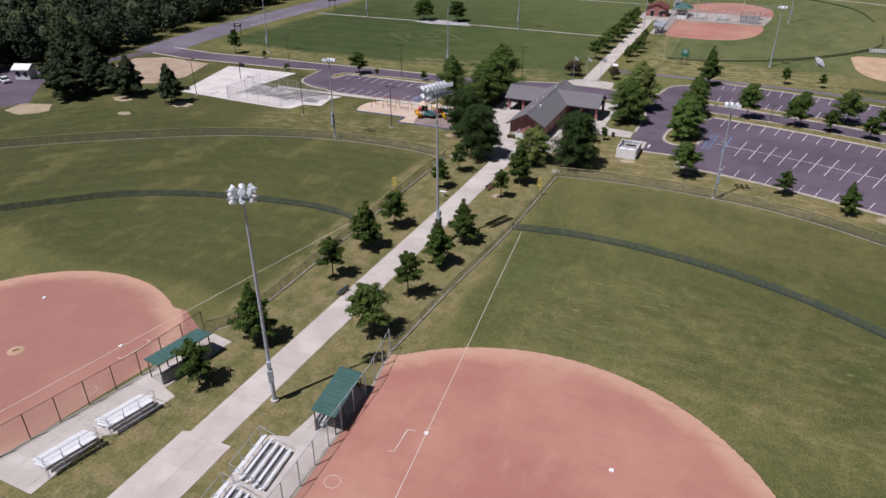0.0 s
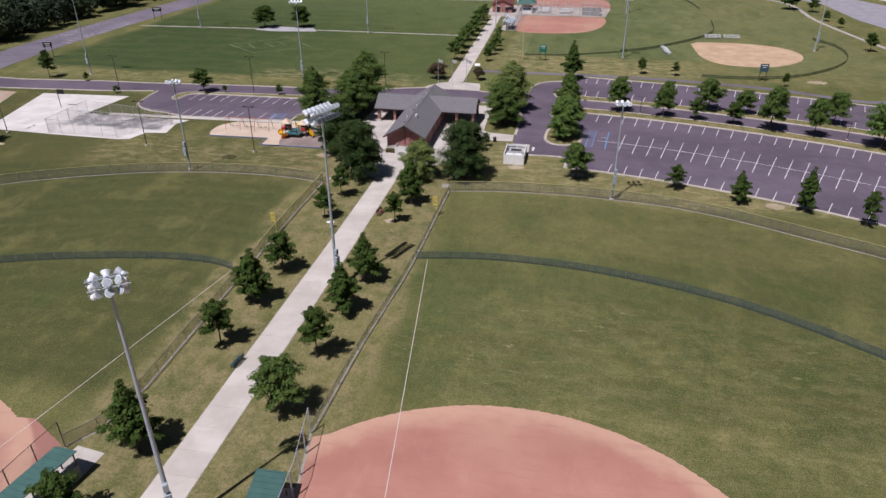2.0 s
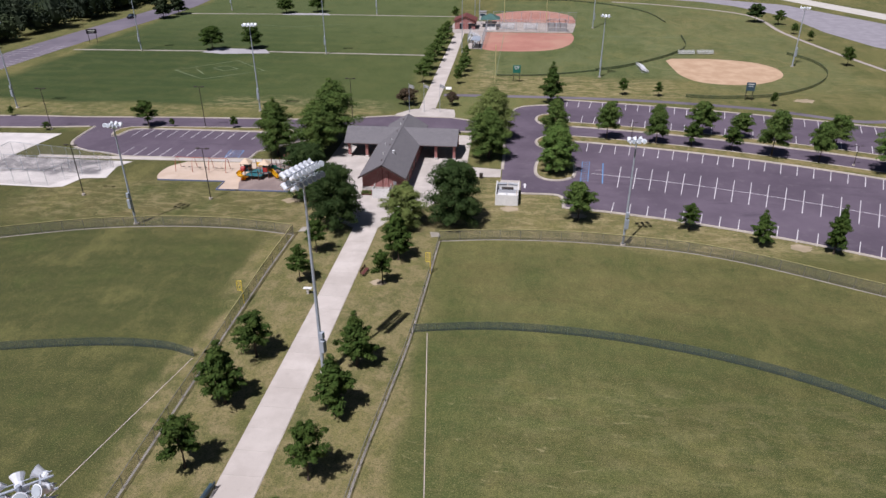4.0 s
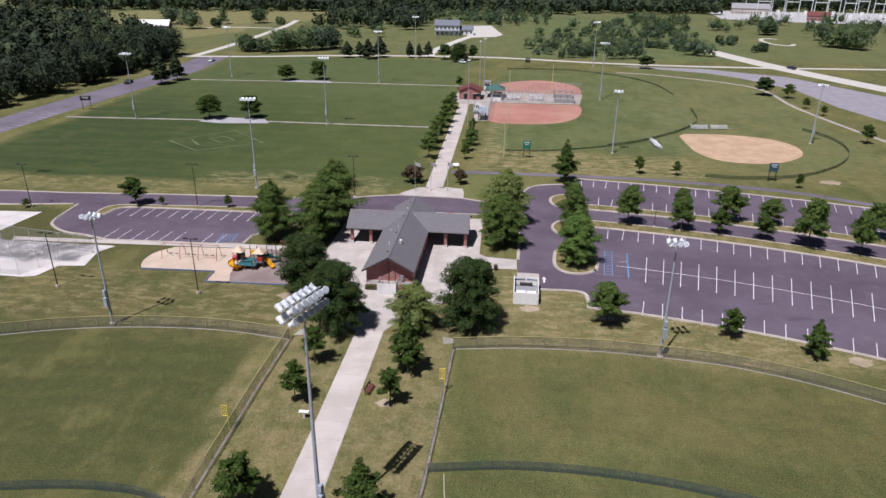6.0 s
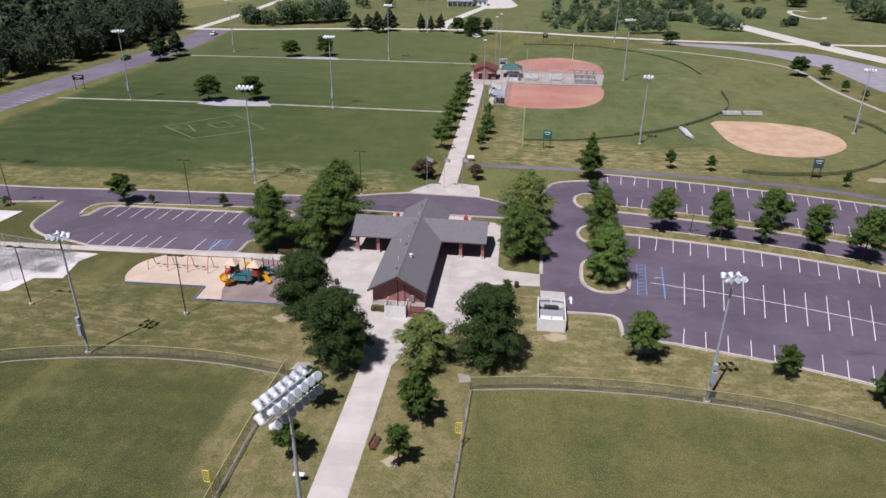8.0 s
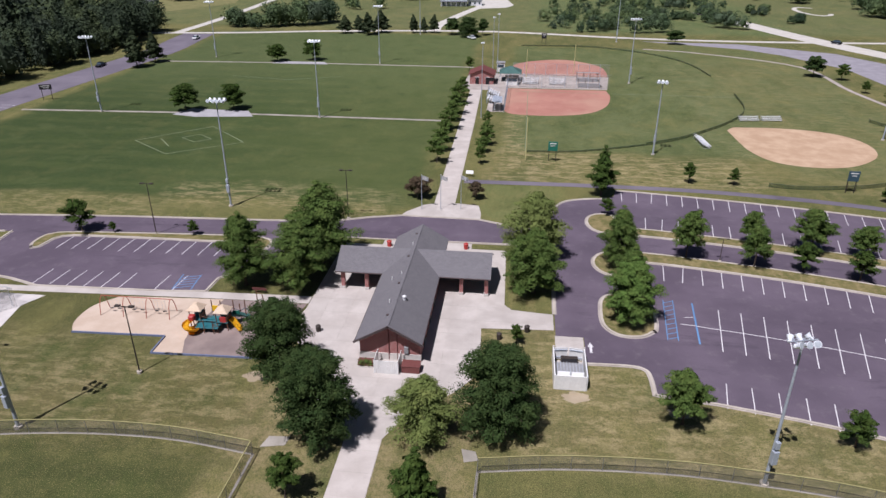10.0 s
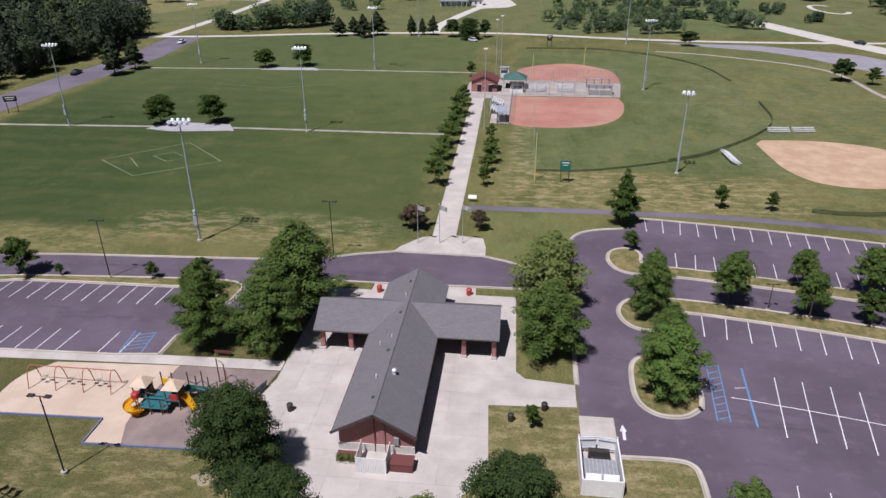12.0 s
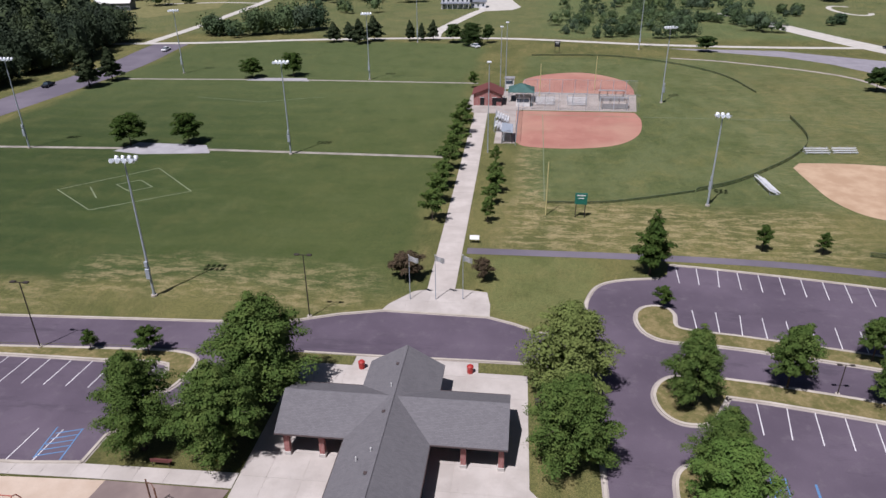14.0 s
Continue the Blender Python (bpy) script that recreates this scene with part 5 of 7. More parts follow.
    brush.append(clump_tree(-191, 522, 13.0, 5.0, 18, 48, 0.46, True))
    emit("shrubland", "scattered bushes and young trees on rough meadow", brush, M["shrub"])
    for pts, label in (([(-330, 560), (-250, 500), (-190, 520), (-100, 590), (-60, 640), (-160, 652), (-300, 625)], "dry straw coloured far meadow"), ([(-230, 455), (-180, 440), (-160, 480), (-170, 520), (-230, 510)], "pale dry farm meadow")):
        solid("meadow", slab(pts, -0.05, 0.02), M["straw"], label, "meadow")
    solid("yard", slab([(178, 640), (205, 626), (330, 600), (420, 640), (420, 728), (186, 728)], -0.05, 0.02), M["yard"], "white gravel yard of the far substation", "yard")
    solid("road", band(smooth_line([(-144, 502), (-170, 504), (-200, 496)]), 3.0, -0.05, 0.03), M["road_far"], "pale gravel drive to the barn", "road")
    loop = [(170 + 7.5 * math.cos(a), 482 + 18 * math.sin(a)) for a in np.linspace(0.9, 2 * math.pi - 0.6, 40)]
    solid("road", band(loop, 2.6, -0.05, 0.03), M["road_far"], "white gravel turning loop beside the highway", "road")
    solid("soil", slab([(-160, 128), (-136, 127), (-128, 116), (-118, 105.5), (-122, 98), (-160, 90)], -0.05, 0.012), M["asphalt"], "grey service yard in the wood", "yard")
    solid("soil", slab([(-119, 104.5), (-112, 107), (-108, 103), (-109, 100.5), (-112, 98.0), (-118, 99)], -0.05, 0.012), M["bare_tan"], "pale worn soil beside the service yard", "soil")
    lane = smooth_line([(-131, 160), (-134, 149), (-136, 138), (-140, 126)])
    solid("road", band(lane, 4.0, -0.08, 0.018), M["asphalt"], "narrow asphalt lane into the wood", "road")
    solid("soil", slab([(-260, 190), (-190, 205), (-185, 250), (-260, 260)], -0.05, 0.02), M["bare"], "bare pinkish clearing in the wood", "soil")


# ---------- fences ----------
def along(line, step):
    """Evenly spaced points on a plan line."""
    pts, left = [line[0]], step
    for a, b in zip(line, line[1:]):
        a, b = Vector(a), Vector(b)
        d = (b - a).length
        pos = 0.0
        while d - pos >= left:
            pos += left
            pts.append(tuple(a.lerp(b, pos / d)))
            left = step
        left -= d - pos
    return pts


def wall_sheet(line, z0, z1, thick=0.012):
    return band(line, thick, z0, z1)


def fence(label, line, height, step, fabric, post, cap=None, post_r=0.03, group="", strip=True, rail=True):
    f = thing("fence", label, "fence", (0, 0, 0), group=group)
    part("mesh_fabric", wall_sheet(line, 0.04, height - 0.02), fabric, f, "woven fence mesh")
    shared = finish("post", rod((0, 0, -0.1), (0, 0, height + 0.04), post_r, sides=6), post)
    for x, y in along(line, step):
        p = new("post", shared)
        p.parent = f
        p.matrix_basis = pose(x, y, 0)
    if rail:
        part("top_rail", band(line, 0.045, height - 0.025, height + 0.02), post, f)
    if cap:
        part("top_cap", band(line, 0.08, height + 0.022, height + 0.09), cap, f, "yellow plastic safety cap")
    if strip:
        solid("mow_strip", band(line, 0.26, -0.03, 0.03), M["mow"], "narrow concrete strip under the fence", "edging")
    return f


def fences():
    right_out = smooth_line([(10.7, 113.7), (19, 115.0), (29.1, 115.5), (37.3, 115.0), (45, 114.1), (50.7, 112.6), (56.8, 110.3), (66.2, 105.8), (76.9, 100.4), (88, 92.5), (99, 81)])
    left_out = smooth_line([(-11.5, 113.5), (-20, 114.6), (-27.6, 114.6), (-34.8, 113.9), (-41.7, 112.6), (-48, 110.7), (-57, 107.2), (-66, 102.6), (-80, 93.6), (-90, 86.2), (-98, 79.5), (-110, 68)])
    fence("grey chain-link outfield fence with a yellow top cap", right_out, 1.7, 3.0, M["fence_wire"], M["fence_steel"], M["yellow"], group="outfield fences")
    fence("grey chain-link outfield fence with a yellow top cap", left_out, 1.7, 3.0, M["fence_wire"], M["fence_steel"], M["yellow"], group="outfield fences")
    fence("grey chain-link side fence with a yellow top cap", [(-11.5, 113.5), (-11.75, 102), (-11.7, 88)], 1.7, 3.0, M["fence_wire"], M["fence_steel"], M["yellow"], group="side fences")
    fence("grey chain-link side fence along the footpath lawn", [(-11.7, 88), (-11.4, 58.4), (-12.3, 52), (-14.0, 49.6)], 1.5, 3.0, M["fence_wire"], M["fence_steel"], group="side fences")
    fence("grey chain-link side fence along the footpath lawn", smooth_line([(10.7, 113.7), (10.2, 90), (9.5, 79.5), (8.7, 69.6), (8.2, 58.6), (8.0, 55.4)], 4), 1.15, 3.0, M["fence_wire"], M["fence_steel"], group="side fences")
    fence("tall brown-post chain-link fence before the bleachers", [(-14.0, 49.4), (-14.9, 40.2), (-17.9, 26.0), (-20, 14)], 3.2, 3.0, M["fine_wire"], M["rust_post"], post_r=0.06, group="infield fences", strip=True)
    fence("tall steel-post chain-link fence before the dugout", [(8.0, 55.4), (9.2, 48.8), (9.8, 39.0), (10.2, 33), (10.3, 14)], 3.2, 2.6, M["fine_wire"], M["steel"], post_r=0.06, group="infield fences", strip=True)
    temp_r = smooth_line([(10.35, 90.2), (18.2, 91.5), (26, 91.7), (33.5, 91.0), (40.7, 89.6), (47.4, 87.7), (53.5, 85.2), (59.1, 82.2), (64.1, 79.0), (67.4, 76.6), (74, 71), (82, 63)])
    temp_l = smooth_line([(-13.4, 82.8), (-17.9, 83.9), (-25.6, 83.6), (-37.6, 81.2), (-47.4, 78.0), (-55.5, 73.4), (-62, 67.6), (-68, 61.8), (-76, 52)])
    for line in (temp_r, temp_l):
        fence("low temporary fence of dark green netting across the outfield", line, 1.2, 2.6, M["wind_net"], M["net_post"], post_r=0.02, group="temporary fences", strip=False, rail=False)
    f2a = smooth_line([(14.9, 212.9), (24.1, 213.7), (32.2, 216.4), (41.9, 220.8)])
    fence("very low dark green netting fence before the far softball field", f2a, 0.5, 3.0, M["wind_screen"], M["net_post"], post_r=0.02, group="temporary fences", strip=False)
    f2 = smooth_line([(42.1, 220.9), (50.2, 226.0), (58.8, 234.2), (65.5, 241.8), (71.0, 250.0), (74.0, 258.9), (75.3, 274)])
    fence("low dark green netting fence round the far softball field", f2, 0.85, 3.0, M["wind_screen"], M["net_post"], post_r=0.025, group="temporary fences", strip=False)
    f2b = smooth_line([(12, 351), (30, 352), (43.3, 350), (60.4, 338.2), (70.9, 321.4), (74.5, 299.6)])
    fence("low dark green netting fence behind the far infield", f2b, 0.6, 3.0, M["wind_screen"], M["net_post"], post_r=0.025, group="temporary fences", strip=False)
    f3 = smooth_line([(62.0, 196.4), (68, 195.6), (74.3, 196.3), (84.7, 199.3), (95.3, 207.7), (102.5, 217.5), (106.1, 227.7), (106.0, 239), (102, 248)])
    fence("low dark green netting fence round the tan infield", f3, 0.85, 3.0, M["wind_screen"], M["net_post"], post_r=0.025, group="temporary fences", strip=False)
    cage = [(-76.4, 127.8), (-60.4, 127.4), (-58.4, 131.6), (-53.4, 137.0), (-71, 140.0), (-76.4, 140.8), (-76.4, 127.8)]
    fence("thin steel batting cage fence on the concrete court", cage, 3.0, 3.2, M["fine_wire"], M["steel"], post_r=0.03, group="cage fences", strip=False)
    fence("thin steel dividing fence inside the batting cages", [(-76.0, 134.2), (-57.5, 133.6)], 3.0, 3.2, M["fine_wire"], M["steel"], post_r=0.03, group="cage fences", strip=False)
    for line in ([(8.6, 246), (8.8, 276), (10.0, 277)], [(12.0, 277.2), (39.5, 277.4)], [(10.0, 294), (41.0, 294)]):
        fence("tall steel chain-link backstop of the far fields", line, 4.2, 3.5, M["fine_wire"], M["steel"], post_r=0.06, group="backstops", strip=False)


# ---------- lamps and poles ----------
def flood_lamp(parent, at, turn, tilt, size=1.15):
    bm = bmesh.new()
    m = pose(*at, 0, 0, turn) @ pose(0, 0, 0, 90 + tilt, 0, 0) @ Matrix.Diagonal((size, size, size, 1))
    bmesh.ops.create_cone(bm, cap_ends=True, segments=12, radius1=0.15, radius2=0.28, depth=0.36, matrix=m @ Matrix.Translation((0, 0, 0.12)))
    bmesh.ops.create_uvsphere(bm, u_segments=10, v_segments=6, radius=0.19, matrix=m @ Matrix.Translation((0, 0, -0.12)))
    lamp = part("flood_lamp", bm, M["reflector"], parent, "white bowl flood lamp", smooth=False)
    g = bmesh.new()
    bmesh.ops.create_cone(g, cap_ends=True, segments=12, radius1=0.235, radius2=0.235, depth=0.02, matrix=m @ Matrix.Translation((0, 0, 0.325)))
    part("lens", g, M["lens"], lamp)
    return lamp


def sports_pole(height, arms, sides_out, span, count, label, group, fan=20, drop=1.05, thick=0.22, lamp=1.15):
    p = thing("light_pole", label, "light pole", group=group)
    part("pole", rod((0, 0, -0.2), (0, 0, height), thick, thick * 0.46, 12), M["steel"], p, "tapered galvanised steel pole", smooth=False)
    part("footing", rod((0, 0, -0.2), (0, 0, 0.25), 0.42, sides=14), M["kerb"], p, "round concrete footing")
    b = box((0.55, 0.42, 1.5), (0.0, -0.36, 3.6), bevel=0.03)
    add_box(b, (0.42, 0.34, 0.8), (0.0, -0.34, 5.0), bevel=0.03)
    part("ballast_box", b, M["steel"], p, "grey electrical boxes")
    for k in range(arms):
        z = height - 0.15 - k * drop
        arm = part("crossarm", box((span, 0.09, 0.09), (0, 0, z), bevel=0.01), M["steel"], p)
        for side in sides_out:
            add = box((span * 0.96, 0.04, 0.04), (0, side * 0.40, z - 0.05))
            for x in (-span * 0.3, span * 0.3):
                add_box(add, (0.06, 0.5, 0.06), (x, side * 0.22, z - 0.02))
            part("outrigger", add, M["steel"], p)
            for i in range(count):
                x = (i + 0.5) / count * span - span / 2
                flood_lamp(p, (x, side * 0.52, z - 0.12), (0 if side < 0 else 180) - side * fan * 2 * x / span * -1, -32, lamp)
    return p


def light_poles():
    big = sports_pole(24.2, 2, (-1, 1), 2.7, 3, "tall galvanised light pole with short two-sided flood lamp rows", "tall light poles", 85, 0.75)
    big.matrix_basis = pose(1.0, 43.1, 0, 0, 0, 38)
    wide = sports_pole(23.7, 2, (-1, 1), 4.6, 7, "tall galvanised light pole with long two-sided flood lamp rows", "tall light poles")
    wide.matrix_basis = pose(1.8, 81.7, 0, 0, 0, 68)
    out = sports_pole(16.2, 1, (-1, 1), 2.7, 3, "galvanised light pole with flood lamps at the outfield fence", "outfield light poles", 50, 1.05, 0.19, 1.15)
    out.matrix_basis = pose(37.5, 115.25, 0, 0, 0, 15)
    copy_thing(out, pose(-37.1, 114.5, 0, 0, 0, -15))
    copy_thing(out, pose(42.7, 214.5, 0, 0, 0, 170))
    copy_thing(out, pose(98.5, 232.0, 0, 0, 0, 120))
    soc = sports_pole(19.6, 1, (-1, 1), 3.4, 4, "galvanised light pole with flood lamps beside the soccer pitches", "pitch light poles", 20, 0.6, 0.18, 1.1)
    soc.matrix_basis = pose(-38.6, 174.8, 0, 0, 0, 5)
    for x, y, t in ((-39.2, 235.6, 0), (-99.2, 234.6, 0), (-37.8, 308.9, 0), (-100.6, 313.6, 0), (46.5, 286.7, 30), (51.2, 365.7, 0), (-97.2, 171.4, 0), (-33, 376, 0)):
        copy_thing(soc, pose(x, y, 0, 0, 0, t))
    slim = thing("light_pole", "slim galvanised light pole with one small lamp by the stand", "light pole", group="slim poles")
    part("pole", rod((0, 0, -0.1), (0, 0, 19), 0.12, 0.07, 8), M["steel"], slim)
    part("lamp_head", box((0.9, 0.5, 0.3), (0, 0, 19.1), bevel=0.03), M["reflector"], slim)
    slim.matrix_basis = pose(2.8, 240.5, 0)
    for x, y in ((3.4, 288.0), (4.6, 296)):
        copy_thing(slim, pose(x, y, 0))
    park = thing("street_lamp", "slim dark bronze street lamp with twin box heads", "street lamp", group="street lamps")
    part("pole", rod((0, 0, -0.1), (0, 0, 9.0), 0.085, 0.06, 8), M["bronze"], park)
    part("footing", rod((0, 0, -0.1), (0, 0, 0.3), 0.3, sides=12), M["kerb"], park, "round concrete footing")
    part("arm", box((1.3, 0.07, 0.07), (0, 0, 8.95)), M["bronze"], park)
    for x in (-0.8, 0.8):
        part("lamp_head", box((0.62, 0.4, 0.16), (x, 0, 9.0), bevel=0.02), M["bronze"], park)
    park.matrix_basis = pose(-51.8, 124.3, 0, 0, 0, 0)
    for x, y, t in ((-29.4, 124.9, 0), (-46.2, 161.6, 0), (-79.1, 157.0, 0), (-15.9, 171.6, 0), (-84.9, 126.4, 90), (44.6, 162.2, 0), (84, 152.2, 0)):
        if x == 44.6 or x == 84:
            c = copy_thing(park, pose(x, y, 0.1, 0, 0, t))
            c.scale = (0.8, 0.8, 0.42)
        else:
            copy_thing(park, pose(x, y, 0, 0, 0, t))
    for x, y in ((-3.8, 177.4), (-0.4, 177.7), (3.2, 178.1)):
        f = thing("flagpole", "thin silver flagpole with a pale flag on the flag plaza", "flagpole", (x, y, 0), group="flagpoles")
        part("pole", rod((0, 0, 0), (0, 0, 6.6), 0.06, 0.035, 8), M["steel"], f)
        part("finial", rod((0, 0, 6.58), (0, 0, 6.72), 0.07, sides=8), M["bright"], f)
        g = bmesh.new()
        rows = [[g.verts.new((0.06 + 1.15 * i / 6, 0.10 * math.sin(i * 1.1), 6.5 - 0.75 * j - 0.05 * i)) for j in range(2)] for i in range(7)]
        for a, b in zip(rows, rows[1:]):
            g.faces.new((a[0], b[0], b[1], a[1]))
        bmesh.ops.solidify(g, geom=g.faces[:], thickness=0.02)
        part("flag", g, M["flag"], f, "pale drooping flag")
    for x, y in ((-11.9, 94.2), (10.6, 104.0)):
        f = thing("foul_pole", "short bright yellow foul pole with a mesh wing at the fence", "foul pole", (x, y, 0), group="foul poles")
        part("pole", rod((0, 0, 0), (0, 0, 3.3), 0.05, sides=8), M["pole_yellow"], f)
        w = tube([(0.0, 0, 3.25), (-0.6, 0, 3.25), (-0.6, 0, 1.9), (0.0, 0, 1.9)], 0.04)
        for i in range(1, 4):
            add_rod(w, (-0.6, 0, 1.9 + i * 0.34), (0, 0, 1.9 + i * 0.34), 0.016, sides=5)
        for i in range(1, 3):
            add_rod(w, (-0.6 + i * 0.2, 0, 1.9), (-0.6 + i * 0.2, 0, 3.25), 0.016, sides=5)
        part("wing", w, M["pole_yellow"], f)
    tall = thing("foul_pole", "tall thin pale foul pole beside the far outfield fence", "foul pole", (14.6, 207.6, 0))
    part("pole", rod((0, 0, 0), (0, 0, 9.5), 0.09, sides=8), M["pole_cream"], tall)
    for x, y in ((14.2, 288.4), (30, 300)):
        copy_thing(tall, pose(x, y, 0))


# ---------- shelter building ----------
def prism_roof(x0, x1, y0, y1, z_eave, z_ridge, along_y, thick=0.16):
    """A gable roof plate with real thickness."""
    bm = bmesh.new()
    if along_y:
        mid = (x0 + x1) / 2
        prof = [(x0, z_eave), (mid, z_ridge), (x1, z_eave)]
        ends = (y0, y1)
        put = lambda u, w, z: (u, w, z)
    else:
        mid = (y0 + y1) / 2
        prof = [(y0, z_eave), (mid, z_ridge), (y1, z_eave)]
        ends = (x0, x1)
        put = lambda u, w, z: (w, u, z)
    rows = []
    for w in ends:
        rows.append([bm.verts.new(put(u, w, z)) for u, z in prof] + [bm.verts.new(put(u, w, z - thick)) for u, z in reversed(prof)])
    n = 6
    for i in range(n):
        bm.faces.new((rows[0][i], rows[0][(i + 1) % n], rows[1][(i + 1) % n], rows[1][i]))
    for r in (rows[0], rows[1][::-1]):
        bm.faces.new((r[0], r[1], r[4], r[5]))
        bm.faces.new((r[1], r[2], r[3], r[4]))
    bmesh.ops.recalc_face_normals(bm, faces=bm.faces)
    return bm


def gable_wall(x0, x1, y, z_low, z_apex, thick):
    bm = bmesh.new()
    mid = (x0 + x1) / 2
    f = [bm.verts.new(p) for p in ((x0, y, 0), (x1, y, 0), (x1, y, z_low), (mid, y, z_apex), (x0, y, z_low))]
    b = [bm.verts.new((v.co.x, y + thick, v.co.z)) for v in f]
    bm.faces.new(f)
    bm.faces.new(b[::-1])
    for i in range(5):
        bm.faces.new((f[i], b[i], b[(i + 1) % 5], f[(i + 1) % 5]))
    bmesh.ops.recalc_face_normals(bm, faces=bm.faces)
    return bm


def shelter():
    s = thing("shelter_building", "red brick park shelter with a grey shingled cross-shaped roof", "building", (-0.95, 130.4, 0))
    L = 28.6
    part("roof", prism_roof(-4.0, 4.0, -0.45, L, 3.0, 5.35, True), M["shingle"], s, "grey shingled main gable roof")
    part("roof", prism_roof(-10.7, 11.1, 16.4, 24.3, 3.0, 5.15, False), M["shingle"], s, "grey shingled cross wing roof")
    cap = box((0.26, L - 0.1, 0.03), (0, L / 2 - 0.25, 5.345))
    part("ridge_cap", cap, M["shingle"], s)
    part("wall", gable_wall(-3.65, 3.65, 0.5, 2.85, 4.9, 0.25), M["brick"], s, "red brick gable wall")
    part("wall", gable_wall(-3.65, 3.65, L - 1.4, 2.85, 4.9, 0.25), M["brick"], s, "red brick gable wall")
    for x in (-3.53, 3.53):
        part("wall", box((0.24, L - 2.4, 2.86), (x, (L - 0.9) / 2 + 0.0, 1.43)), M["brick"], s, "red brick side wall")
        for y in (4.0, 9.0, 13.2):
            d = part("door", box((0.06, 1.0, 2.05), (x + math.copysign(0.14, x), y, 1.06), bevel=0.01), M["door"], s, "dark steel door")
            part("handle", rod((x + math.copysign(0.2, x), y - 0.35, 1.0), (x + math.copysign(0.2, x), y - 0.35, 1.2), 0.02), M["bright"], d)
    part("base_course", box((7.5, 0.12, 0.95), (0, 0.46, 0.475)), M["soffit"], s, "pale masonry base course")
    for x, sgn in ((-2.05, -1), (2.05, 1)):
        part("bargeboard", box((4.85, 0.08, 0.26), (x, -0.55, 4.06), 0, (0, sgn * 29.8)), M["trim"], s, "dark gable trim board")
    for x in (-4.02, 4.02):
        part("gutter", box((0.12, 16.4, 0.14), (x, 7.8, 2.93), bevel=0.02), M["trim"], s, "dark eaves gutter")
    for y in (16.35, 24.35):
        for x0, x1 in ((-10.7, -4.0), (4.0, 11.1)):
            part("gutter", box((x1 - x0, 0.12, 0.14), ((x0 + x1) / 2, y, 2.93), bevel=0.02), M["trim"], s, "dark eaves gutter")
    for x in (-9.8, -6.4, 7.0, 10.5):
        for y in (17.1, 23.7):
            c = part("column", box((0.52, 0.52, 2.86), (x, y, 1.43), bevel=0.02), M["brick"], s, "square red brick column")
            part("plinth", box((0.66, 0.66, 0.45), (x, y, 0.225), bevel=0.02), M["soffit"], c)
    # Boards coloured very dark to paint the shade under the wings.
    for x0, x1 in ((-10.4, -3.7), (3.7, 10.8)):
        part("ceiling_boards", box((x1 - x0, 7.4, 0.06), ((x0 + x1) / 2, 20.35, 2.80)), M["ceiling"], s)
    # roof vents
    def roof_z(x):
        return 5.35 - abs(x) * 2.35 / 4.0
    for x, y, r, h in ((-0.47, 21.8, 0.06, 0.4), (-0.6, 12.9, 0.06, 0.4), (-1.8, 12.3, 0.06, 0.5), (-0.87, 5.6, 0.07, 0.5)):
        part("vent_pipe", rod((x, y, roof_z(x) - 0.1), (x, y, roof_z(x) + h), r, sides=8), M["white"], s, "white plumbing vent pipe")
    v = rod((0.82, 6.5, roof_z(0.82) - 0.1), (0.82, 6.5, roof_z(0.82) + 0.35), 0.2, sides=14)
    bmesh.ops.create_uvsphere(v, u_segments=12, v_segments=6, radius=0.27, matrix=Matrix.Translation((0.82, 6.5, roof_z(0.82) + 0.45)) @ Matrix.Diagonal((1, 1, 0.7, 1)))
    part("turbine_vent", v, M["bright"], s, "round white turbine vent")
    for y in (2.3, 10.2, 18.0, 25.5):
        part("ridge_vent", box((0.3, 0.3, 0.16), (-0.5, y, 5.14), bevel=0.03), M["trim"], s)
    part("downpipe", rod((0.9, 0.42, 0.1), (0.9, 0.42, 3.6), 0.05, sides=8), M["brown_red"], s)
    part("downpipe", rod((-0.1, 0.42, 0.1), (-0.1, 0.42, 4.3), 0.07, sides=8), M["brown_red"], s)
    part("meter_box", box((0.5, 0.25, 0.9), (2.0, 0.36, 1.6), bevel=0.02), M["grey_panel"], s)
    e = thing("service_enclosure", "white slatted service enclosure against the brick gable", "enclosure", (-0.9, 129.2, 0.05))
    for i in range(12):
        part("slat", box((0.19, 0.04, 1.75), (-1.25 + i * 0.227, -1.2, 0.9)), M["white"], e)
    for x in (-1.4, 1.4):
        part("side_panel", box((0.05, 2.4, 1.75), (x, 0.0, 0.9)), M["white"], e)
        part("post", box((0.1, 0.1, 1.9), (x, -1.2, 0.95)), M["white"], e)
    part("top_rail", box((2.8, 0.07, 0.09), (0, -1.2, 1.72)), M["white"], e)
    t = thing("storage_box", "brownish red timber box beside the service enclosure", "box", (1.9, 129.0, 0.05))
    part("body", box((2.1, 1.3, 0.9), (0, 0, 0.45), bevel=0.02), M["brown_red"], t)
    part("lid", box((2.2, 1.4, 0.08), (0, 0, 0.94), bevel=0.02), M["brown_red"], t)
    h = thing("planter", "brownish red timber planter with a low shrub", "planter", (-3.6, 129.4, 0.05))
    part("box", box((1.9, 1.0, 0.5), (0, 0.3, 0.25), bevel=0.02), M["brown_red"], h)
    rng = np.random.default_rng(2)
    sh = new("shrub", leaf_mesh("shrub", leaf_cloud(rng, [(-0.5, -0.2, 0.5), (0.1, -0.1, 0.6), (0.6, -0.2, 0.5)], [0.45, 0.5, 0.4], 90, 0.1), M["leaf_mid"]))
    sh.parent = h
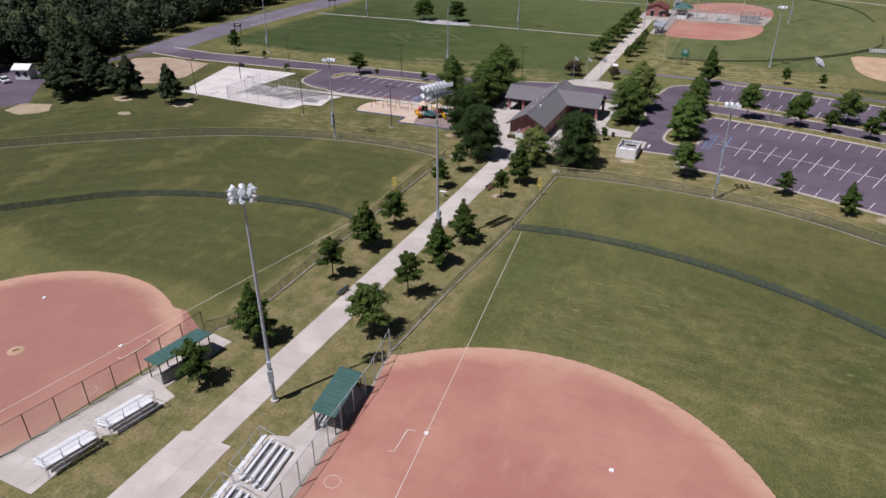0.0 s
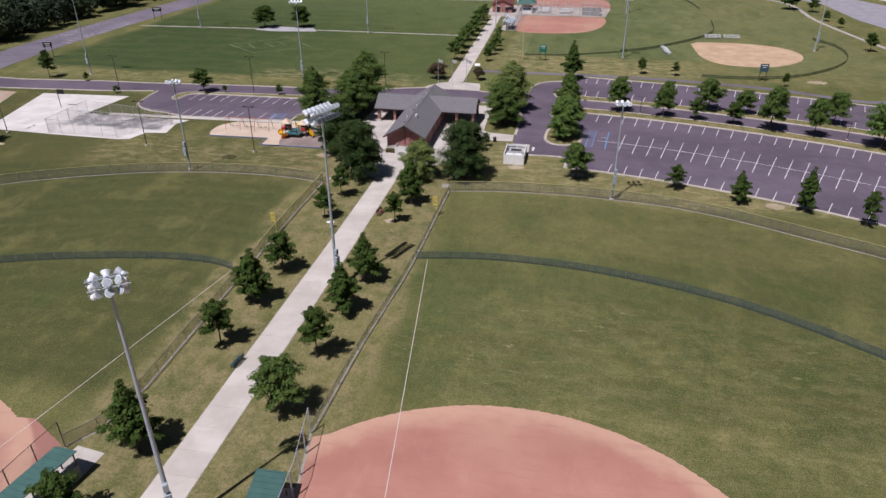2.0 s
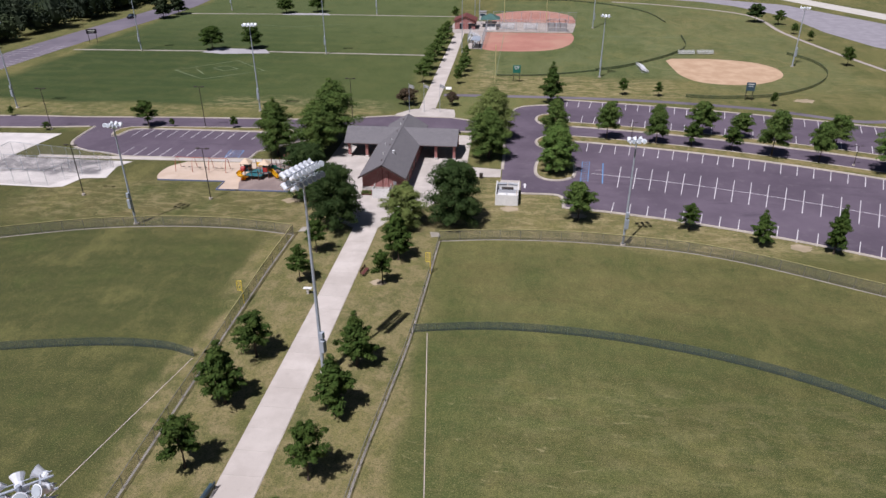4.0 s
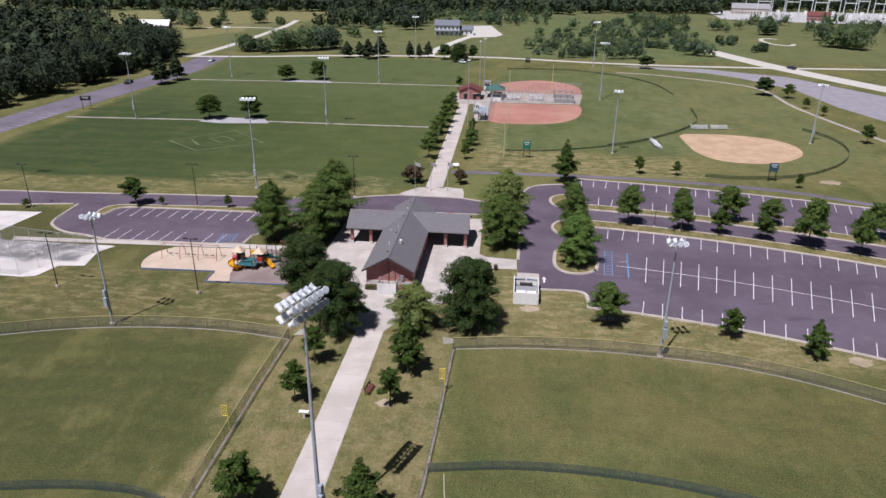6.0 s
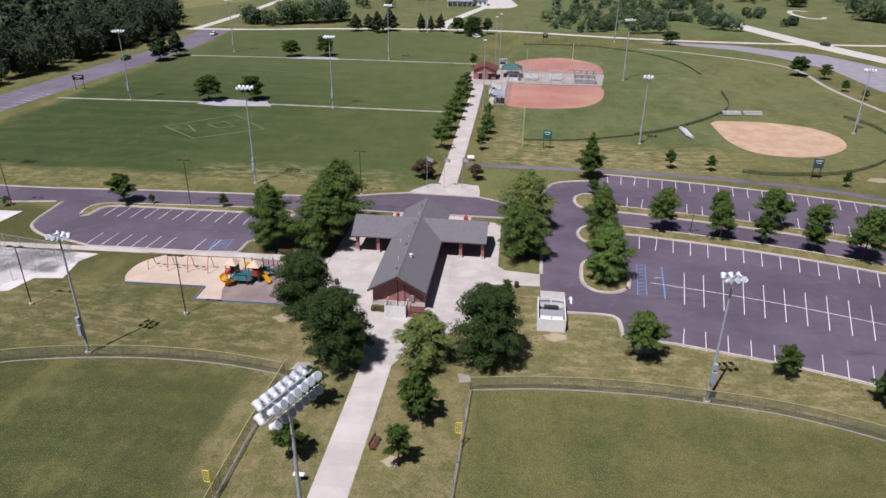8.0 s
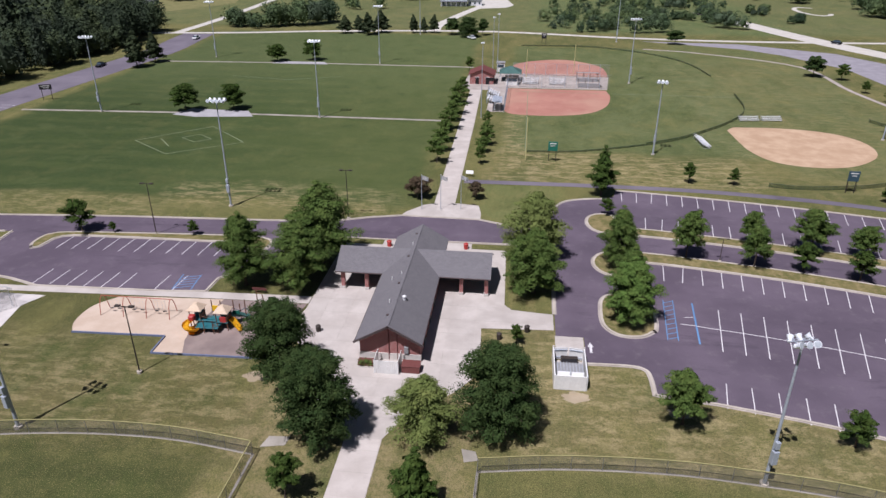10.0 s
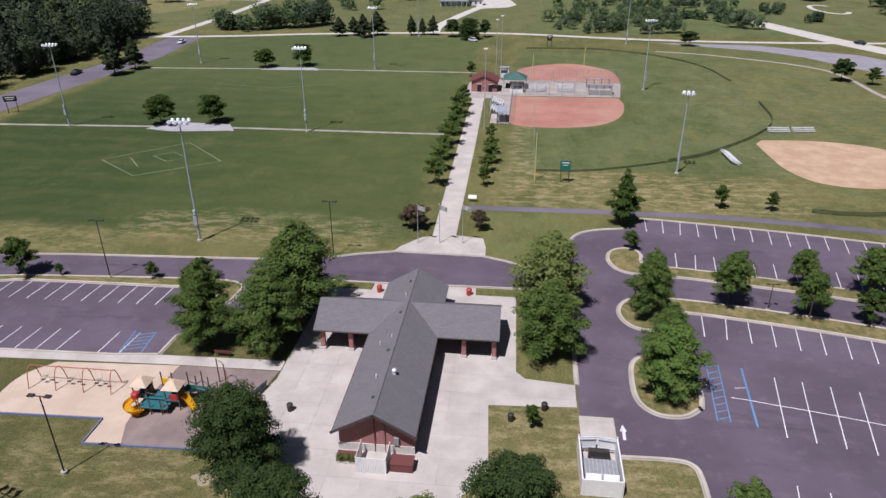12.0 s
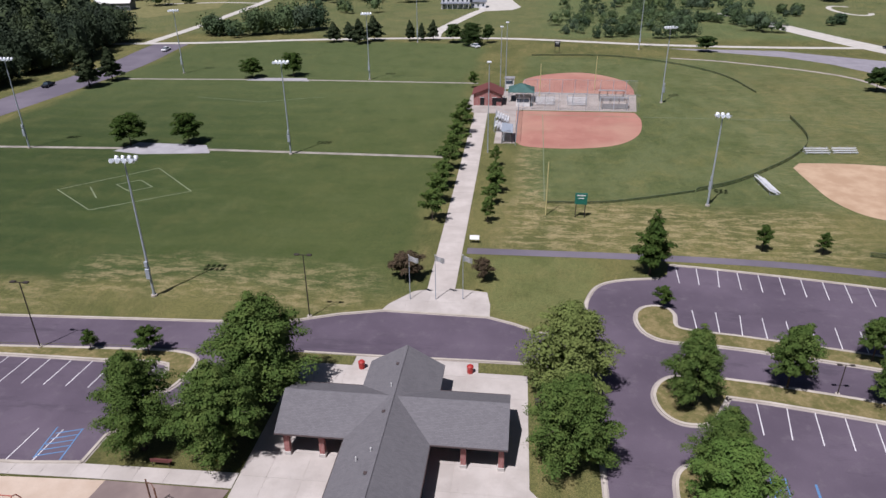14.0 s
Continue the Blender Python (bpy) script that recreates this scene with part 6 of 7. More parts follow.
    for x, y in ((-6.8, 161.6), (5.5, 162.0)):
        c = thing("litter_bin", "round red litter bin on the concrete by the road", "bin", (x, y, 0.054), group="red litter bins")
        part("body", rod((0, 0, 0), (0, 0, 0.85), 0.34, 0.38, 14), M["red"], c)
        part("lid", rod((0, 0, 0.85), (0, 0, 1.02), 0.40, 0.22, 14), M["red"], c)
    for x, y in ((-11.2, 135.9), (13.0, 157.0), (11.8, 136.8), (15.26, 138.9)):
        c = thing("litter_bin", "dark brown round litter bin on the plaza", "bin", (x, y, 0.054), group="brown litter bins")
        part("body", rod((0, 0, 0), (0, 0, 0.8), 0.30, 0.34, 14), M["bronze"], c)
        part("lid", rod((0, 0, 0.8), (0, 0, 0.92), 0.34, 0.2, 14), M["bronze"], c)


def bin_enclosure():
    e = thing("bin_enclosure", "white walled bin enclosure with open gates and skips inside", "enclosure", (20.15, 130.3, 0))
    for x in (-1.8, 1.8):
        part("wall", box((0.14, 5.6, 1.9), (x, 0.0, 0.95), bevel=0.01), M["white"], e)
        part("post", box((0.2, 0.2, 2.0), (x, 2.85, 1.0), bevel=0.01), M["soffit"], e)
    part("wall", box((3.46, 0.14, 1.9), (0, -2.8, 0.95), bevel=0.01), M["white"], e)
    for x, turn in ((-0.9, 8), (0.9, -8)):
        g = part("gate", box((1.64, 0.06, 1.6), (x, 2.95, 0.95), turn), M["white"], e, "pale boarded gate leaf")
        for z in (0.45, 1.45):
            part("rail", box((1.60, 0.10, 0.10), (x, 2.88, z), turn), M["steel"], g)
    part("floor", box((3.44, 5.5, 0.06), (0, 0, 0.03)), M["concrete"], e)
    d = thing("skip", "large grey ribbed steel skip with raised white lids", "skip", (20.15, 129.35, 0.06))
    part("body", box((3.06, 2.5, 1.45), (0, 0, 0.725), bevel=0.04), M["grey_panel"], d)
    for i in range(9):
        part("rib", box((0.06, 2.52, 0.05), (-1.4 + i * 0.35, 0, 1.46)), M["steel"], d)
    for x in (-0.78, 0.78):
        lid = part("lid", box((1.42, 0.10, 0.55), (x, -1.22, 1.62), 0, (-30, 0), bevel=0.04), M["white"], d, "curved white lid")
        part("hinge", rod((x - 0.66, -1.26, 1.42), (x + 0.66, -1.26, 1.42), 0.03), M["steel"], lid)
    d = thing("skip", "small black open skip beside the enclosure gate", "skip", (20.2, 131.7, 0.06))
    part("body", box((1.9, 1.2, 1.1), (0, 0, 0.55), bevel=0.04), M["dark"], d)
    part("rim", tube([(-0.95, -0.6, 1.12), (0.95, -0.6, 1.12), (0.95, 0.6, 1.12), (-0.95, 0.6, 1.12), (-0.95, -0.6, 1.12)], 0.04), M["bronze"], d)
    part("lid", box((1.9, 0.5, 0.05), (0, 0.35, 1.16), 0, (8, 0), bevel=0.01), M["bronze"], d)


# ---------- seats, dugouts ----------
def bleacher(length, rows, material, rails=True):
    b = thing("bleacher", "bright aluminium bleacher with guard rails on a concrete pad" if rails else "low pale aluminium bleacher without rails on the grass", "bleacher", group="bleachers" if rails else "low bleachers")
    for r in range(rows):
        part("seat_plank", box((0.26, length, 0.05), (r * 0.62, 0, 0.46 + r * 0.28), bevel=0.01), material, b)
        part("foot_plank", box((0.30, length, 0.04), (r * 0.62 + 0.33, 0, 0.20 + r * 0.28), bevel=0.01), material, b)
    for y in (-length / 2 + 0.15, -length / 6, length / 6, length / 2 - 0.15):
        f = tube([(-0.1, y, 0.05), (rows * 0.62 - 0.1, y, 0.05), (rows * 0.62 - 0.1, y, 0.35 + rows * 0.28), (-0.1, y, 0.38), (-0.1, y, 0.0)], 0.03, 5)
        part("frame", f, M["steel"], b)
    if not rails:
        return b
    back = rows * 0.62 - 0.05
    rail = tube([(0.1, -length / 2, 1.2), (back, -length / 2, 1.3 + rows * 0.25), (back, length / 2, 1.3 + rows * 0.25), (0.1, length / 2, 1.2)], 0.03, 5)
    for y in (-length / 2, -length / 6, length / 6, length / 2):
        add_rod(rail, (back, y, 0.0), (back, y, 1.3 + rows * 0.25), 0.028, sides=5)
    part("guard_rail", rail, M["steel"], b)
    return b


def dugout(at, turn, label):
    d = thing("dugout", label, "dugout", at, turn, group="dugouts")
    part("roof", box((2.6, 7.0, 0.10), (0, 0, 2.62), 0, (0, 7), bevel=0.02), M["green_roof"], d, "green sloping metal roof")
    for i in range(12):
        part("roof_seam", box((2.55, 0.04, 0.05), (0, -3.3 + i * 0.6, 2.69), 0, (0, 7)), M["green_roof"], d)
    for x, z in ((-1.05, 2.7), (1.05, 2.45)):
        for y in (-3.2, -1.07, 1.07, 3.2):
            part("post", box((0.10, 0.10, z), (x, y, z / 2)), M["rust_post"], d)
    part("back_wall", box((0.14, 6.6, 1.3), (-1.1, 0, 0.65), bevel=0.01), M["grey_panel"], d, "grey block back wall")
    for y in (-3.3, 3.3):
        part("end_mesh", box((2.1, 0.02, 2.3), (0, y, 1.2)), M["fine_wire"], d)
    bench = part("bench", box((0.4, 6.0, 0.06), (-0.7, 0, 0.5), bevel=0.01), M["bright"], d)
    part("bench_back", box((0.05, 6.0, 0.3), (-0.92, 0, 0.85)), M["bright"], bench)
    return d


def park_bench(at, turn, label, material):
    b = thing("bench", label, "bench", at, turn, group="park benches")
    for i in range(4):
        part("seat_slat", box((1.9, 0.10, 0.04), (0, -0.18 + i * 0.13, 0.46)), material, b)
    for i in range(3):
        part("back_slat", box((1.9, 0.03, 0.11), (0, 0.30 + i * 0.03, 0.60 + i * 0.15)), material, b)
    for x in (-0.8, 0.8):
        leg = box((0.06, 0.5, 0.05), (x, 0, 0.43))
        add_box(leg, (0.06, 0.06, 0.45), (x, -0.18, 0.22))
        add_box(leg, (0.06, 0.06, 0.95), (x, 0.28, 0.47))
        part("leg", leg, M["bronze"], b)
    return b


def seats():
    a = bleacher(5.0, 5, M["bright"])
    a.matrix_basis = pose(-13.6, 29.0, 0.05, 0, 0, -13)
    copy_thing(a, pose(-12.6, 35.2, 0.05, 0, 0, -13))
    copy_thing(a, pose(7.2, 35.2, 0.05, 0, 0, 186))
    copy_thing(a, pose(7.8, 29.2, 0.05, 0, 0, 186))
    low = bleacher(5.0, 3, M["bright"], False)
    low.matrix_basis = pose(71.9, 245.4, 0, 0, 0, 95)
    copy_thing(low, pose(77.7, 246.0, 0, 0, 0, 95))
    bleacher(8.0, 3, M["bright"], False).matrix_basis = pose(56.3, 224.6, 0, 0, 0, 184)
    for x, y, t in ((6.4, 266, 180), (6.4, 258, 180), (15.6, 281.6, 90), (24.0, 281.8, 90)):
        copy_thing(a, pose(x, y, 0.036 if y > 255 or x < 30 else 0, 0, 0, t))
    dugout((-12.0, 43.6, 0.05), -10, "green roofed dugout with a grey back wall beside the fence").rotation_euler.z = radians(170)
    dugout((8.0, 44.6, 0.05), 8, "green roofed dugout with a mesh front beside the clay infield")
    dugout((33.5, 280.4, 0.036), 90, "grey roofed far dugout between the twin infields")
    dugout((33.5, 288.6, 0.036), 90, "grey roofed far dugout behind the twin infields")
    dugout((6.6, 250.6, 0.036), 0, "grey roofed far dugout at the end of the bleachers")
    for d in [o for o in scene.objects if o.name.startswith("dugout")][2:]:
        for c in d.children:
            if c.name.startswith("roof"):
                c.data = c.data.copy()
                c.data.materials[0] = M["grey_panel"] if d.location.x > 20 else M["steel"]
                c["label"] = "flat dull metal roof"
    park_bench((-3.75, 64.0, 0), 262, "blue green slatted park bench beside the footpath", M["bench_blue"])
    park_bench((1.75, 103.1, 0), 80, "reddish brown slatted park bench beside the footpath", M["brown_red"])
    park_bench((-22.1, 144.7, 0.05), 180, "brownish red slatted park bench beside the playground pavement", M["brown_red"])
    park_bench((-15.5, 138.6, 0.05), 255, "dark slatted park bench at the playground edge", M["bench_blue"])
    t = thing("drinking_fountain", "white drinking fountain table beside the footpath", "fountain", (-4.5, 97.3, 0))
    part("top", box((1.1, 0.5, 0.08), (0, 0, 0.85), bevel=0.02), M["white"], t)
    part("pedestal", box((0.3, 0.3, 0.82), (0, 0, 0.41), bevel=0.02), M["soffit"], t)
    k = thing("notice_board", "white low notice board beside the path crossing", "sign", (3.4, 195.6, 0))
    part("panel", box((1.5, 0.10, 0.7), (0, 0, 0.95), 0, (-35, 0), bevel=0.01), M["white"], k)
    for x in (-0.6, 0.6):
        part("post", box((0.08, 0.08, 0.9), (x, 0.05, 0.45)), M["bronze"], k)


# ---------- playground ----------
def swings():
    s = thing("swing_set", "long red steel swing set on pinkish sand", "swing set", (-36.2, 137.4, 0.05))
    for x in (-4.8, -1.6, 1.6, 4.8):
        pts = [(x, -1.1, 0), (x, -0.75, 1.5), (x, -0.4, 2.2), (x, 0, 2.42), (x, 0.4, 2.2), (x, 0.75, 1.5), (x, 1.1, 0)]
        part("arch", tube(pts, 0.05, 7), M["swing_red"], s)
    part("beam", rod((-4.8, 0, 2.42), (4.8, 0, 2.42), 0.05), M["swing_red"], s)
    for x in (-3.7, -2.6, -0.6, 0.6, 2.6, 3.7):
        sw = part("swing_seat", box((0.5, 0.22, 0.05), (x, 0, 0.55), bevel=0.02), M["dark"], s)
        for dx in (-0.22, 0.22):
            part("chain", rod((x + dx, 0, 0.55), (x + dx, 0, 2.4), 0.012, sides=4), M["steel"], sw)


def play_tower():
    p = thing("play_tower", "colourful play tower with canopies and yellow slides", "playground", (-25.1, 135.2, 0.055))
    for cx, cy in ((-1.9, 0.4), (1.7, 0.2)):
        for dx in (-0.7, 0.7):
            for dy in (-0.7, 0.7):
                part("post", rod((cx + dx, cy + dy, 0), (cx + dx, cy + dy, 2.75), 0.07, sides=8), M["play_brown"], p)
        part("deck", box((1.6, 1.6, 0.12), (cx, cy, 1.15), bevel=0.02), M["play_teal"], p)
        roof = bmesh.new()
        bmesh.ops.create_cone(roof, cap_ends=False, segments=4, radius1=1.38, radius2=0.30, depth=0.72, matrix=pose(cx, cy, 2.92, 0, 0, 45))
        bmesh.ops.contextual_create(roof, geom=[e for e in roof.edges if all(v.co.z > 3 for v in e.verts)])
        bmesh.ops.solidify(roof, geom=roof.faces[:], thickness=0.06)
        part("canopy", roof, M["canvas"], p, "cream pitched canopy")
        part("guard_panel", box((1.4, 0.06, 0.7), (cx, cy + 0.72, 1.6), bevel=0.01), M["play_teal"], p)
        part("guard_panel", box((0.06, 1.3, 0.7), (cx + 0.74, cy, 1.6), bevel=0.01), M["play_brown"], p)
    part("bridge", box((2.1, 1.3, 0.12), (-0.1, 0.3, 1.1), bevel=0.02), M["play_teal"], p)
    part("low_deck", box((3.0, 1.3, 0.12), (0.0, -0.9, 0.8), bevel=0.02), M["play_teal"], p)
    part("bridge_rail", tube([(-1.2, -0.25, 1.75), (-0.4, -0.25, 1.6), (0.4, -0.25, 1.75)], 0.04), M["play_brown"], p)
    for x in (-1.5, -0.3, 0.9):
        part("post", rod((x, -1.5, 0), (x, -1.5, 1.9), 0.06, sides=8), M["play_brown"], p)
    for x in (-0.55, 0.65):
        part("post", rod((x, 1.9, 0), (x, 1.9, 2.9), 0.07, sides=8), M["play_brown"], p)
    part("panel", box((1.1, 0.08, 0.8), (0.05, 1.9, 1.7), bevel=0.01), M["play_yellow"], p)
    part("panel", box((0.8, 0.08, 0.8), (1.9, -0.56, 1.6), bevel=0.01), M["red"], p)
    part("panel", box((0.9, 0.08, 0.9), (2.9, 1.4, 1.4), bevel=0.01), M["green_sign"], p)
    def trough(path, w):
        bm = bmesh.new()
        prev = None
        for i, q in enumerate(path):
            a, b = Vector(path[max(0, i - 1)]), Vector(path[min(len(path) - 1, i + 1)])
            d = (b - a).normalized()
            side = Vector((-d.y, d.x, 0)).normalized() * w
            q = Vector(q)
            row = [bm.verts.new(q + side + Vector((0, 0, 0.32))), bm.verts.new(q + side * 0.75), bm.verts.new(q - side * 0.75), bm.verts.new(q - side + Vector((0, 0, 0.32)))]
            if prev:
                for k in range(3):
                    bm.faces.new((prev[k], prev[k + 1], row[k + 1], row[k]))
            prev = row
        bmesh.ops.solidify(bm, geom=bm.faces[:], thickness=0.05)
        return bm
    spiral = [(-1.9 + 0.62 * math.cos(a), -1.75 + 0.62 * math.sin(a), 1.45 - 1.15 * k / 16) for k in range(17) for a in (1.6 + k * 0.40,)]
    spiral += [(spiral[-1][0] + 0.25, spiral[-1][1] - 0.55, 0.25), (spiral[-1][0] + 0.35, spiral[-1][1] - 1.1, 0.22)]
    part("slide", trough(spiral, 0.42), M["play_yellow"], p, "yellow spiral slide")
    part("slide", trough([(2.4, 0.2, 1.25), (3.0, 0.0, 1.15), (3.6, -0.4, 0.6), (4.1, -0.7, 0.3)], 0.40), M["play_yellow"], p, "yellow wavy slide")
    part("slide", trough([(2.3, 1.0, 1.3), (3.1, 1.6, 1.15), (3.8, 2.1, 0.6), (4.5, 2.5, 0.28)], 0.42), M["play_pale"], p, "pale teal slide")
    part("slide_hood", box((0.8, 0.8, 0.8), (-2.1, -0.75, 1.75), bevel=0.15), M["red"], p, "red slide entrance")
    lad = tube([(0.8, -1.3, 0), (0.8, -1.0, 1.3)], 0.04)
    for i in range(5):
        add_rod(lad, (0.8, -1.27 + i * 0.05, 0.15 + i * 0.24), (1.4, -1.27 + i * 0.05, 0.15 + i * 0.24), 0.03, sides=5)
    add_rod(lad, (1.4, -1.3, 0), (1.4, -1.0, 1.3), 0.04)
    part("ladder", lad, M["play_brown"], p)
    c = thing("climbing_frame", "brown steel climbing posts with loops beside the play tower", "climbing frame", (-21.0, 136.8, 0.055))
    for x, y, h in ((-1.9, 0.7, 2.8), (-1.1, 0.8, 2.3), (-0.4, 0.9, 2.9), (0.4, 0.6, 2.4), (0.5, 2.9, 3.2), (1.6, 2.2, 3.0), (1.2, 0.9, 1.6)):
        part("post", rod((x, y, 0), (x, y, h), 0.07, sides=8), M["play_brown"], c)
    part("climber", tube([(-1.9, 0.7, 1.6), (-1.1, 0.8, 1.2), (-0.4, 0.9, 1.7), (0.4, 0.6, 1.3), (1.2, 0.9, 1.5)], 0.05), M["bench_blue"], c)
    part("ladder", tube([(0.5, 2.9, 2.9), (1.1, 2.7, 3.0), (1.6, 2.2, 2.8), (2.2, 1.5, 1.6), (2.3, 1.3, 0.0)], 0.04), M["play_brown"], c)


def hoop():
    h = thing("basketball_hoop", "steel basketball hoop with a dark backboard on the court", "basketball hoop", (-85.4, 143.7, 0.04), 90)
    part("post", rod((0, 0, 0), (0, 0, 3.4), 0.08, sides=8), M["bronze"], h)
    part("arm", rod((0, 0, 3.2), (1.0, 0, 3.2), 0.05), M["bronze"], h)
    part("backboard", box((0.06, 1.8, 1.1), (1.0, 0, 3.4), bevel=0.02), M["dark"], h)
    ring = arc(1.28, 0, 0.23, 0, 360, 14)
    part("rim", tube([(x, y, 3.05) for x, y in ring], 0.015, 5), M["red"], h)


def scoreboard(at, turn, label, material, w=2.0, hgt=2.0):
    s = thing("scoreboard", label, "scoreboard", at, turn, group="scoreboards")
    part("board", box((w, 0.18, hgt), (0, 0, 4.4 - hgt / 2), bevel=0.02), material, s)
    part("score_bar", box((w * 0.7, 0.03, 0.18), (0, -0.105, 4.0)), M["white"], s)
    part("score_bar", box((w * 0.5, 0.03, 0.12), (0, -0.105, 3.5)), M["white"], s)
    for x in (-w * 0.38, w * 0.38):
        part("post", box((0.14, 0.14, 4.4), (x, 0.14, 2.2)), M["bronze"], s)
    return s


def stand_building():
    b = thing("concession_stand", "small red brick concession stand with a dark gable roof", "building", (0.4, 283.6, 0.036))
    part("wall", box((7.4, 7.0, 3.0), (0, 0, 1.5)), M["brick"], b, "red brick walls")
    part("wall", gable_wall(-3.7, 3.7, -3.56, 3.0, 4.3, 0.2), M["brick"], b)
    part("roof", prism_roof(-4.2, 4.2, -4.0, 4.0, 2.95, 4.65, True), M["brown_red"], b, "dull reddish metal roof")
    # Near-black panels stand for the shade inside doorways and service hatch.
    for x in (-1.9, 1.3):
        d = part("door", box((1.1, 0.1, 2.1), (x + 0.5, -3.6, 1.07)), M["dark"], b, "near-black panel for the shade in the doorway")
        part("door_frame", box((1.3, 0.06, 0.12), (x + 0.5, -3.62, 2.2)), M["white"], d)
    part("service_hatch", box((1.5, 0.1, 1.0), (3.0, -3.6, 1.6)), M["dark"], b)
    t = thing("canopy_tent", "dark green canopy tent over the spectator seats", "canopy", (9.2, 287.2, 0.036))
    bm = bmesh.new()
    bmesh.ops.create_cone(bm, cap_ends=False, segments=4, radius1=5.0, radius2=0.4, depth=1.7, matrix=pose(0, 0, 3.6, 0, 0, 45))
    bmesh.ops.solidify(bm, geom=bm.faces[:], thickness=0.06)
    part("canopy", bm, M["green_roof"], t, "green fabric pyramid canopy")
    for x in (-3.3, 3.3):
        for y in (-3.3, 3.3):
            part("post", rod((x, y, 0), (x, y, 2.9), 0.06), M["steel"], t)
    p = thing("press_box", "pale announcer booth behind the far backstop", "booth", (9.8, 281.2, 0.036))
    part("body", box((3.6, 2.8, 2.4), (0, 0, 1.2), bevel=0.03), M["white"], p)
    part("window_band", box((3.2, 0.06, 0.9), (0, -1.42, 1.6)), M["glass"], p)
    part("roof", box((4.2, 3.4, 0.14), (0, 0, 2.47), bevel=0.02), M["bronze"], p)
    q = thing("press_box", "pale equipment booth beside the rear infield", "booth", (5.6, 300.5, 0.036))
    part("body", box((2.6, 2.6, 3.0), (0, 0, 1.5), bevel=0.03), M["white"], q)
    part("window_band", box((2.0, 0.06, 0.9), (0, -1.33, 2.0)), M["glass"], q)
    part("roof", box((3.0, 3.0, 0.14), (0, 0, 3.07), bevel=0.02), M["grey_panel"], q)


def signs():
    scoreboard((20.3, 207.2, 0), 0, "green scoreboard on two posts beside the far outfield fence", M["green_sign"])
    scoreboard((76.5, 195.0, 0), 0, "blue green scoreboard on two posts at the tan infield", M["bench_blue"])
    scoreboard((21.0, 356, 0), 0, "dark scoreboard on two posts behind the rear field", M["dark"])
    scoreboard((-121.6, 245.0, 0), 20, "dark sign board on two posts beside the park road", M["dark"], 3.2, 1.4)
    scoreboard((-121.0, 186.4, 0), 20, "dark sign board on two posts at the pitch corner", M["dark"], 2.4, 1.2)


# ---------- distant buildings and vehicles ----------
def house(name, label, at, turn, w, d, hgt, roof, wall):
    h = thing(name, label, "house", at, turn)
    part("wall", box((w, d, hgt), (0, 0, hgt / 2)), wall, h)
    part("roof", prism_roof(-w / 2 - 0.5, w / 2 + 0.5, -d / 2 - 0.5, d / 2 + 0.5, hgt - 0.05, hgt + d * 0.32, False, 0.25), roof, h, "pitched roof")
    levels = 2 if hgt > 5 else 1
    n = max(2, int(w / 2.4))
    for lv in range(levels):
        for i in range(n):
            x = (i + 0.5) / n * w - w / 2
            g = part("window", box((0.95, 0.08, 1.35), (x, -d / 2 - 0.02, 1.5 + lv * 2.8)), M["glass"], h, "dark sash window")
            part("window_frame", box((1.15, 0.05, 0.12), (x, -d / 2 - 0.04, 2.24 + lv * 2.8)), M["white"], g)
    return h


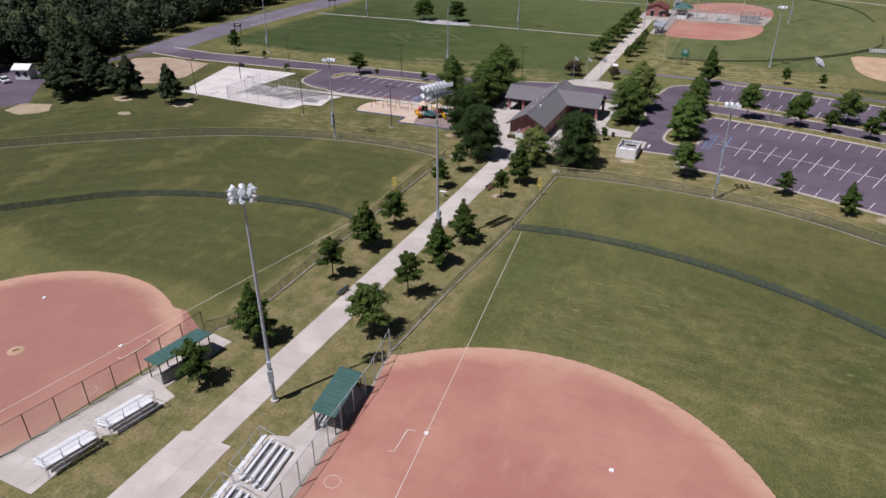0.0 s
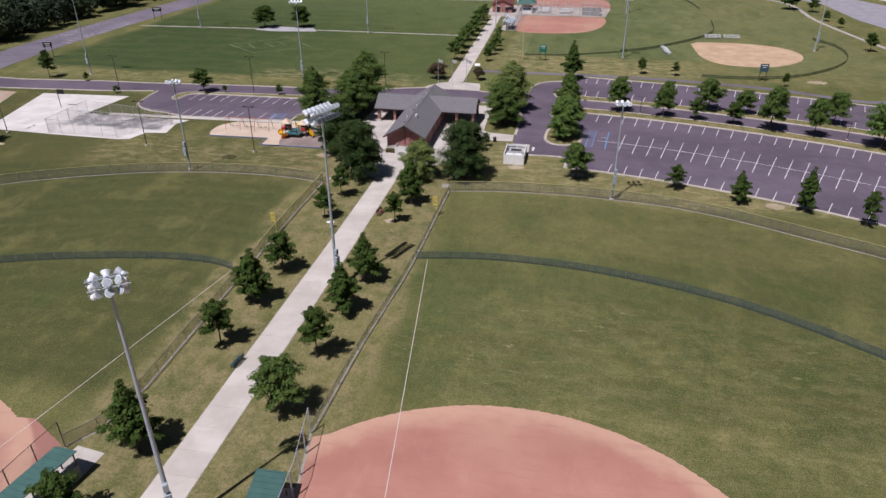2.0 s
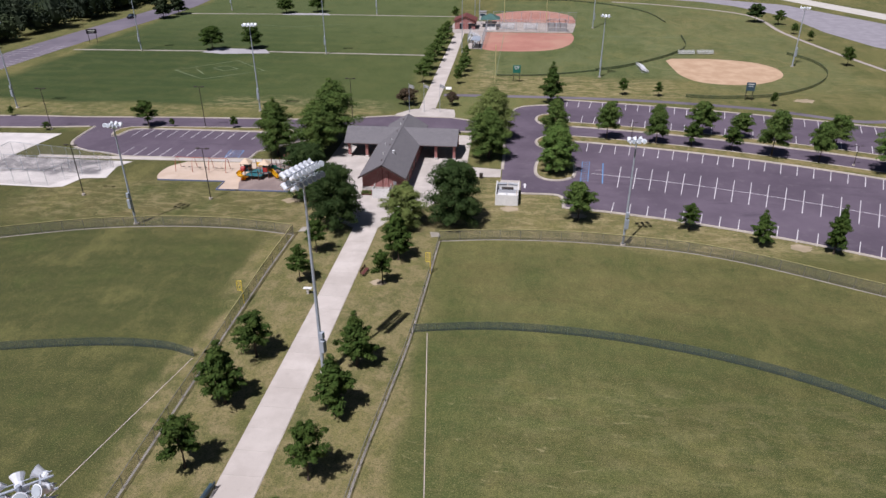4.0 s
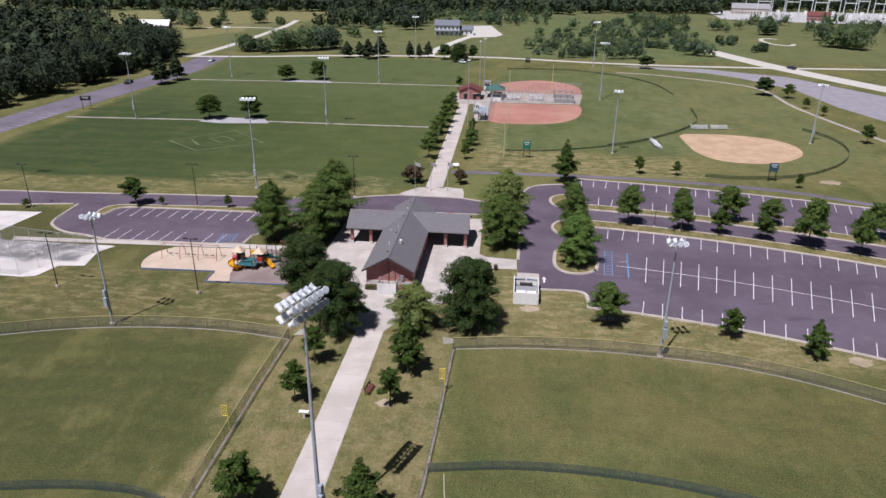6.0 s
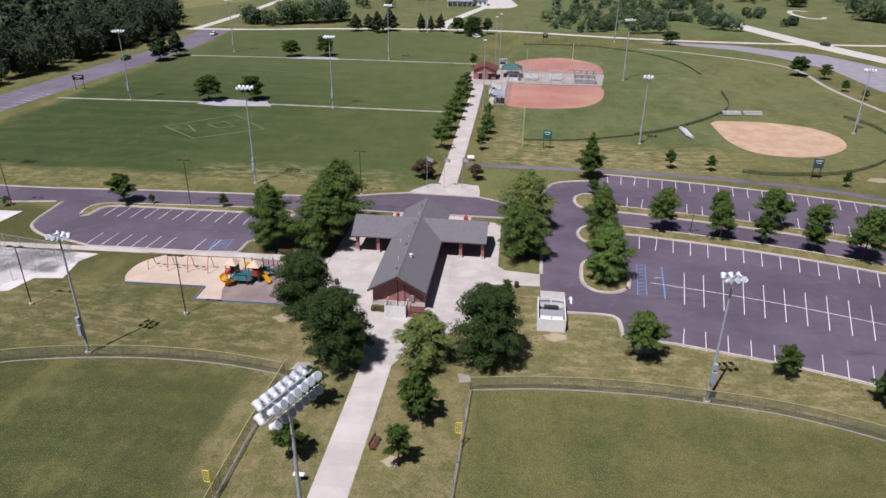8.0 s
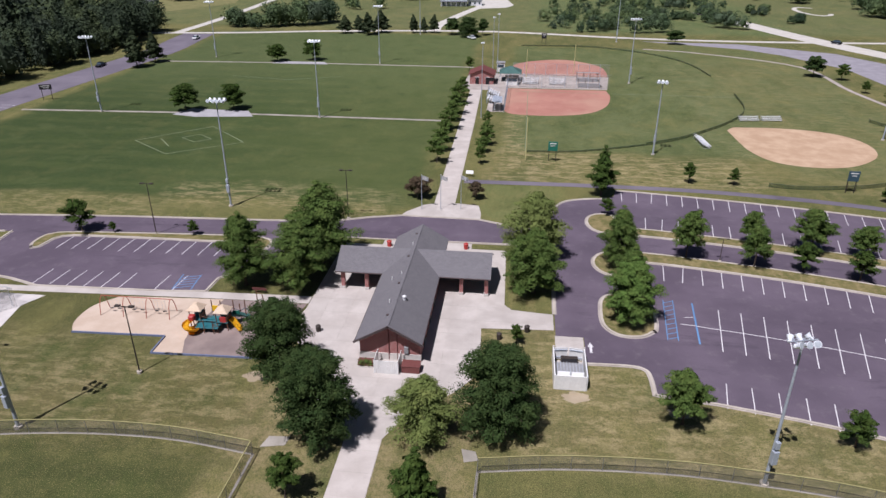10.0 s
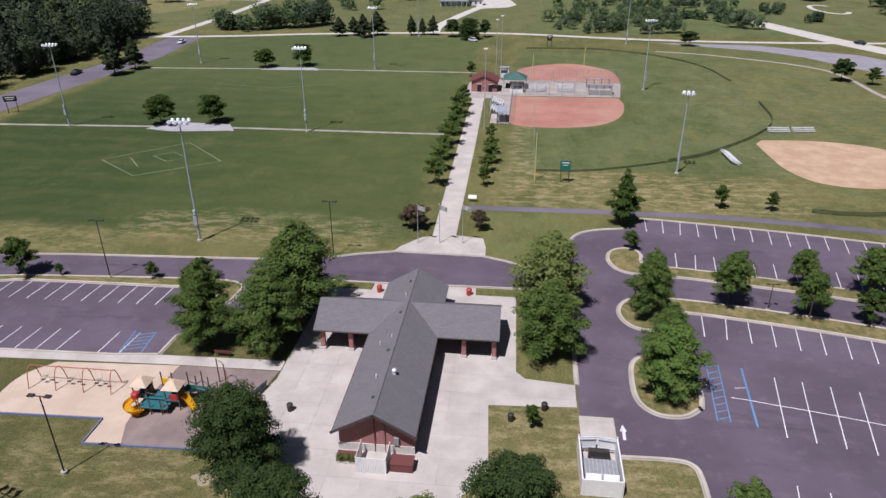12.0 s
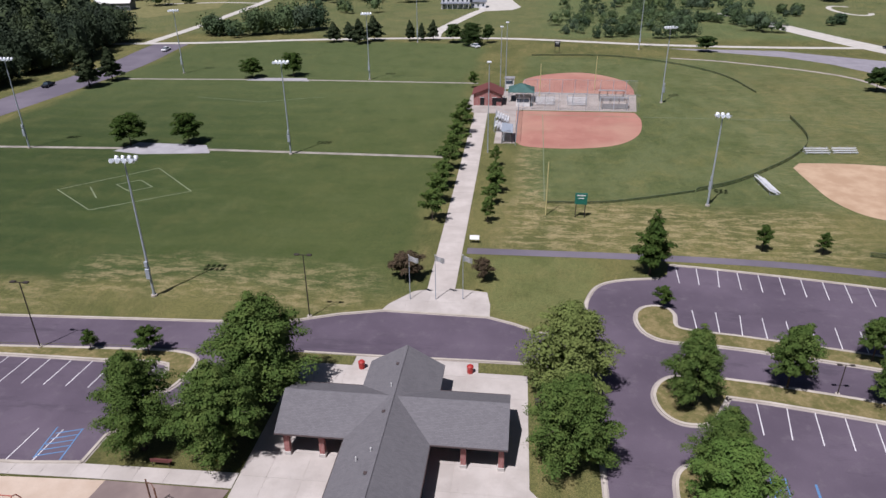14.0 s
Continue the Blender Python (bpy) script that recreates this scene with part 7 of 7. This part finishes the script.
def distance():
    h = house("farmhouse", "white two-storey farmhouse with a blue grey roof and porch", (-29, 486, 0), 4, 15, 9, 6.0, M["slate"], M["siding"])
    part("porch_roof", box((16, 2.6, 0.2), (0, -5.6, 2.9), 0, (10, 0)), M["slate"], h)
    for i in range(6):
        part("porch_post", box((0.2, 0.2, 2.8), (-7 + i * 2.8, -6.7, 1.4)), M["white"], h)
    house("garage", "white garage wing beside the farmhouse", (-17, 489, 0), 4, 8, 7, 3.2, M["slate"], M["siding"])
    house("barn", "long pale metal barn among trees", (-214, 470, 0), 12, 18, 10, 4.0, M["white"], M["slate"])
    house("hut", "small white service hut in the wood clearing", (-139.0, 121.0, 0), 20, 4, 3.4, 2.8, M["white"], M["siding"])
    house("control_building", "red brick control building at the far substation", (252, 640, 0), -20, 16, 9, 4, M["brown_red"], M["brick"])
    for x, y in ((216, 698), (342, 682)):
        house("warehouse", "low pale warehouse at the far substation", (x, y, 0), -12, 30, 12, 5, M["grey_panel"], M["kerb"])
    for i in range(16):
        g = thing("gantry", "pale steel lattice gantry of the far substation", "gantry", (220 + (i % 8) * 22, 674 + (i // 8) * 34 - (i % 8) * 3, 0), -12, group="substation gantries")
        for x in (-5, 5):
            part("mast", rod((x, 0, 0), (x, 0, 15), 0.45, 0.2, 4), M["bright"], g)
        part("beam", box((10.4, 0.5, 0.6), (0, 0, 12)), M["bright"], g)
        part("equipment", box((2.4, 2.0, 3.4), (0, -4, 1.7), bevel=0.1), M["white"], g)


def car(at, turn, paint, label, long=4.5):
    c = thing("car", label, "car", at, turn, group="cars")
    body = box((1.8, long, 0.62), (0, 0, 0.62), bevel=0.14)
    part("body", body, paint, c)
    cab = bmesh.new()
    bmesh.ops.create_cone(cab, cap_ends=True, segments=4, radius1=1.5, radius2=1.12, depth=0.58, matrix=pose(0, -0.2, 1.2) @ Matrix.Diagonal((0.78, 1.15, 1, 1)) @ pose(0, 0, 0, 0, 0, 45))
    part("cabin", cab, M["glass"], c, "dark tinted windows")
    part("roof", box((1.25, 1.7, 0.06), (0, -0.2, 1.5), bevel=0.02), paint, c)
    for x in (-0.82, 0.82):
        for y in (-long * 0.3, long * 0.31):
            w = part("wheel", rod((x - 0.1, y, 0.33), (x + 0.1, y, 0.33), 0.33, sides=14), M["rubber_black"], c)
            part("rim", rod((x - 0.115, y, 0.33), (x + 0.115, y, 0.33), 0.19, sides=10), M["bright"], w)


def cars():
    car((141, 372, 0.05), 30, M["car_dark"], "dark car driving on the pale highway")
    car((116.5, 431, 0.05), 20, M["car_white"], "white car far along the pale highway")
    car((-133.5, 292, 0.03), 5, M["car_dark"], "dark pickup parked at the edge of the park road", 5.2)
    car((-140.4, 115.6, 0.02), 70, M["car_white"], "white car parked in the wood clearing")
    car((-126, 352, 0.04), 5, M["car_white"], "white van parked where two roads meet", 5.4)
    car((-9.4, 366.5, 0.0), 40, M["car_white"], "white car standing under trees beside the far road")


plant_trees()
far_woods()
fences()
light_poles()
shelter()
bin_enclosure()
seats()
swings()
play_tower()
hoop()
stand_building()
signs()
distance()
cars()
pavements()
stall_lines()
